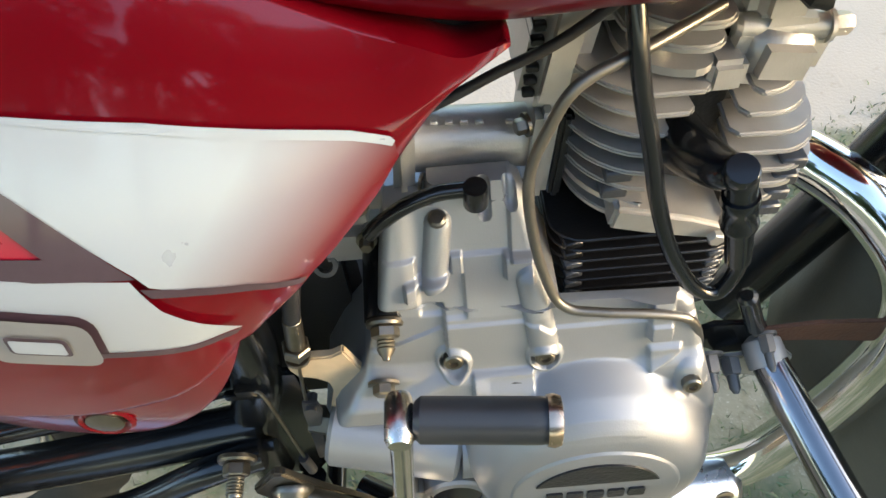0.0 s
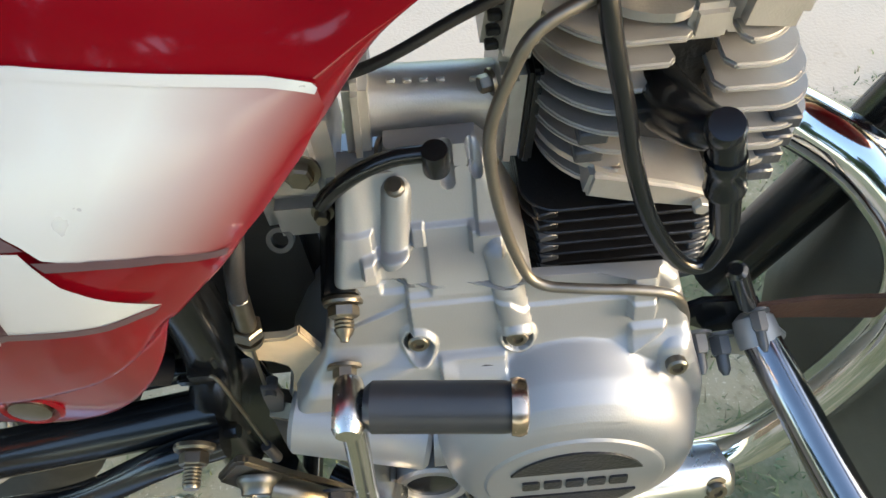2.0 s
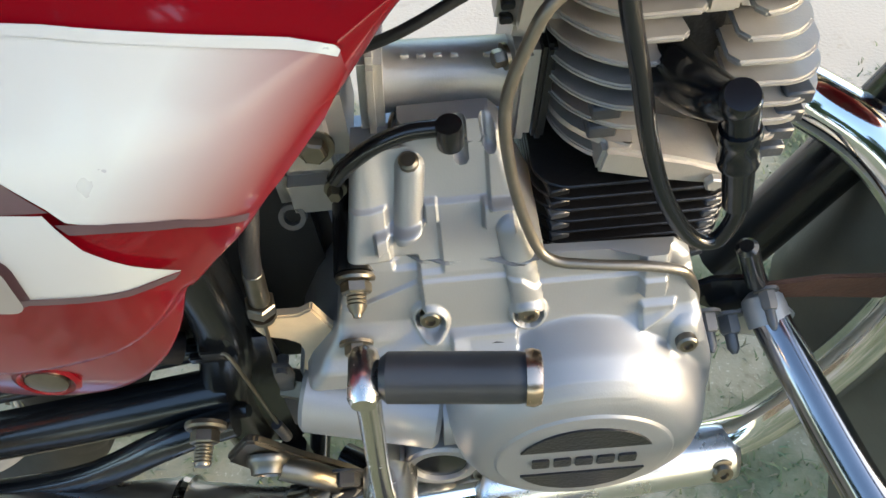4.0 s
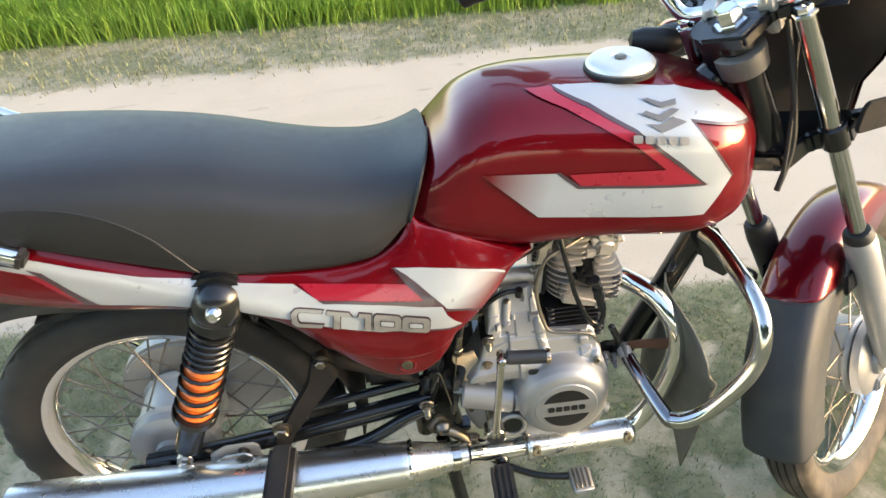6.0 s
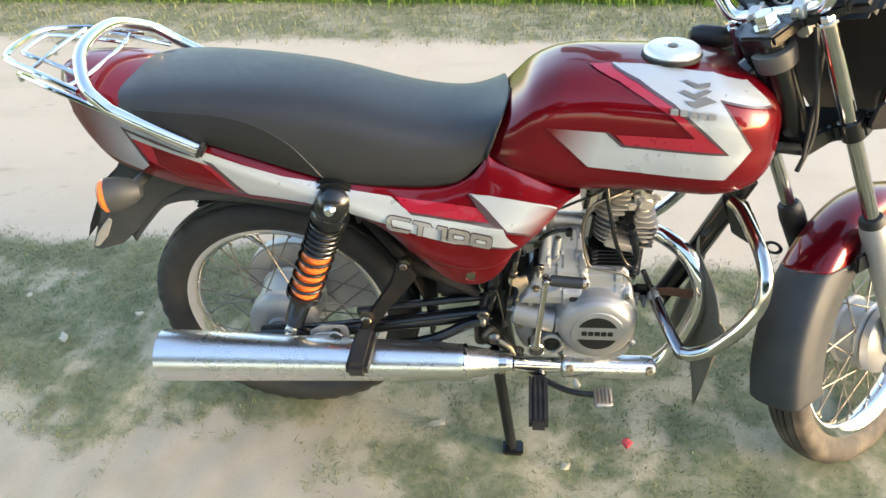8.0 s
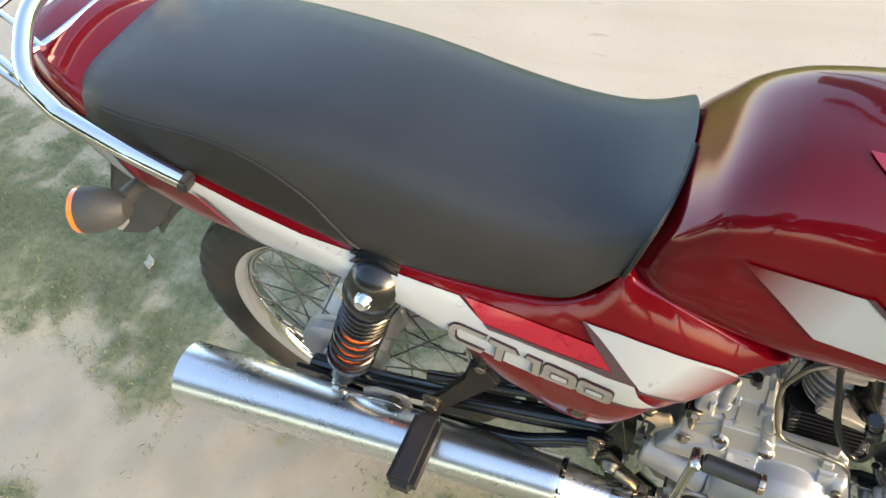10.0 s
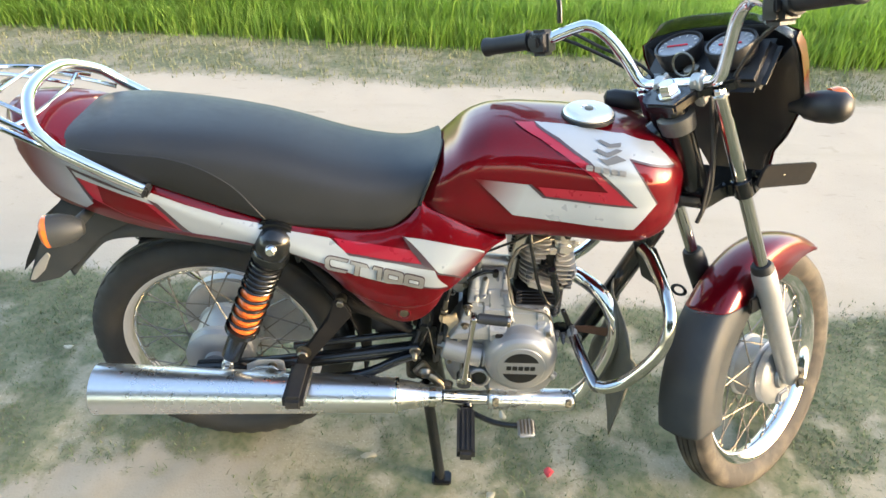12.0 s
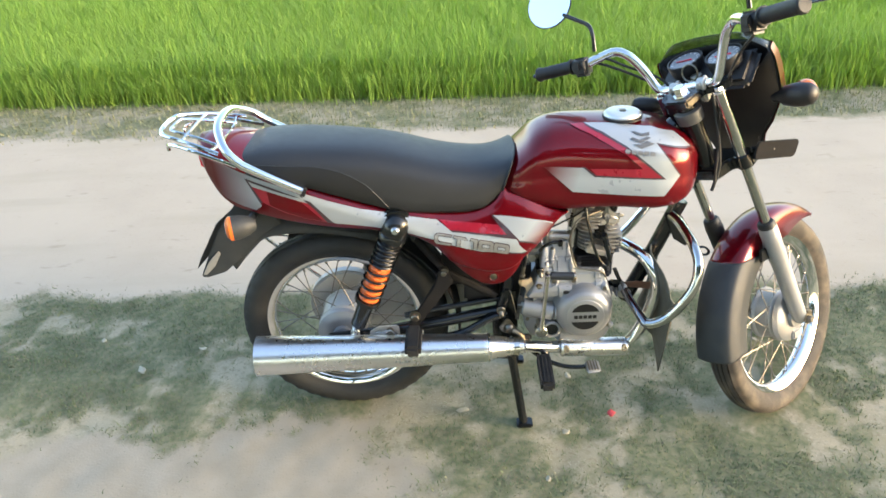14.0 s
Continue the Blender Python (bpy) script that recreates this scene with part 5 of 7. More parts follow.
for x, y, z, r in ((0.680, -0.048, 0.650, 0.011), (0.728, -0.048, 0.645, 0.012), (0.680, 0.045, 0.645, 0.013), (0.728, 0.045, 0.645, 0.013)):
    bm = B()
    rod(bm, (x, y, z - 0.03), (x, y, z + 0.006), r, r * 0.9, 18, 0.003)
    bolt(bm, (x, y, z + 0.006), (0, 0, 1), 0.007, 0.008)
    part("head_stud", bm, CAST, head)
bm = B()
rod(bm, (0.712, -0.056, 0.634), (0.752, -0.058, 0.632), 0.0058, 0.0058, 16, 0.002)
bolt(bm, (0.750, -0.058, 0.632), (1, 0, 0), 0.0052, 0.009)
part("head_fitting", bm, CAST, head)
bm = B()
box(bm, (0.712, -0.072, 0.606), (0.752, -0.045, 0.640), 0.010, Matrix.Rotation(radians(8), 4, 'Y'), 3)
box(bm, (0.700, -0.072, 0.611), (0.717, -0.05, 0.627), 0.003)
part("rocker_cover", bm, CAST, head)
bm = B()
box(bm, (0.714, -0.066, 0.636), (0.742, -0.040, 0.664), 0.007, None, 3)
part("rocker_cover", bm, CAST, head)
bm = B()
box(bm, (0.6265, -0.055, 0.590), (0.6560, 0.03, 0.660), 0.009, Matrix.Rotation(radians(10), 4, 'Y'), 3)
part("chain_tunnel", bm, CAST, head)
bm = B()
for k in range(6):
    box(bm, (0.6240 + 0.0008 * k, -0.050, 0.6000 + 0.0070 * k), (0.6300 + 0.0008 * k, -0.02, 0.6040 + 0.0070 * k), 0.0008, None, 1)
part("gasket_edge", bm, CASTDARK, head)
# spark plug cap and its lead
bm = B()
tube(bm, [(0.693, -0.048, 0.579), (0.696, -0.080, 0.588), (0.701, -0.100, 0.5955), (0.706, -0.110, 0.600), (0.7085, -0.111, 0.592), (0.713, -0.111, 0.572), (0.718, -0.110, 0.552), (0.7205, -0.110, 0.541)], [0.0140, 0.0125, 0.0098, 0.0072, 0.0070, 0.0066, 0.0064, 0.0060], 16, 5)
lathe(bm, (0.7055, -0.1095, 0.600), (-0.15, -0.45, 0.9), [(0, 0.0075), (0.006, 0.0078), (0.009, 0.0065), (0.009, 0)], 18)
lathe(bm, (0.7090, -0.111, 0.589), (0.22, 0, -1), [(0, 0.0080), (0.004, 0.0086), (0.006, 0.0078), (0.016, 0.0076), (0.018, 0.0086), (0.021, 0.0080)], 18)
part("plug_cap", bm, BLACK, engine, "black spark plug cap")
bm = B()
tube(bm, [(0.7205, -0.110, 0.545), (0.722, -0.110, 0.530), (0.717, -0.110, 0.515), (0.704, -0.110, 0.521), (0.688, -0.108, 0.549), (0.677, -0.105, 0.581), (0.671, -0.100, 0.608), (0.664, -0.095, 0.636), (0.660, -0.088, 0.66), (0.655, -0.07, 0.70)], 0.0040, 10, 6)
part("plug_lead", bm, BLACK, engine, "black ignition lead")
bm = B()
tube(bm, [(0.70, -0.066, 0.652), (0.668, -0.085, 0.650), (0.640, -0.094, 0.642), (0.629, -0.096, 0.624), (0.621, -0.098, 0.597), (0.624, -0.1, 0.559), (0.633, -0.104, 0.522), (0.642, -0.108, 0.509), (0.660, -0.110, 0.505), (0.690, -0.111, 0.500), (0.708, -0.111, 0.492), (0.718, -0.108, 0.470), (0.726, -0.10, 0.440)], 0.0027, 10, 6)
part("oil_pipe", bm, PIPE, engine, "thin bent metal oil pipe")
for at, r in (((0.7145, -0.104, 0.446), 0.0058), ((0.7310, -0.104, 0.440), 0.0060), ((0.7460, -0.102, 0.432), 0.0060), ((0.7625, -0.100, 0.452), 0.0046)):
    bm = B()
    bolt(bm, at, (0, -1, -0.3), r, 0.010)
    lathe(bm, Vector(at) + Vector((0, -0.01, -0.004)), (0, -1, -0.3), [(0, r * 0.6), (0.009, r * 0.55), (0.012, r * 0.25), (0.012, 0)], 10)
    part("stay_nut", bm, DULL, engine)
bm = B()
plate(bm, [(0.722, 0.452), (0.734, 0.459), (0.764, 0.456), (0.772, 0.440), (0.771, 0.425), (0.745, 0.424), (0.728, 0.436)], -0.096, -0.092, 0.001)
part("engine_stay", bm, BLACK, engine, "black front engine stay")
bm = B()
rod(bm, (0.738, -0.104, 0.500), (0.757, -0.098, 0.456), 0.0055, 0.0055, 14, 0.002)
part("stay_stud", bm, BLACK, engine)
# inlet manifold and carburettor
bm = B()
rod(bm, (0.560, -0.035, 0.5675), (0.634, -0.031, 0.5605), 0.0168, 0.0168, 36)
manifold = part("inlet_manifold", bm, CAST, engine, "bare aluminium inlet manifold")
for lo, hi in (((0.560, -0.062, 0.545), (0.571, -0.004, 0.597)), ((0.6285, -0.056, 0.535), (0.6400, 0.008, 0.592))):
    bm = B()
    box(bm, lo, hi, 0.004, Matrix.Rotation(radians(5), 4, 'Y'))
    part("flange", bm, CAST, manifold)
bm = B()
box(bm, (0.6408, -0.055, 0.535), (0.6470, 0.008, 0.591), 0.002, Matrix.Rotation(radians(5), 4, 'Y'))
part("gasket", bm, CASTDARK, manifold)
for at in ((0.5725, -0.056, 0.556), (0.6270, -0.052, 0.586), (0.6270, -0.052, 0.541)):
    bm = B()
    bolt(bm, at, (-1 if at[0] > 0.6 else 1, -0.3, 0), 0.0042, 0.005)
    part("manifold_bolt", bm, STEEL, manifold)
for k in range(6):
    if k == 4:
        continue
    bm = B()
    box(bm, (0.5800 + k * 0.0075, -0.0425, 0.5818 - 0.0007 * k), (0.5840 + k * 0.0075, -0.0400, 0.5838 - 0.0007 * k), 0.0006, None, 1)
    part("cast_mark", bm, CAST, manifold)
bm = B()
box(bm, (0.506, -0.066, 0.532), (0.552, -0.006, 0.586), 0.009)
box(bm, (0.508, -0.062, 0.498), (0.547, -0.012, 0.534), 0.008)
rod(bm, (0.528, -0.033, 0.58), (0.528, -0.033, 0.645), 0.020, 0.018, 24, 0.004)
carb = part("carburettor", bm, CAST, engine, "bare alloy carburettor")
bm = B()
closed_lathe(bm, (0.514, -0.060, 0.503), (0, -1, 0.6), [(0, 0.0072), (0.005, 0.0072), (0.005, 0.0045), (0, 0.0045)], 20)
part("drain_loop", bm, DULL, carb)
for at, r in (((0.537, -0.066, 0.557), 0.0065), ((0.514, -0.066, 0.574), 0.005), ((0.540, -0.062, 0.523), 0.004)):
    bm = B()
    bolt(bm, at, (0, -1, 0.1), r, 0.006)
    part("carburettor_screw", bm, STEEL, carb)
bm = B()
tube(bm, [(0.545, -0.080, 0.548), (0.552, -0.081, 0.557), (0.566, -0.080, 0.567), (0.580, -0.077, 0.570), (0.594, -0.076, 0.570)], 0.0041, 12, 6)
lathe(bm, (0.599, -0.076, 0.560), (0, -0.15, 1), [(0, 0.0062), (0.012, 0.0064), (0.014, 0.0058), (0.0145, 0)], 20)
part("switch_lead", bm, BLACK, engine, "black rubber lead with an elbow cap")
bm = B()
tube(bm, [(0.530, -0.045, 0.584), (0.578, -0.06, 0.6073), (0.6147, -0.06, 0.6256), (0.645, -0.06, 0.6414), (0.69, -0.055, 0.675), (0.72, -0.05, 0.71)], 0.0026, 10, 5)
part("throttle_cable", bm, RUBBER, bike, "black throttle cable")
bm = B()
tube(bm, [(0.700, 0.02, 0.70), (0.720, -0.04, 0.668), (0.735, -0.075, 0.655), (0.75, -0.02, 0.67)], 0.004, 8, 5)
part("breather_hose", bm, RUBBER, engine)
# clutch arm bracket and cables behind the engine
bm = B()
plate(bm, [(0.489, 0.477), (0.493, 0.4785), (0.513, 0.478), (0.521, 0.483), (0.534, 0.446), (0.527, 0.439), (0.514, 0.413), (0.502, 0.369), (0.495, 0.362), (0.493, 0.377), (0.502, 0.415), (0.508, 0.439), (0.507, 0.449), (0.501, 0.455), (0.491, 0.459), (0.4875, 0.467)], -0.107, -0.101, 0.0012)
part("cable_bracket", bm, GUM, engine, "tan zinc cable bracket")
bm = B()
tube(bm, [(0.515, -0.085, 0.585), (0.512, -0.10, 0.557), (0.508, -0.108, 0.539), (0.504, -0.108, 0.519)], 0.0046, 10, 4)
brake_cable = part("brake_cable", bm, PLASTIC, bike)
bm = B()
rod(bm, (0.5045, -0.108, 0.5225), (0.5010, -0.108, 0.497), 0.0050, 0.0052, 14, 0.0008)
part("adjuster_sleeve", bm, STEEL, brake_cable, "dull zinc adjuster sleeve")
bm = B()
rod(bm, (0.5010, -0.108, 0.497), (0.4995, -0.108, 0.489), 0.0080, 0.0080, 6, 0.001)
lathe(bm, (0.4992, -0.108, 0.486), (-0.1, 0, -1), [(0, 0.0070), (0.003, 0.0070)], 14)
part("cable_nut", bm, STEEL, brake_cable)
bm = B()
tube(bm, [(0.499, -0.108, 0.486), (0.496, -0.108, 0.463), (0.4925, -0.108, 0.433)], 0.0011, 8, 3)
part("cable_core", bm, STEEL, brake_cable)
bm = B()
plate(bm, [(0.488, 0.434), (0.497, 0.432), (0.498, 0.421), (0.493, 0.400), (0.489, 0.352), (0.482, 0.352), (0.485, 0.398), (0.486, 0.420)], -0.111, -0.108, 0.0006)
rod(bm, (0.4925, -0.114, 0.428), (0.4925, -0.102, 0.428), 0.0035, 0.0035, 10)
part("clutch_lever", bm, DARKMETAL, engine, "oily grey lever arm")
bm = B()
for k in range(8):
    closed_lathe(bm, (0.4975 - 0.0004 * k, -0.106, 0.396 - 0.0034 * k), (0, 0, 1), [(0, 0.0050), (0.001, 0.0041), (0, 0.0032), (-0.001, 0.0041)], 12)
part("lever_spring", bm, STEEL, engine)
bm = B()
tube(bm, [(0.455, -0.103, 0.443), (0.464, -0.105, 0.4445), (0.4695, -0.108, 0.441), (0.4765, -0.116, 0.411), (0.483, -0.124, 0.381)], 0.0011, 6, 4)
return_wire = part("return_wire", bm, STEEL, bike)
bm = B()
rod(bm, (0.4815, -0.1235, 0.385), (0.4835, -0.124, 0.366), 0.0034, 0.0034, 10)
part("wire_sleeve", bm, RUBBER, return_wire)
bm = B()
box(bm, (0.443, -0.104, 0.432), (0.470, -0.099, 0.4385), 0.001)
box(bm, (0.452, -0.106, 0.4385), (0.466, -0.1, 0.447), 0.001)
part("wire_hook_tab", bm, BLACK, frame_part)
bm = B()
lathe(bm, (0.546, -0.098, 0.4965), (0, -1, -0.35), [(0, 0.0100), (0.002, 0.0105), (0.0035, 0.0098)], 20)
rod(bm, (0.546, -0.1010, 0.4955), (0.546, -0.1070, 0.4930), 0.0078, 0.0078, 6, 0.001)
lathe(bm, (0.546, -0.1070, 0.4930), (0, -1, -0.35), [q for k in range(4) for q in ((0.0020 * k, 0.0052), (0.0020 * k + 0.0010, 0.0045))] + [(0.0085, 0.0040), (0.0100, 0.0026), (0.0120, 0.0020), (0.0125, 0)], 16)
part("mount_bolt", bm, STEEL, engine, "zinc engine mounting bolt with bare thread")
bm = B()
bolt(bm, (0.541, -0.117, 0.463), (0, -1, -0.25), 0.0062, 0.006)
part("bracket_bolt", bm, STEEL, engine)
bm = B()
rod(bm, (0.546, -0.05, 0.510), (0.546, -0.098, 0.4965), 0.011, 0.011, 16)
part("mount_bush", bm, BLACK, engine)
# kick-start lever with a folding rubber pedal
bm = B()
tube(bm, [(0.541, -0.140, 0.352), (0.541, -0.166, 0.356), (0.542, -0.172, 0.385), (0.546, -0.174, 0.44), (0.551, -0.172, 0.50), (0.553, -0.171, 0.531)], [0.010, 0.009, 0.0062, 0.0056, 0.0056, 0.0066], 14, 6)
lathe(bm, (0.541, -0.115, 0.352), (0, -1, 0), [(0, 0.010), (0.03, 0.010), (0.03, 0.017), (0.054, 0.017), (0.056, 0.015), (0.056, 0)], 24)
lathe(bm, (0.5535, -0.160, 0.533), (0, -1, 0), [(0, 0.0055), (0.003, 0.0066), (0.021, 0.0066), (0.024, 0.005), (0.024, 0)], 20)
kick = part("kick_lever", bm, WORN_CHROME, bike, "worn chrome kick-start lever with a rubber pedal")
kick.location = (0.005, 0, -0.0025)
bm = B()
lathe(bm, (0.560, -0.172, 0.5325), (1, -0.08, -0.03), [(0, 0.008), (0.003, 0.0105), (0.055, 0.0105), (0.058, 0.010)], 28)
part("pedal_rubber", bm, SLEEVE, kick, "black rubber pedal sleeve")
bm = B()
lathe(bm, (0.6175, -0.1766, 0.5308), (1, -0.08, -0.03), [(0, 0.0112), (0.003, 0.0117), (0.006, 0.0108), (0.0068, 0.008), (0.0068, 0)], 28)
part("pedal_end", bm, WORN_BRASS, kick, "coppery worn end cap")

# ---- exhaust ----
bm = B()
tube(bm, [(0.752, -0.012, 0.535), (0.790, -0.022, 0.520), (0.822, -0.052, 0.508), (0.846, -0.082, 0.480), (0.856, -0.096, 0.434), (0.850, -0.100, 0.380), (0.828, -0.104, 0.316), (0.800, -0.108, 0.270), (0.765, -0.110, 0.252), (0.70, -0.118, 0.257), (0.60, -0.134, 0.272), (0.50, -0.155, 0.296)], 0.0165, 18, 7)
exhaust = part("exhaust", bm, CHROME, bike, "chrome exhaust pipe and long tapered silencer")
bm = B()
lathe(bm, (0.756, -0.012, 0.534), (1, -0.3, -0.4), [(-0.012, 0.024), (0.0, 0.026), (0.008, 0.026), (0.010, 0.02)], 24)
part("header_flange", bm, WORN_CHROME, exhaust)
back = Vector((-0.216, -0.186, 0.320))
fore = Vector((0.50, -0.155, 0.296))
ax = (back - fore).normalized()
length = (back - fore).length
bm = B()
lathe(bm, fore, ax, [(0, 0.019), (0.02, 0.0215), (0.088, 0.0335), (0.094, 0.0370), (0.098, 0.0385), (0.112, 0.0385), (length * 0.5, 0.0445), (length - 0.004, 0.0530), (length, 0.0535), (length, 0.0495), (length - 0.03, 0.048), (length - 0.03, 0)], 56)
silencer = part("silencer", bm, SILENCER, exhaust, "mirror-bright chrome silencer", 30)
# end plate set back inside the rim, in plain black
bm = B()
lathe(bm, fore + ax * (length - 0.029), ax, [(0, 0.047), (0.004, 0.03), (0.012, 0.018), (0.02, 0.016), (0.02, 0.012), (0.0, 0.012), (0, 0)], 36)
part("silencer_end", bm, CASTDARK, silencer, "dark end plate set back in the silencer")
bm = B()
plate(bm, [(0.080, 0.318), (0.086, 0.350), (0.112, 0.366), (0.158, 0.367), (0.166, 0.360), (0.167, 0.312)], -0.135, -0.131, 0.0012)
hanger = part("silencer_hanger", bm, HUBGREY, exhaust, "pale zinc hanger plate")
bm = B()
bolt(bm, (0.141, -0.135, 0.352), (0, -1, 0), 0.0065, 0.006)
part("hanger_bolt", bm, STEEL, hanger)
bm = B()
closed_lathe(bm, fore + ax * 0.095, ax, [(-0.004, 0.0385), (0.0, 0.0402), (0.004, 0.0385), (0, 0.036)], 48)
part("silencer_ring", bm, CHROME, silencer)
bm = B()
closed_lathe(bm, fore + ax * 0.020, ax, [(-0.007, 0.024), (0.007, 0.0245), (0.007, 0.021), (-0.007, 0.021)], 36)
part("clamp", bm, WORN_CHROME, exhaust)
# heat shield: a half tube over the pipe, with rounded ends and two bolts
shield_a, shield_b = Vector((0.598, -0.1330, 0.2710)), Vector((0.788, -0.1120, 0.2510))
shield_ax = (shield_b - shield_a).normalized()
shield_out = Vector((0, -0.90, 0.43))
shield_out = (shield_out - shield_ax * shield_out.dot(shield_ax)).normalized()
shield_up = shield_ax.cross(shield_out).normalized()
if shield_up.z < 0:
    shield_up = -shield_up
bm = B()
g = []
for i in range(33):
    t = i / 32
    u = min(t, 1 - t) * 0.197 / 0.016
    reach = 88 * (1 - 0.55 * (1 - math.sqrt(max(0.0, 1 - (1 - min(u, 1)) ** 2))))
    c = shield_a.lerp(shield_b, t)
    g.append([bm.verts.new(c + 0.0235 * (shield_out * math.cos(radians(reach * k / 10)) + shield_up * math.sin(radians(reach * k / 10)))) for k in range(-10, 11)])
for a, b in zip(g, g[1:]):
    for k in range(20):
        bm.faces.new((a[k], a[k + 1], b[k + 1], b[k]))
shield_ob = part("heat_shield", bm, SILENCER, exhaust, "polished heat shield with two bolts", 50)
shield_ob.modifiers.new("thickness", 'SOLIDIFY').thickness = 0.002
for t in (0.075, 0.925):
    bm = B()
    lathe(bm, shield_a.lerp(shield_b, t) + shield_out * 0.0225, shield_out, [(0, 0.0105), (0.002, 0.0105), (0.0025, 0.0085), (0.0025, 0.0075), (0.0065, 0.007), (0.0065, 0.0035), (0.004, 0.003), (0.004, 0)], 20)
    part("shield_bolt", bm, STEEL, shield_ob)

# ---- crash guard ----
bm = B()
tube(bm, [(0.890, -0.050, 0.622), (0.900, -0.075, 0.618), (0.906, -0.12, 0.612), (0.913, -0.175, 0.600), (0.916, -0.214, 0.574), (0.908, -0.233, 0.526), (0.883, -0.238, 0.478), (0.852, -0.234, 0.433), (0.823, -0.228, 0.411), (0.806, -0.220, 0.405)], 0.0125, 16, 7)
crash = part("crash_guard", bm, GUARD_CHROME, bike, "chrome crash guard bent round the engine")
# same chrome tube; its dark reflection is put into the base colour
bm = B()
tube(bm, [(0.810, -0.2220, 0.4060), (0.803, -0.217, 0.404), (0.792, -0.190, 0.413), (0.779, -0.150, 0.427), (0.769, -0.112, 0.437)], [0.0123, 0.0120, 0.0112, 0.0108, 0.0105], 16, 7)
part("guard_arm", bm, ARM_CHROME, crash, "chrome lower arm coloured dark for what it reflects")
bm = B()
tube(bm, [(0.890, 0.050, 0.622), (0.912, 0.12, 0.612), (0.926, 0.214, 0.574), (0.918, 0.233, 0.526), (0.846, 0.234, 0.424), (0.793, 0.216, 0.392), (0.775, 0.112, 0.424)], 0.0135, 14, 7)
part("far_loop", bm, CHROME, crash)
bm = B()
plate(bm, [(0.744, 0.428), (0.758, 0.434), (0.781, 0.436), (0.790, 0.425), (0.788, 0.408), (0.772, 0.404), (0.746, 0.416)], -0.103, -0.099, 0.0012)
lathe(bm, (0.7676, -0.108, 0.438), (-0.1, 0.92, 0.35), [(-0.006, 0.0112), (0.004, 0.0118), (0.010, 0.0110), (0.014, 0.006)], 16)
part("guard_clamp", bm, HUBGREY, crash, "grey clamp plate with a rough weld")
bm = B()
plate(bm, [(0.766, 0.4515), (0.800, 0.4535), (0.838, 0.4490), (0.862, 0.4450), (0.862, 0.4220), (0.843, 0.4255), (0.800, 0.4340), (0.775, 0.4370)], -0.097, -0.094, 0.0008)
part("cross_strap", bm, RUST, crash, "rusty flat strap")
bm = B()
rows = []
for y, hi, lo in ((-0.192, 0.455, 0.42), (-0.180, 0.475, 0.30), (-0.160, 0.49, 0.195), (-0.135, 0.50, 0.235), (-0.10, 0.505, 0.275), (-0.06, 0.51, 0.30), (-0.03, 0.515, 0.315), (0.0, 0.515, 0.33), (0.03, 0.51, 0.34)):
    x = 0.869 - 0.14 * (y + 0.19) + 6.0 * max(0.0, y + 0.06) ** 2
    tuck = 0.028 * min(max((y + 0.10) / 0.04, 0), 1)
    rows.append([bm.verts.new((x + 0.012 * math.sin(3.1 * k / 8) + 0.006 * (k / 8) ** 2 - tuck * (k / 8) ** 1.5, y, hi + (lo - hi) * k / 8)) for k in range(9)])
for a, b in zip(rows, rows[1:]):
    for j in range(8):
        bm.faces.new((a[j], a[j + 1], b[j + 1], b[j]))
flap_ob = part("rubber_flap", bm, OLD_RUBBER, crash, "dusty black rubber splash flap", 60)
flap_ob.modifiers.new("thickness", 'SOLIDIFY').thickness = 0.003

# ---- foot controls and stand ----
bm = B()
tube(bm, [(0.50, -0.10, 0.262), (0.555, -0.135, 0.266), (0.556, -0.165, 0.268)], 0.011, 14, 4)
peg_hanger = part("footrest", bm, BLACK, bike, "rider footrest with a black rubber block")
bm = B()
box(bm, (0.534, -0.282, 0.244), (0.571, -0.165, 0.276), 0.007, Matrix.Rotation(radians(5), 4, 'X'))
part("footrest_rubber", bm, RUBBER, peg_hanger, "black ribbed rubber block")
for k in range(4):
    bm = B()
    box(bm, (0.5335 + 0.0095 * k, -0.278, 0.273 - 0.0), (0.539 + 0.0095 * k, -0.175, 0.279), 0.0015, Matrix.Rotation(radians(5), 4, 'X'))
    part("rubber_rib", bm, RUBBER, peg_hanger)
bm = B()
tube(bm, [(0.520, -0.125, 0.262), (0.560, -0.135, 0.232), (0.610, -0.16, 0.226), (0.655, -0.178, 0.236), (0.680, -0.188, 0.249)], 0.0065, 12, 5)
brake = part("brake_pedal", bm, BLACK, bike, "black brake pedal with a steel pad")
bm = B()
box(bm, (0.662, -0.226, 0.250), (0.700, -0.176, 0.259), 0.005, Matrix.Rotation(radians(-6), 4, 'Y'), 3)
pad = part("pedal_pad", bm, HUBGREY, brake, "worn zinc pad")
for k in range(4):
    bm = B()
    box(bm, (0.667 + 0.0075 * k, -0.220, 0.2585), (0.671 + 0.0075 * k, -0.182, 0.2610), 0.0006, Matrix.Rotation(radians(-6), 4, 'Y'), 1)
    part("tread_bar", bm, STEEL, brake)
bm = B()
plate(bm, [(0.436, 0.338), (0.456, 0.366), (0.463, 0.365), (0.485, 0.332), (0.512, 0.300), (0.532, 0.264), (0.512, 0.262), (0.490, 0.290), (0.466, 0.316), (0.445, 0.322)], -0.126, -0.119, 0.002)
tube(bm, [(0.472, -0.131, 0.333), (0.488, -0.133, 0.324), (0.503, -0.133, 0.303)], 0.0085, 12, 3)
rest_bracket = part("footrest_bracket", bm, STEEL, bike, "dull grey footrest bracket")
bm = B()
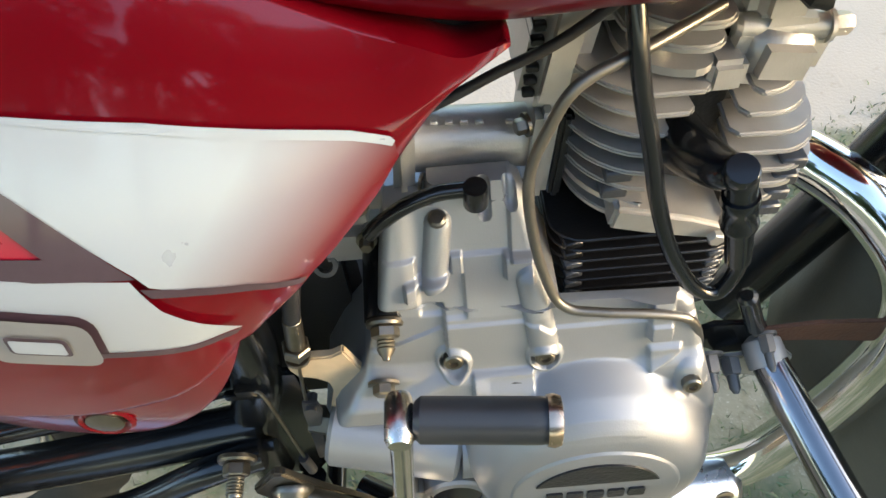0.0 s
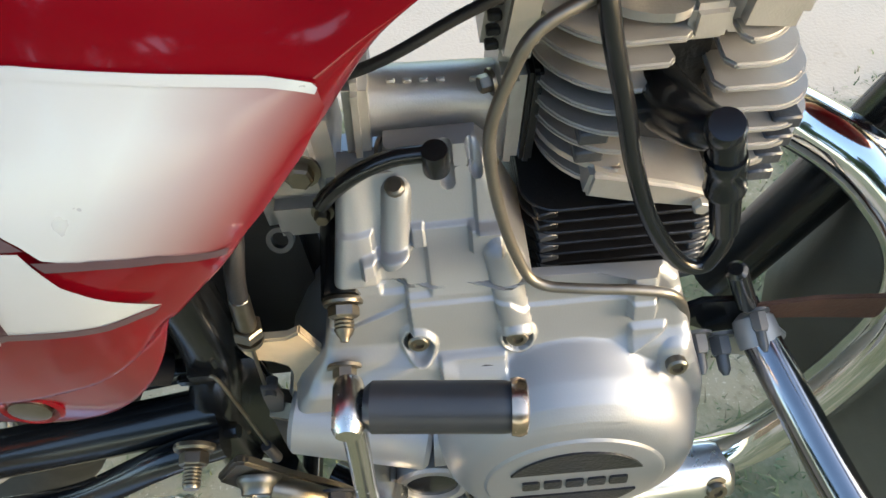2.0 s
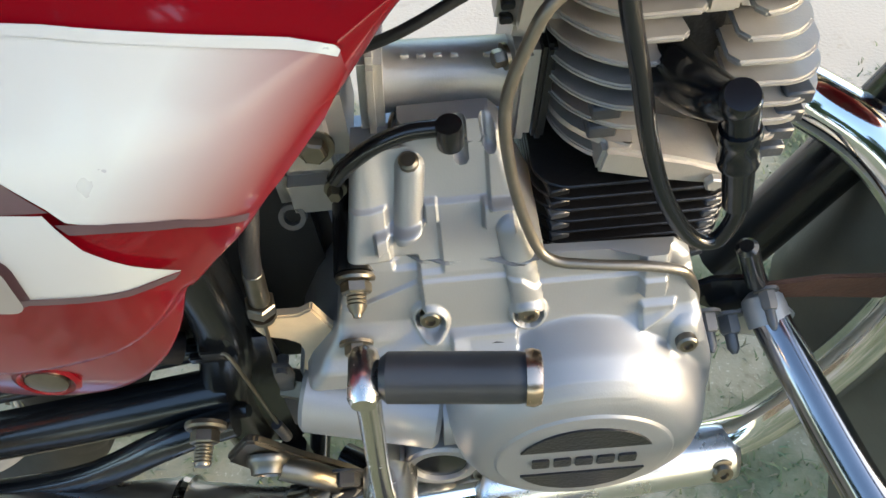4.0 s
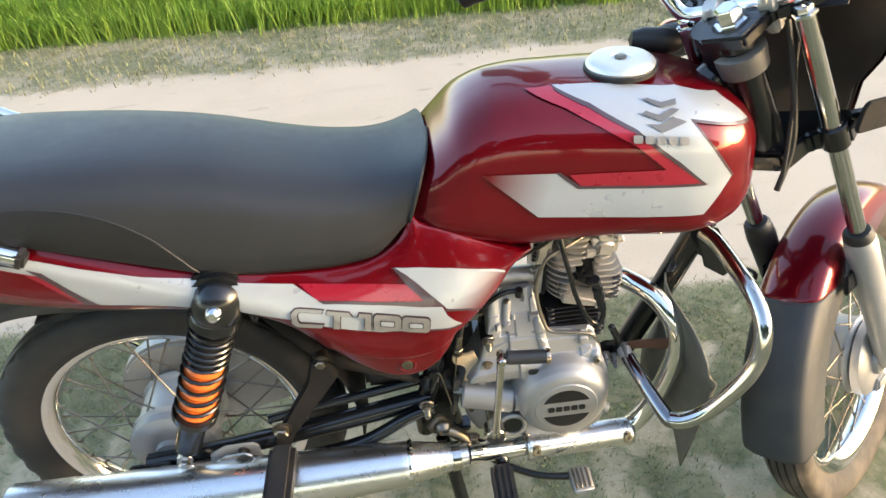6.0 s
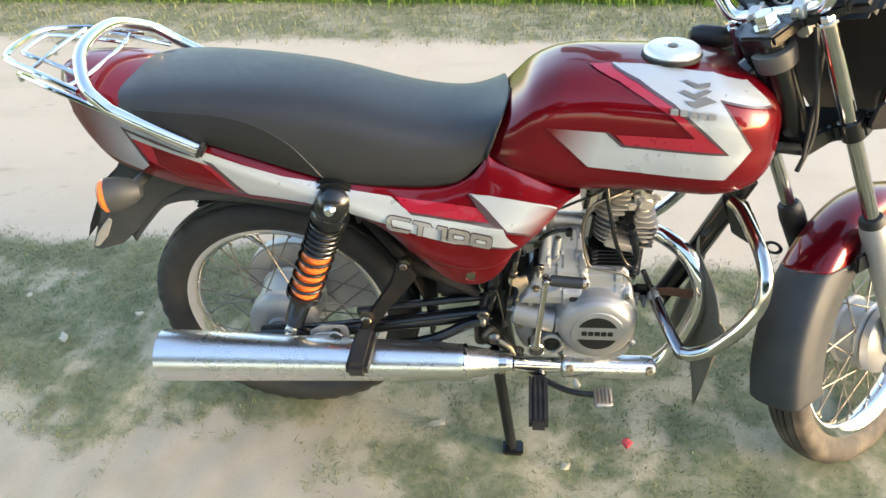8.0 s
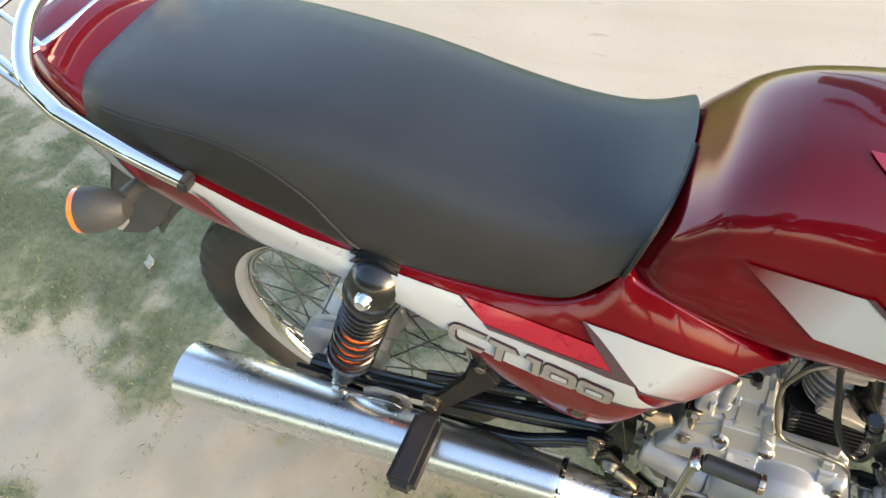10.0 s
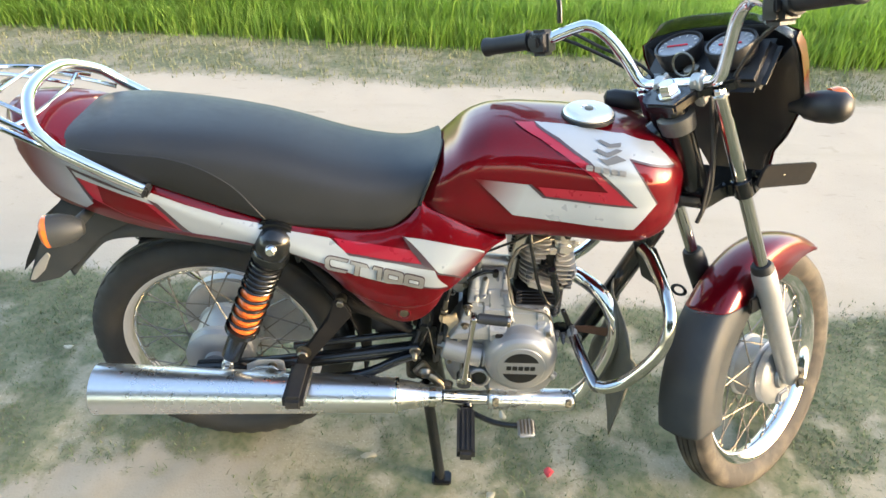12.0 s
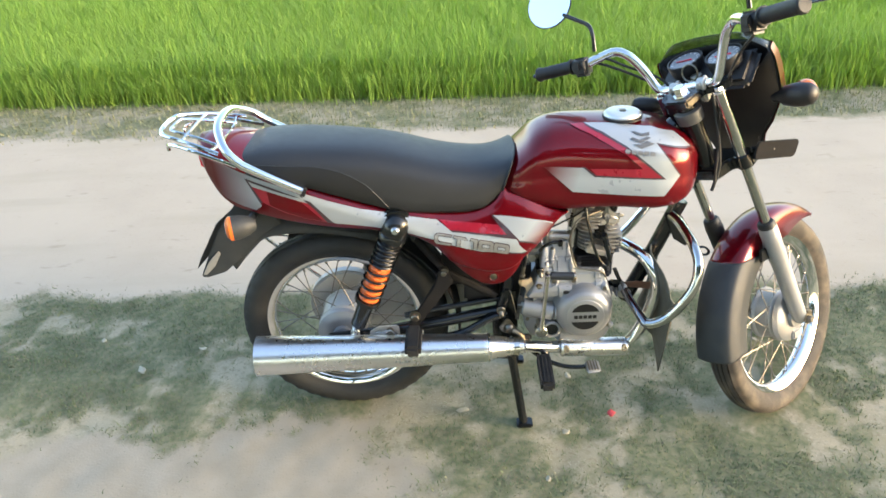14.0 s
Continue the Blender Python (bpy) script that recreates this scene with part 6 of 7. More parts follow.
lathe(bm, (0.464, -0.124, 0.337), (0, -1, -0.25), [(0, 0.0145), (0.003, 0.0150), (0.006, 0.0135), (0.008, 0.0118), (0.012, 0.0112), (0.0125, 0.008), (0.010, 0.0075), (0.010, 0)], 24)
part("bracket_boss", bm, STEEL, rest_bracket, "oily brown pivot boss")
for at in ((0.510, -0.128, 0.307), (0.505, -0.128, 0.268)):
    bm = B()
    bolt(bm, at, (0, -1, -0.2), 0.0098, 0.009)
    part("bracket_bolt", bm, DARKMETAL, rest_bracket)
bm = B()
for at in ((0.442, -0.124, 0.396),):
    lathe(bm, at, (0, -1, -0.15), [(0, 0.0120), (0.0025, 0.0122), (0.004, 0.0110)], 20)
    rod(bm, Vector(at) + Vector((0, -0.004, -0.0006)), Vector(at) + Vector((0, -0.012, -0.002)), 0.0085, 0.0085, 6, 0.001)
    lathe(bm, Vector(at) + Vector((0, -0.013, -0.002)), (0, -1, -0.15), [q for k in range(6) for q in ((0.0020 * k, 0.0055), (0.0020 * k + 0.0010, 0.0047))] + [(0.0120, 0.0045), (0.0130, 0)], 16)
part("pivot_bolt", bm, STEEL, bike, "zinc swing arm pivot bolt")
bm = B()
for sy in (-1, 1):
    tube(bm, [(0.462, sy * 0.095, 0.275), (0.475, sy * 0.115, 0.20), (0.492, sy * 0.135, 0.08), (0.502, sy * 0.145, 0.012)], 0.0125, 12, 4)
    box(bm, (0.482, sy * 0.145 - 0.018, -0.002), (0.528, sy * 0.145 + 0.018, 0.014), 0.004)
tube(bm, [(0.470, -0.105, 0.215), (0.470, 0.105, 0.215)], 0.009, 10, 2)
tube(bm, [(0.46, -0.11, 0.225), (0.43, -0.12, 0.235), (0.395, -0.13, 0.24)], 0.006, 10, 3)
part("centre_stand", bm, BLACK, bike, "black centre stand set down on the ground")

# ---- swing arm, shock absorbers, passenger pegs ----
bm = B()
for sy in (-1, 1):
    tube(bm, [(0.45, sy * 0.092, 0.376), (0.30, sy * 0.098, 0.352), (0.10, sy * 0.098, 0.318), (-0.035, sy * 0.095, 0.300)], 0.0165, 14, 5)
swing = part("swing_arm", bm, BLACK, bike, "black tubular swing arm")
bm = B()
tube(bm, [(0.452, -0.114, 0.375), (0.425, -0.119, 0.372), (0.40, -0.122, 0.362), (0.33, -0.126, 0.326), (0.22, -0.122, 0.300), (0.10, -0.118, 0.285), (0.02, -0.11, 0.275)], 0.0105, 12, 5)
part("torque_rod", bm, BLACK, swing)
bm = B()
tube(bm, [(0.44, -0.075, 0.402), (0.30, -0.085, 0.386), (0.18, -0.09, 0.368)], 0.008, 10, 4)
part("guard_rod", bm, BLACK, swing)
bm = B()
plate(bm, rounded(0.07, 0.045, 0.008, 3, -0.025, 0.30), -0.120, -0.112, 0.002)
part("axle_plate", bm, BLACK, swing)
bm = B()
bolt(bm, (0.0, -0.120, 0.303), (0, -1, 0), 0.013, 0.014)
part("axle_nut", bm, STEEL, swing)


def spring_line(p, q, r, turns, per=16):
    p, q = Vector(p), Vector(q)
    a = (q - p).normalized()
    s = a.orthogonal().normalized()
    t = a.cross(s)
    n = int(turns * per)
    return [p + (q - p) * (i / n) + r * (math.cos(2 * math.pi * i / per) * s + math.sin(2 * math.pi * i / per) * t) for i in range(n + 1)]


for sy in (-1, 1):
    top, low = Vector((0.187, sy * 0.140, 0.678)), Vector((0.046, sy * 0.126, 0.350))
    d = (low - top).normalized()
    full = (low - top).length
    bm = B()
    lathe(bm, top + d * -0.030, d, [(0, 0), (0.001, 0.012), (0.006, 0.023), (0.018, 0.032), (0.034, 0.0355), (0.052, 0.0365), (0.056, 0.0345), (0.060, 0.0365), (0.072, 0.0365), (0.075, 0.034), (0.075, 0)], 32)
    shock = part("shock_absorber", bm, BLACK, bike, "black and orange rear shock absorber")
    bm = B()
    lathe(bm, top + d * 0.044, d, [(0, 0.022)] + [(0.004 + 0.0045 * k, 0.0245 if k % 2 else 0.0215) for k in range(19)], 24)
    part("upper_sleeve", bm, PLASTIC, shock)
    bm = B()
    lathe(bm, top + d * 0.128, d, [(0, 0.0235)] + [(0.003 + 0.0062 * k, 0.0275 if k % 2 else 0.0250) for k in range(19)], 28)
    part("orange_sleeve", bm, ORANGE, shock, "orange damper sleeve")
    bm = B()
    tube(bm, spring_line(top + d * 0.046, top + d * 0.122, 0.0300, 6.0), 0.0030, 8, 0)
    tube(bm, spring_line(top + d * 0.122, top + d * 0.247, 0.0310, 5.0), 0.0033, 8, 0)
    part("coil_spring", bm, BLACK, shock, "black coil spring")
    bm = B()
    lathe(bm, top + d * 0.240, d, [(0, 0.035), (0.012, 0.035), (0.018, 0.027), (0.022, 0.0225), (full - 0.262, 0.0205), (full - 0.257, 0.012)], 24)
    part("lower_body", bm, BLACK, shock)
    bm = B()
    lathe(bm, low + Vector((0, sy * -0.018, 0)), (0, sy, 0), [(0, 0.013), (0.030, 0.013), (0.032, 0.011), (0.032, 0)], 20)
    bolt(bm, low + Vector((0, sy * 0.014, 0)), (0, sy, 0), 0.0085, 0.01)
    part("lower_eye", bm, WORN_CHROME, shock)
    bm = B()
    lathe(bm, top + Vector((-0.002, sy * 0.030, 0.0)), (0, sy, 0.1), [(0, 0.011), (0.010, 0.0105), (0.014, 0.007), (0.015, 0)], 18)
    part("domed_nut", bm, CHROME, shock, "chrome domed nut")
    # the panel isn't cut; this black arch stands in for the shaded opening
    bm = B()
    plate(bm, [(0.160, 0.660), (0.142, 0.678), (0.150, 0.706), (0.172, 0.722), (0.198, 0.722), (0.222, 0.706), (0.232, 0.680), (0.236, 0.648), (0.222, 0.62), (0.215, 0.655)], sy * 0.100, sy * 0.146, 0.006)
    part("cutout_plate", bm, BLACK, shock, "black plate standing in for the panel's dark cut-out")
bm = B()
plate(bm, [(0.282, 0.536), (0.305, 0.530), (0.318, 0.50), (0.225, 0.372), (0.215, 0.345), (0.190, 0.345), (0.195, 0.375), (0.268, 0.492)], -0.140, -0.128, 0.003)
peg2 = part("passenger_footrest", bm, MATT, bike, "black passenger footrest on its hanger")
bm = B()
box(bm, (0.188, -0.265, 0.352), (0.230, -0.150, 0.384), 0.008, Matrix.Rotation(radians(-4), 4, 'X'))
part("footrest_rubber", bm, RUBBER, peg2, "folding rubber footrest")
bm = B()
bolt(bm, (0.212, -0.140, 0.398), (0, -1, 0), 0.011, 0.012)
part("hanger_bolt", bm, STEEL, peg2)
bm = B()
plate(bm, [(0.070, 0.318), (0.082, 0.340), (0.110, 0.356), (0.145, 0.360), (0.165, 0.345), (0.170, 0.318)], -0.148, -0.143, 0.002)
part("silencer_bracket", bm, WORN_CHROME, bike, "dull silver silencer bracket")
bm = B()
bolt(bm, (0.142, -0.148, 0.342), (0, -1, 0), 0.010, 0.008)
part("bracket_bolt", bm, STEEL, bike)
# wire guard on the far side of the rear wheel
bm = B()
tube(bm, [(-0.08, 0.125, 0.62), (-0.19, 0.125, 0.60), (-0.235, 0.125, 0.56), (-0.235, 0.125, 0.52), (-0.20, 0.125, 0.48), (-0.12, 0.125, 0.40), (-0.05, 0.125, 0.33)], 0.005, 8, 5)
for k in range(4):
    tube(bm, [(-0.225 + 0.01 * k, 0.125, 0.58 - 0.03 * k), (-0.05, 0.125, 0.60 - 0.05 * k)], 0.0028, 6, 2)
part("wire_guard", bm, WORN_CHROME, bike, "bent wire guard on the wheel's far side")
# chain case on the far side
bm = B()
plate(bm, [(0.118 * math.cos(a), 0.303 + 0.118 * math.sin(a)) for a in np.linspace(radians(50), radians(310), 22)] + [(0.45, 0.315), (0.45, 0.44)], 0.066, 0.10, 0.006)
part("chain_case", bm, HUBGREY, bike, "dull grey chain case")


# ---- wheels ----
def wheel(name, m, r_out, half, hub_r, hub_half, rubber, wave, label):
    """A wire wheel about its own y axis: hub, rim, tyre and thirty-six spokes."""
    y = Vector((0, 1, 0))
    bm = B()
    lathe(bm, (0, -hub_half - 0.01, 0), y, [(0, 0.018), (0.01, 0.022), (0.014, hub_r * 0.92), (0.02, hub_r), (0.024, hub_r), (0.03, hub_r * 0.93), (2 * hub_half - 0.012, hub_r * 0.93), (2 * hub_half - 0.006, hub_r), (2 * hub_half, hub_r), (2 * hub_half + 0.006, hub_r * 0.6), (2 * hub_half + 0.02, 0.02), (2 * hub_half + 0.02, 0)], 48)
    bm.transform(m)
    hub = part(name, bm, HUBGREY, bike, label)
    bm = B()
    lathe(bm, (0, -hub_half - 0.012, 0), -y, [(-0.012, hub_r * 0.985), (0.002, hub_r * 0.97), (0.006, hub_r * 0.90), (0.011, hub_r * 0.6), (0.011, 0.03), (0.02, 0.028), (0.022, 0.016), (0.03, 0.014), (0.03, 0)], 40)
    for k in range(6):
        a = 2 * math.pi * k / 6
        lathe(bm, (hub_r * 0.72 * math.cos(a), -hub_half - 0.016, hub_r * 0.72 * math.sin(a)), -y, [(0, 0.005), (0.004, 0.005), (0.005, 0.003), (0.005, 0)], 8)
    box(bm, (-0.012, -hub_half - 0.03, -hub_r * 0.9), (0.03, -hub_half - 0.014, -hub_r * 0.55), 0.004)
    bm.transform(m)
    part("brake_panel", bm, ALLOY, hub, "silver drum brake panel")
    rim_prof = [(-0.025, 0.2260), (-0.0225, 0.2275), (-0.019, 0.2250), (-0.017, 0.216), (-0.012, 0.212), (0, 0.206), (0.012, 0.212), (0.017, 0.216), (0.019, 0.2250), (0.0225, 0.2275), (0.025, 0.2260), (0.022, 0.217), (0.015, 0.2075), (0.008, 0.2035), (0, 0.2005), (-0.008, 0.2035), (-0.015, 0.2075), (-0.022, 0.217)]
    bm = B()
    closed_lathe(bm, (0, 0, 0), y, rim_prof, 96)
    bm.transform(m)
    part("rim", bm, CHROME, hub, "chrome spoked rim", 50)
    h = half
    tp = [(-0.019, 0.2225), (-0.024, 0.228), (-h * 0.80, 0.236), (-h * 0.98, 0.250), (-h, 0.262), (-h * 0.95, 0.274), (-h * 0.80, r_out - 0.010), (-h * 0.62, r_out - 0.004), (-h * 0.56, r_out - 0.008), (-h * 0.50, r_out - 0.003), (-h * 0.22, r_out - 0.0005), (-h * 0.17, r_out - 0.006), (-h * 0.12, r_out), (h * 0.12, r_out), (h * 0.17, r_out - 0.006), (h * 0.22, r_out - 0.0005), (h * 0.50, r_out - 0.003), (h * 0.56, r_out - 0.008), (h * 0.62, r_out - 0.004), (h * 0.80, r_out - 0.010), (h * 0.95, 0.274), (h, 0.262), (h * 0.98, 0.250), (h * 0.80, 0.236), (0.024, 0.228), (0.019, 0.2225)]
    bm = B()
    closed_lathe(bm, (0, 0, 0), y, tp, 168, (lambda k, j: (-0.0035 if (j // 2) % 2 and (5 <= k <= 8 or 17 <= k <= 20) else 0)) if wave else None)
    bm.transform(m)
    part("tyre", bm, rubber, hub, "dusty black tyre" if rubber is DUSTY_TYRE else "black tyre with a block tread", 50)
    sp = B()
    rod(sp, (0, 0, 0), (1, 0, 0), 0.0017, 0.0017, 6)
    spoke_mesh = bpy.data.meshes.new("spoke")
    sp.to_mesh(spoke_mesh)
    sp.free()
    spoke_mesh.materials.append(SPOKE)
    for k in range(36):
        side = 1 if k % 2 else -1
        lead = 1 if (k // 2) % 2 else -1
        a = 2 * math.pi * k / 36
        b = a - lead * radians(38)
        p = Vector((hub_r * 0.96 * math.cos(b), side * (hub_half - 0.012), hub_r * 0.96 * math.sin(b)))
        q = Vector((0.2035 * math.cos(a), side * 0.004, 0.2035 * math.sin(a)))
        s = new("spoke", spoke_mesh)
        s.parent = hub
        d = q - p
        s.matrix_local = m @ Matrix.Translation(p) @ d.to_track_quat('X', 'Z').to_matrix().to_4x4() @ Matrix.Diagonal((d.length, 1, 1, 1))
    nip = B()
    rod(nip, (-0.008, 0, 0), (0.006, 0, 0), 0.0032, 0.0028, 8)
    nip_mesh = bpy.data.meshes.new("nipple")
    nip.to_mesh(nip_mesh)
    nip.free()
    nip_mesh.materials.append(STEEL)
    for k in range(36):
        a = 2 * math.pi * k / 36
        s = new("nipple", nip_mesh)
        s.parent = hub
        s.matrix_local = m @ Matrix.Rotation(-a, 4, 'Y') @ Matrix.Translation((0.203, (1 if k % 2 else -1) * 0.004, 0))
    return hub


wheel("rear_wheel", pose(0, 0, 0.299), 0.297, 0.043, 0.076, 0.052, TYRE, True, "rear wire wheel with a chrome rim")

# ---- steered front end, turned to the left ----
RAKE, STEER = radians(25.5), radians(44)
HEAD = Vector((0.900, -0.026, 0.907))
FWD, UP = Vector((math.cos(RAKE), 0, math.sin(RAKE))), Vector((-math.sin(RAKE), 0, math.cos(RAKE)))
TURNED = Matrix.Translation(HEAD) @ Matrix.Rotation(STEER, 4, UP) @ Matrix.Translation(-HEAD)


def S(f, l, u):
    """A place on the steered part: metres ahead of, to the left of and up along the steering axis."""
    return HEAD + FWD * f + Vector((0, l, 0)) + UP * u


def H(f, l, u):
    """The same for the handlebar, which sits a little higher on its right."""
    return S(f, l, u - 0.075 * l)


def steered(name, bm, mat, parent, label="", angle=38):
    bm.transform(TURNED)
    return part(name, bm, mat, parent, label, angle)


REACH = 0.028
AXLE = S(REACH, 0, -0.720)
front_wheel = wheel("front_wheel", TURNED @ Matrix.Translation(AXLE), 0.288, 0.038, 0.074, 0.037, DUSTY_TYRE, False, "front wire wheel turned to the left")
LEG = 0.078
bm = B()
plate(bm, [(-0.035, -0.03), (0.02, -0.045), (0.05, -0.098), (0.075, -0.091), (0.075, 0.091), (0.05, 0.098), (0.02, 0.045), (-0.035, 0.03)], 0.010, 0.030, 0.004)
for v in bm.verts:
    v.co = S(v.co.x, -v.co.z, v.co.y)
fork = steered("front_fork", bm, BLACK, bike, "telescopic front fork with chrome stanchions and grey sliders")
bm = B()
plate(bm, [(-0.03, -0.03), (0.015, -0.05), (0.03, -0.098), (0.07, -0.098), (0.07, 0.098), (0.03, 0.098), (0.015, 0.05), (-0.03, 0.03)], -0.205, -0.170, 0.005)
for v in bm.verts:
    v.co = S(v.co.x, -v.co.z, v.co.y)
steered("lower_yoke", bm, BLACK, fork)
bm = B()
rod(bm, S(0, 0, -0.20), S(0, 0, 0.03), 0.024, 0.024, 24)
steered("steering_stem", bm, BLACK, fork)
bm = B()
lathe(bm, S(0, 0, 0.028), UP, [(0, 0.021), (0.004, 0.021), (0.004, 0.0165), (0.022, 0.0165), (0.026, 0.013), (0.026, 0)], 6)
steered("stem_nut", bm, CHROME, fork, "chrome steering stem nut")
bm = B()
lathe(bm, S(0, 0, -0.040), UP, [(0, 0.032), (0.020, 0.034), (0.030, 0.034), (0.034, 0.028)], 28)
steered("stem_collar", bm, DULL, fork)
for sy in (-1, 1):
    bm = B()
    rod(bm, S(REACH, sy * LEG, 0.018), S(REACH, sy * LEG, -0.42), 0.0130, 0.0130, 24)
    steered("stanchion", bm, GUARD_CHROME, fork, "chrome fork tube")
    bm = B()
    lathe(bm, S(REACH, sy * LEG, 0.012), UP, [(0, 0.0150), (0.004, 0.0150), (0.006, 0.011), (0.013, 0.0105), (0.0135, 0)], 6)
    steered("fork_cap", bm, CHROME, fork)
    bm = B()
    lathe(bm, S(REACH, sy * LEG, -0.170), UP, [(-0.03, 0.0185), (0.004, 0.0185), (0.006, 0.0155)], 24)
    bolt(bm, S(0.068, sy * LEG, -0.188), FWD, 0.007, 0.01)
    steered("yoke_clamp", bm, BLACK, fork)
    bm = B()
    lathe(bm, S(REACH, sy * LEG, -0.388), -UP, [(0, 0.021), (0.006, 0.0235), (0.016, 0.0235), (0.018, 0.0245), (0.06, 0.0235), (0.30, 0.0215), (0.325, 0.020), (0.345, 0.012), (0.347, 0)], 28)
    if sy < 0:
        box(bm, S(REACH, 0, -0.46) + Vector((-0.008, -LEG - 0.004, -0.02)), S(REACH, 0, -0.46) + Vector((0.02, -LEG + 0.05, 0.012)), 0.004)
    # the far slider is grey as well; black plastic paints in its shade
    steered("slider", bm, FORKGREY if sy < 0 else PLASTIC, fork, "grey painted fork slider" if sy < 0 else "far fork slider coloured black for its shade")
    bm = B()
    lathe(bm, S(REACH, sy * LEG, -0.388), UP, [(-0.004, 0.0225), (0.006, 0.022), (0.012, 0.018)], 24)
    steered("dust_seal", bm, RUBBER, fork)
bm = B()
rod(bm, S(REACH, -LEG - 0.024, -0.720), S(REACH, LEG + 0.024, -0.720), 0.009, 0.009, 16)
bolt(bm, S(REACH, -LEG - 0.022, -0.720), (0, -1, 0), 0.011, 0.012)
box(bm, S(REACH, 0, -0.713) + Vector((0.012, -LEG - 0.02, -0.012)), S(REACH, 0, -0.713) + Vector((0.036, -LEG + 0.004, 0.012)), 0.003)
steered("front_axle", bm, STEEL, fork)
# front mudguard: red, with a long black lower part
FR = 0.312


def guard_strip(a0, a1, w0, w1, skirt, cut0=None, cut1=None, n=40):
    """A stretch of mudguard round the wheel. cut0, cut1: where an end is cut level, its height over the axle."""
    bm = B()
    rows = []
    for i in range(n + 1):
        k = i / n
        wd = w0 + (w1 - w0) * k
        sk = skirt(k) if callable(skirt) else skirt
        prof = [(-wd, -sk), (-wd * 0.99, -sk * 0.5), (-wd * 0.95, -0.012), (-wd * 0.82, -0.002), (-wd * 0.5, 0.005), (0, 0.008), (wd * 0.5, 0.005), (wd * 0.82, -0.002), (wd * 0.95, -0.012), (wd * 0.99, -sk * 0.5), (wd, -sk)]
        row = []
        for yy, d in prof:
            lo = a0 if cut0 is None else 180 - math.degrees(math.asin(min(1, cut0 / (FR + d))))
            hi = a1 if cut1 is None else 180 - math.degrees(math.asin(min(1, cut1 / (FR + d))))
            a = radians(lo + (hi - lo) * k)
            row.append(bm.verts.new(AXLE + Vector(((FR + d) * math.cos(a), yy, (FR + d) * math.sin(a)))))
        rows.append(row)
    for a, b in zip(rows, rows[1:]):
        for j in range(10):
            bm.faces.new((a[j], a[j + 1], b[j + 1], b[j]))
    return bm


mg = steered("front_mudguard", guard_strip(58, 137, 0.046, 0.052, lambda k: 0.012 + 0.07 * math.sin(min(k * 1.6, 1) * math.pi / 2), cut1=0.212), RED, bike, "red front mudguard with a long black flap", 45)
mg.modifiers.new("thickness", 'SOLIDIFY').thickness = 0.003
ext = steered("lower_flap", guard_strip(136.5, 186.5, 0.0525, 0.055, 0.08, cut0=0.215), FLAP, mg, "black plastic lower extension", 45)
ext.modifiers.new("thickness", 'SOLIDIFY').thickness = 0.003
for sy in (-1, 1):
    bm = B()
    box(bm, AXLE + Vector((-0.16, sy * 0.064 - 0.004, 0.20)), AXLE + Vector((-0.06, sy * 0.064 + 0.004, 0.235)), 0.003)
    steered("guard_stay", bm, BLACK, mg)
bm = B()
closed_lathe(bm, (1.004, -0.004, 0.483), (0.5, 0.8, 0.2), [(-0.004, 0.014), (0, 0.018), (0.004, 0.014), (0, 0.010)], 20)
part("cable_guide", bm, PLASTIC, fork)

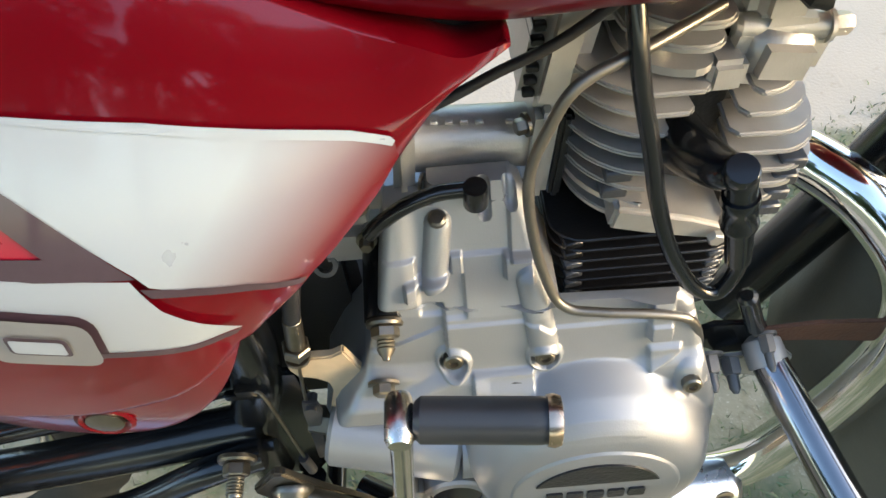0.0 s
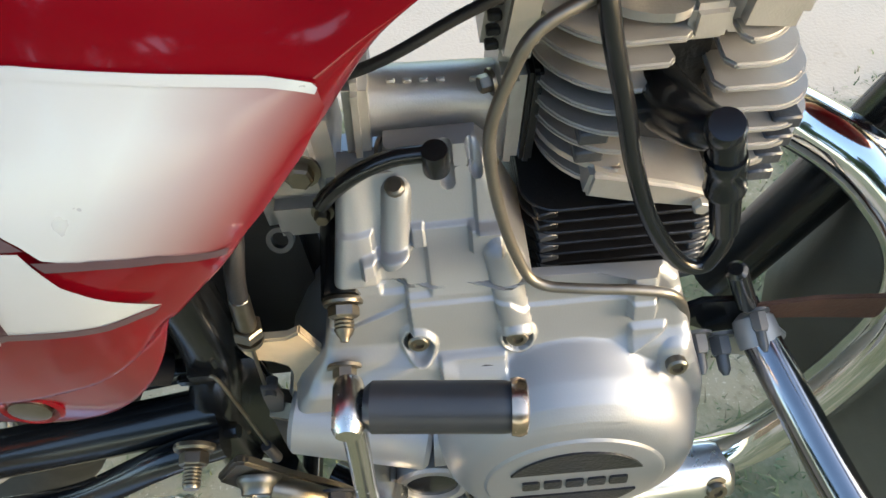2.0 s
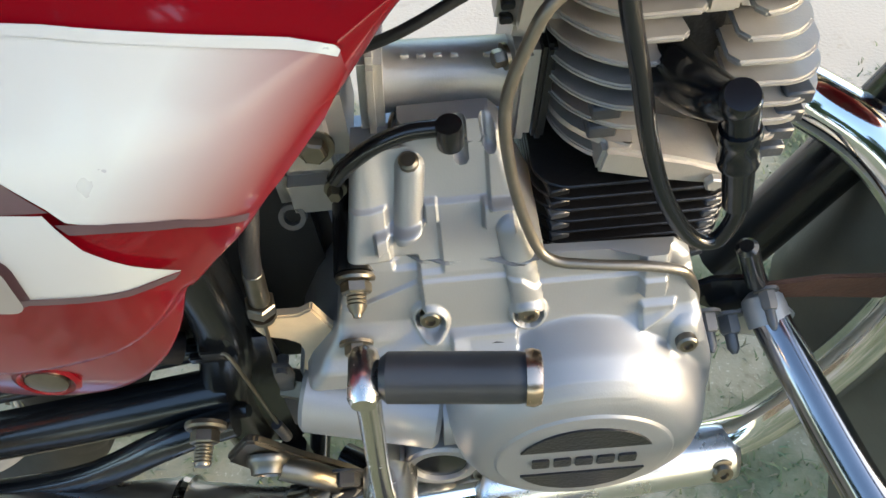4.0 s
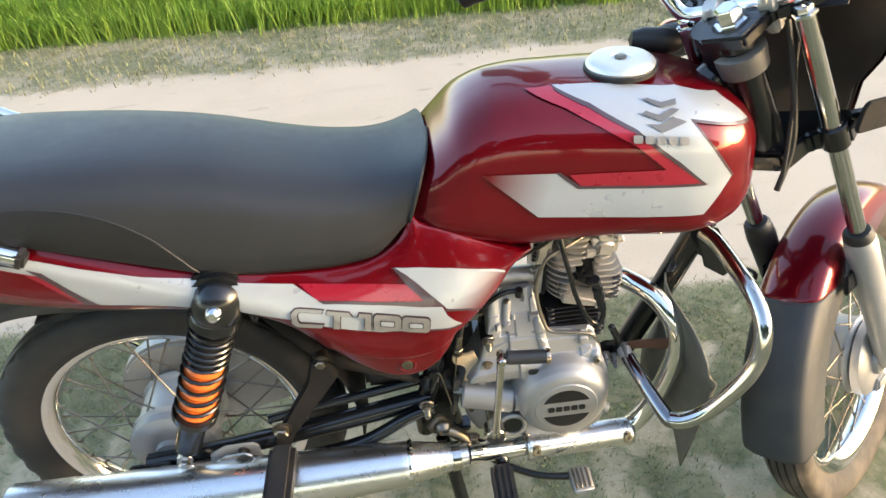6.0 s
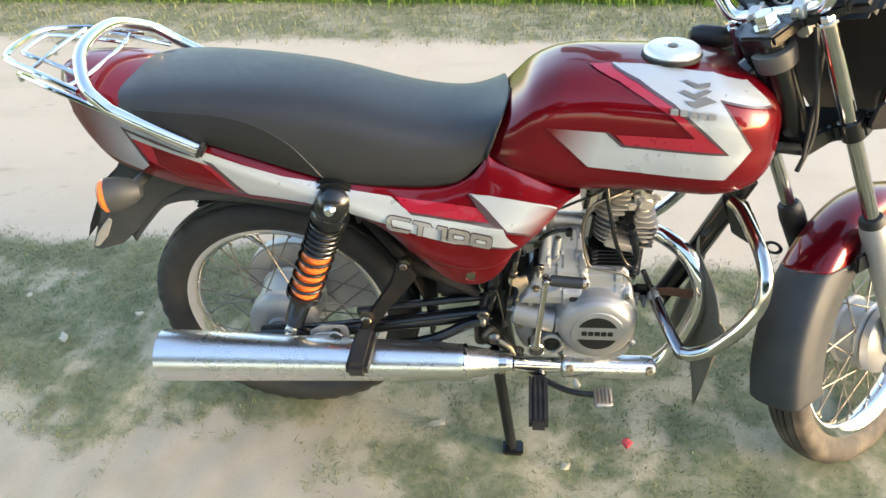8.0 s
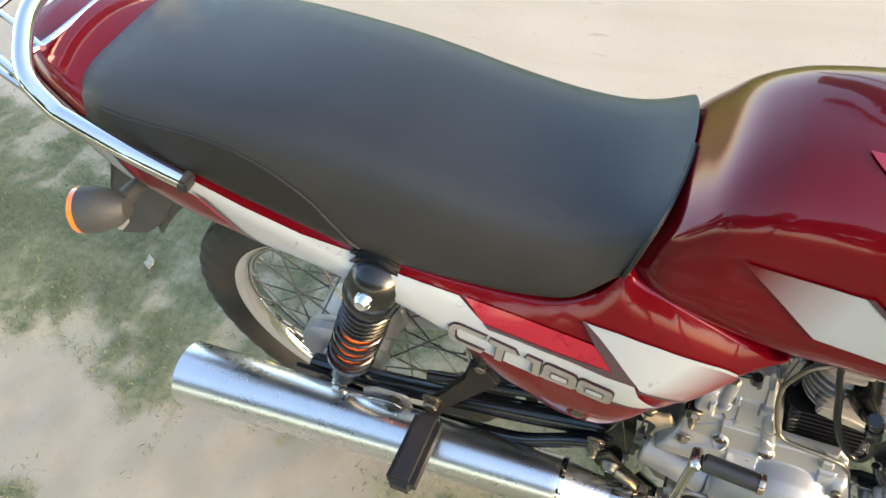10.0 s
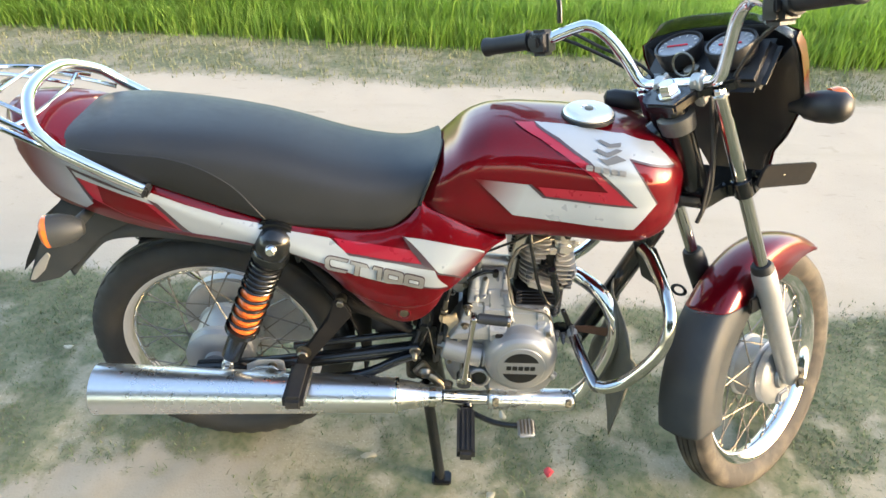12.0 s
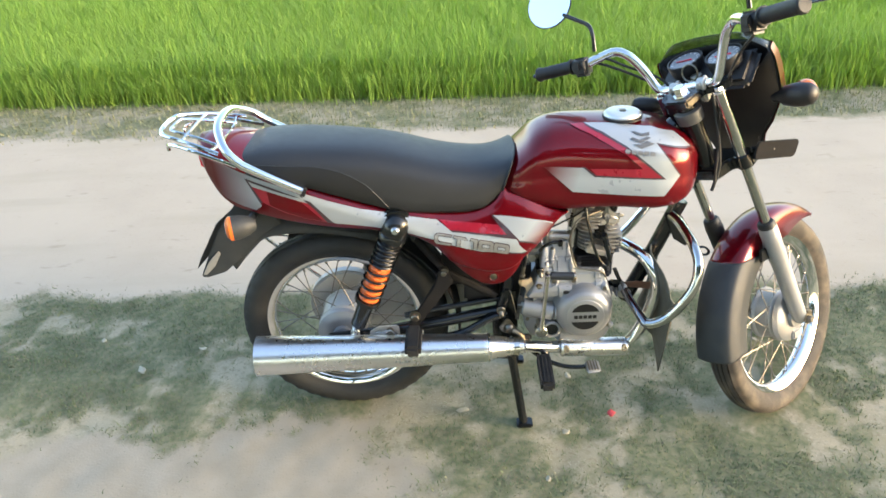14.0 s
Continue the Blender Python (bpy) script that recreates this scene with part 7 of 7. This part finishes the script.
# handlebar and its controls
bar = [(0.036, 0, 0.030), (0.036, 0.05, 0.030), (0.034, 0.082, 0.040), (0.040, 0.107, 0.090), (0.040, 0.135, 0.142), (0.034, 0.165, 0.166), (0.010, 0.20, 0.171), (-0.016, 0.231, 0.173), (-0.026, 0.269, 0.180), (-0.052, 0.360, 0.193)]
left = [H(*p) for p in bar]
right = [H(p[0], -p[1], p[2]) for p in bar]
bm = B()
tube(bm, right[::-1] + left[1:], 0.0112, 16, 6)
handle = steered("handlebar", bm, CHROME, bike, "chrome handlebar turned to the left")
for sy in (-1, 1):
    a, b = H(-0.033, sy * 0.295, 0.184), H(-0.052, sy * 0.360, 0.193)
    d = (b - a).normalized()
    bm = B()
    n = (b - a).length
    lathe(bm, a - d * 0.035, d, [(0, 0.0205), (0.004, 0.0205), (0.005, 0.0165), (n + 0.02, 0.0165), (n + 0.026, 0.0185), (n + 0.034, 0.0185), (n + 0.037, 0.015), (n + 0.037, 0)], 24)
    steered("grip", bm, RUBBER, handle, "black rubber grip")
    c = H(-0.018, sy * 0.236, 0.174)
    bm = B()
    box(bm, c + Vector((-0.02, -0.020, -0.028)), c + Vector((0.024, 0.020, 0.020)), 0.008, Matrix.Rotation(radians(sy * 16), 4, 'Z'), 3)
    lathe(bm, c + Vector((0.0, -sy * 0.018, 0.0)), (0, sy, 0), [(0, 0.016), (0.002, 0.0185), (0.040, 0.0185), (0.042, 0.016)], 20)
    box(bm, c + Vector((-0.028, -0.010, -0.012)), c + Vector((-0.014, 0.012, 0.008)), 0.003, Matrix.Rotation(radians(sy * 16), 4, 'Z'))
    steered("switch_box", bm, PLASTIC, handle, "black switch housing")
    bm = B()
    tube(bm, [c + Vector((0.022, sy * 0.0, -0.010)), H(0.030, sy * 0.275, 0.160), H(0.022, sy * 0.335, 0.166), H(-0.010, sy * 0.425, 0.176)], [0.009, 0.007, 0.006, 0.007], 10, 5, False, 0.6)
    steered("lever", bm, BLACK, handle, "black hand lever")
    bm = B()
    m0 = H(0.022, sy * 0.214, 0.192)
    tube(bm, [m0 + Vector((0, 0, -0.006)), m0 + Vector((0.0, 0, 0.03)), m0 + Vector((0.0, sy * 0.01, 0.06)), m0 + Vector((-0.006, sy * 0.042, 0.080)), m0 + Vector((-0.012, sy * 0.080, 0.100))], 0.0054, 10, 5)
    stalk = steered("mirror", bm, BLACK, handle, "round mirror on a bent black stalk")
    eye = m0 + Vector((-0.014, sy * 0.122, 0.133))
    face = Vector((-0.93, -sy * 0.05 - 0.25, 0.30)).normalized()
    bm = B()
    lathe(bm, eye - face * 0.02, face, [(0, 0), (0.0, 0.026), (0.006, 0.050), (0.018, 0.0625), (0.022, 0.0635), (0.023, 0.061)], 40)
    steered("mirror_shell", bm, PLASTIC, handle)
    bm = B()
    lathe(bm, eye + face * 0.0025, face, [(0, 0), (0, 0.061), (0.001, 0.061), (0.001, 0)], 40)
    steered("mirror_glass", bm, MIRROR, handle, "clear mirror glass")
    bm = B()
    lathe(bm, H(0.036, sy * 0.038, 0.030) + Vector((0, -0.011, 0)), (0, 1, 0), [(0, 0.014), (0.002, 0.017), (0.020, 0.017), (0.022, 0.014)], 20)
    box(bm, S(0.036, 0, 0.015) + Vector((-0.014, sy * 0.038 - 0.010, -0.024)), S(0.036, 0, 0.015) + Vector((0.014, sy * 0.038 + 0.010, 0.010)), 0.005, Matrix.Rotation(-RAKE, 4, 'Y'))
    for off in (-0.016, 0.016):
        bolt(bm, H(0.036 + off, sy * 0.038, 0.034), UP, 0.0045, 0.008, False)
    steered("bar_clamp", bm, CAST, handle, "bare alloy handlebar clamp")
for line, r in (([H(0.010, 0.215, 0.160), S(0.02, 0.18, 0.12), S(0.05, 0.13, 0.06), S(0.05, 0.06, 0.0), S(0.02, 0.04, -0.10), S(0.0, 0.03, -0.16)], 0.0035), ([H(0.004, 0.225, 0.165), S(0.01, 0.19, 0.155), S(REACH, 0.14, 0.11), S(0.06, 0.08, 0.04), S(0.05, 0.04, -0.06)], 0.0032), ([H(0.004, -0.225, 0.165), S(0.03, -0.20, 0.14), S(0.065, -0.13, 0.08), S(0.05, -0.06, -0.02), S(0.0, -0.045, -0.12), H(-0.04, -0.03, -0.2)], 0.0035), ([S(0.04, -0.05, 0.0), S(0.01, -0.05, -0.09), H(-0.015, -0.04, -0.17), H(-0.05, -0.02, -0.22)], 0.0045), ([S(0.05, 0.02, -0.02), S(0.01, 0.0, -0.12), H(-0.03, -0.02, -0.2)], 0.005)):
    bm = B()
    tube(bm, line, r, 8, 6)
    steered("control_cable", bm, RUBBER, handle)

# instruments, fairing, headlamp
bm = B()
box(bm, S(0.125, 0, 0.015) + Vector((-0.055, -0.125, -0.020)), S(0.125, 0, 0.015) + Vector((0.055, 0.125, 0.014)), 0.016, Matrix.Rotation(radians(-50), 4, 'Y'), 3)
console = steered("instrument_panel", bm, PLASTIC, bike, "black instrument panel with two round dials")
dial_axis = (UP * 0.99 - FWD * 0.03).normalized()
for sy in (-1, 1):
    c = S(0.126, sy * 0.053, 0.052)
    bm = B()
    lathe(bm, c - dial_axis * 0.035, dial_axis, [(0, 0.028), (0.01, 0.040), (0.038, 0.0450), (0.043, 0.0440), (0.043, 0.0400), (0.036, 0.0390), (0.036, 0)], 40)
    cup = steered("dial_cup", bm, PLASTIC, console, "black dial housing")
    bm = B()
    lathe(bm, c + dial_axis * 0.0032, dial_axis, [(0, 0.0375), (0.001, 0.0375), (0.001, 0)], 40)
    steered("dial_face", bm, DIAL, console, "grey dial face")
    bm = B()
    sd = dial_axis.cross(Vector((0, 1, 0))).normalized()
    tube(bm, [c + dial_axis * 0.0055 - Vector((0, 0.020, 0)), c + dial_axis * 0.0055 + Vector((0, 0.020, 0)) + sd * 0.006], 0.0016, 6, 1)
    steered("needle", bm, NEEDLE, console, "red needle")
    for k in range(11):
        a = radians(-130 + 26 * k)
        ra = Vector((0, 1, 0)) * math.sin(a) - sd * math.cos(a)
        bm = B()
        tube(bm, [c + dial_axis * 0.0046 + ra * 0.029, c + dial_axis * 0.0046 + ra * 0.0345], 0.0009, 5, 1)
        steered("dial_mark", bm, WHITEPLATE, console)
bm = B()
closed_lathe(bm, S(0.064, 0.006, 0.052), (UP * 0.3 - FWD).normalized(), [(-0.002, 0.021), (0, 0.0235), (0.002, 0.021), (0, 0.0185)], 28)
lathe(bm, S(0.075, 0, 0.028), dial_axis, [(0, 0.014), (0.010, 0.014), (0.011, 0.010), (0.011, 0)], 24)
steered("ignition_lock", bm, STEEL, console, "ignition lock with a key ring")


def shell_sheet(rows_, mat, name, label):
    bm = B()
    g = [[bm.verts.new(p) for p in row] for row in rows_]
    for a, b in zip(g, g[1:]):
        for j in range(len(a) - 1):
            bm.faces.new((a[j], a[j + 1], b[j + 1], b[j]))
    ob = steered(name, bm, mat, bike, label, 50)
    ob.modifiers.new("thickness", 'SOLIDIFY').thickness = 0.004
    return ob


def plan(w, rear, nose, u, grow=0.0):
    """One level of the fairing: flat flanks, broken corners and a blunt nose."""
    right_ = [(rear, w), (rear + (nose - rear) * 0.45, w * 0.94), (rear + (nose - rear) * 0.75, w * 0.74), (rear + (nose - rear) * 0.93, w * 0.45), (nose, 0.0)]
    return [S(f + grow * (0.4 if f > rear else 0), -l - grow, u) for f, l in right_] + [S(f + grow * (0.4 if f > rear else 0), l + grow, u) for f, l in right_[-2::-1]]


LEVELS = ((-0.245, 0.052, 0.140, 0.165), (-0.185, 0.075, 0.145, 0.180), (-0.15, 0.105, 0.145, 0.192), (-0.08, 0.146, 0.148, 0.225), (-0.02, 0.152, 0.150, 0.235), (0.02, 0.154, 0.150, 0.228), (0.045, 0.150, 0.150, 0.215))
fairing = shell_sheet([plan(w, rear, nose, u) for u, w, rear, nose in LEVELS], [PLASTIC], "headlamp_fairing", "black-backed red headlamp fairing with a smoked screen")
bm = B()
g = [[bm.verts.new(p) for p in plan(w, rear, nose, u, 0.005)] for u, w, rear, nose in LEVELS]
for a, b in zip(g, g[1:]):
    for j in range(len(a) - 1):
        bm.faces.new((a[j], a[j + 1], b[j + 1], b[j]))
steered("fairing_skin", bm, RED, fairing, "glossy red outer skin", 30)
bm = B()
plate(bm, [(-0.150, 0.040), (-0.154, -0.02), (-0.148, -0.08), (-0.10, -0.15), (-0.07, -0.185), (-0.048, -0.245), (0.048, -0.245), (0.07, -0.185), (0.10, -0.15), (0.148, -0.08), (0.154, -0.02), (0.150, 0.040), (0.11, 0.0), (-0.11, 0.0)], 0.152, 0.160, 0.002)
for v in bm.verts:
    v.co = S(v.co.y - 0.25 * (0.16 - abs(v.co.x)) * (1 if v.co.z < 0 else 0), v.co.x, v.co.z)
steered("fairing_liner", bm, PLASTIC, fairing, "black inner liner")
bm = B()
g = [[bm.verts.new(p) for p in plan(w, rear, nose, u)] for u, w, rear, nose in ((0.043, 0.151, 0.152, 0.216), (0.064, 0.128, 0.150, 0.200), (0.088, 0.098, 0.148, 0.180))]
for a, b in zip(g, g[1:]):
    for j in range(len(a) - 1):
        bm.faces.new((a[j], a[j + 1], b[j + 1], b[j]))
scr = steered("screen", bm, SCREEN, fairing, "smoked plastic fly screen", 25)
scr.modifiers.new("thickness", 'SOLIDIFY').thickness = 0.003
bm = B()
lathe(bm, S(0.175, 0, -0.05), FWD, [(0, 0.05), (0.05, 0.075), (0.085, 0.08), (0.11, 0.06), (0.115, 0)], 36)
steered("headlamp", bm, PLASTIC, fairing)
for sy in (-1, 1):
    bm = B()
    out = Vector((0, sy, 0))
    c = S(0.150, sy * 0.125, -0.085)
    lathe(bm, c, out, [(0, 0.012), (0.018, 0.015), (0.028, 0.023), (0.050, 0.028), (0.075, 0.029), (0.092, 0.025), (0.101, 0.016), (0.105, 0.0)], 28)
    ind = steered("front_indicator", bm, PLASTIC, bike, "black front indicator with an amber lens")
    bm = B()
    lathe(bm, c + out * 0.070 + FWD * 0.008, (FWD * 0.75 + out * 0.66).normalized(), [(0, 0.0292), (0.012, 0.0285), (0.022, 0.023), (0.028, 0.013), (0.030, 0)], 24)
    steered("lens", bm, AMBER, ind, "amber lens")
bm = B()
plate(bm, rounded(0.150, 0.046, 0.012, 4, -0.010, 0.0), -0.003, 0.003, 0.001)
bm.transform(Matrix.Translation((1.138, -0.040, 0.790)) @ Matrix.Rotation(radians(28), 4, 'Z') @ Matrix.Rotation(radians(10), 4, 'Y'))
plate_ob = part("number_plate", bm, MATT, bike, "black back of the front number plate")
bm = B()
tube(bm, [(1.06, -0.06, 0.80), (1.09, -0.055, 0.80), (1.12, -0.046, 0.795)], 0.007, 8, 3)
part("plate_bracket", bm, BLACK, plate_ob)
bm = B()
lathe(bm, (0.852, 0.105, 0.866), (-0.85, 0.2, 0.05), [(-0.03, 0.010), (-0.02, 0.017), (0.0, 0.020), (0.03, 0.019), (0.045, 0.013), (0.050, 0)], 24)
part("horn", bm, PLASTIC, bike, "black rounded horn behind the tank")

# ---- litter on the verge ----
LEAF = material("dead_leaf", (0.42, 0.38, 0.27), 0.7, 0, 0, 0.2, 80)
SCRAP = material("red_scrap", (0.55, 0.05, 0.05), 0.5, 0, 0, 0.15, 80)


def scrap(name, x, y, size, mat, label, category, seed):
    r = random.Random(seed)
    bm = B()
    n = 9
    ring = [bm.verts.new((size * (1 + 0.35 * r.uniform(-1, 1)) * math.cos(2 * math.pi * k / n), 0.62 * size * (1 + 0.35 * r.uniform(-1, 1)) * math.sin(2 * math.pi * k / n), 0.008 + 0.35 * size * r.random())) for k in range(n)]
    mid = bm.verts.new((0, 0, 0.006))
    for k in range(n):
        bm.faces.new((mid, ring[k], ring[(k + 1) % n]))
    ob = link(name, bm, mat)
    ob.modifiers.new("thickness", 'SOLIDIFY').thickness = 0.0012
    ob.matrix_world = pose(x, y, 0.0, 0, 0, r.uniform(0, 360))
    return tagged(ob, label, category)


scrap("litter", 0.762, -0.120, 0.016, SCRAP, "torn scrap of red plastic on the ground", "litter", 1)
for k, (x, y, s) in enumerate(((0.326, -0.088, 0.017), (-0.57, 0.26, 0.016), (0.62, -0.19, 0.013), (-0.95, 0.33, 0.012), (0.55, -0.36, 0.012), (-0.745, 0.155, 0.02), (0.66, 0.05, 0.014), (1.30, 0.20, 0.012))):
    tagged(scrap("dead_leaf", x, y, s, LEAF, "small dry pale leaf lying on the verge", "leaf", 10 + k), group="fallen leaves")
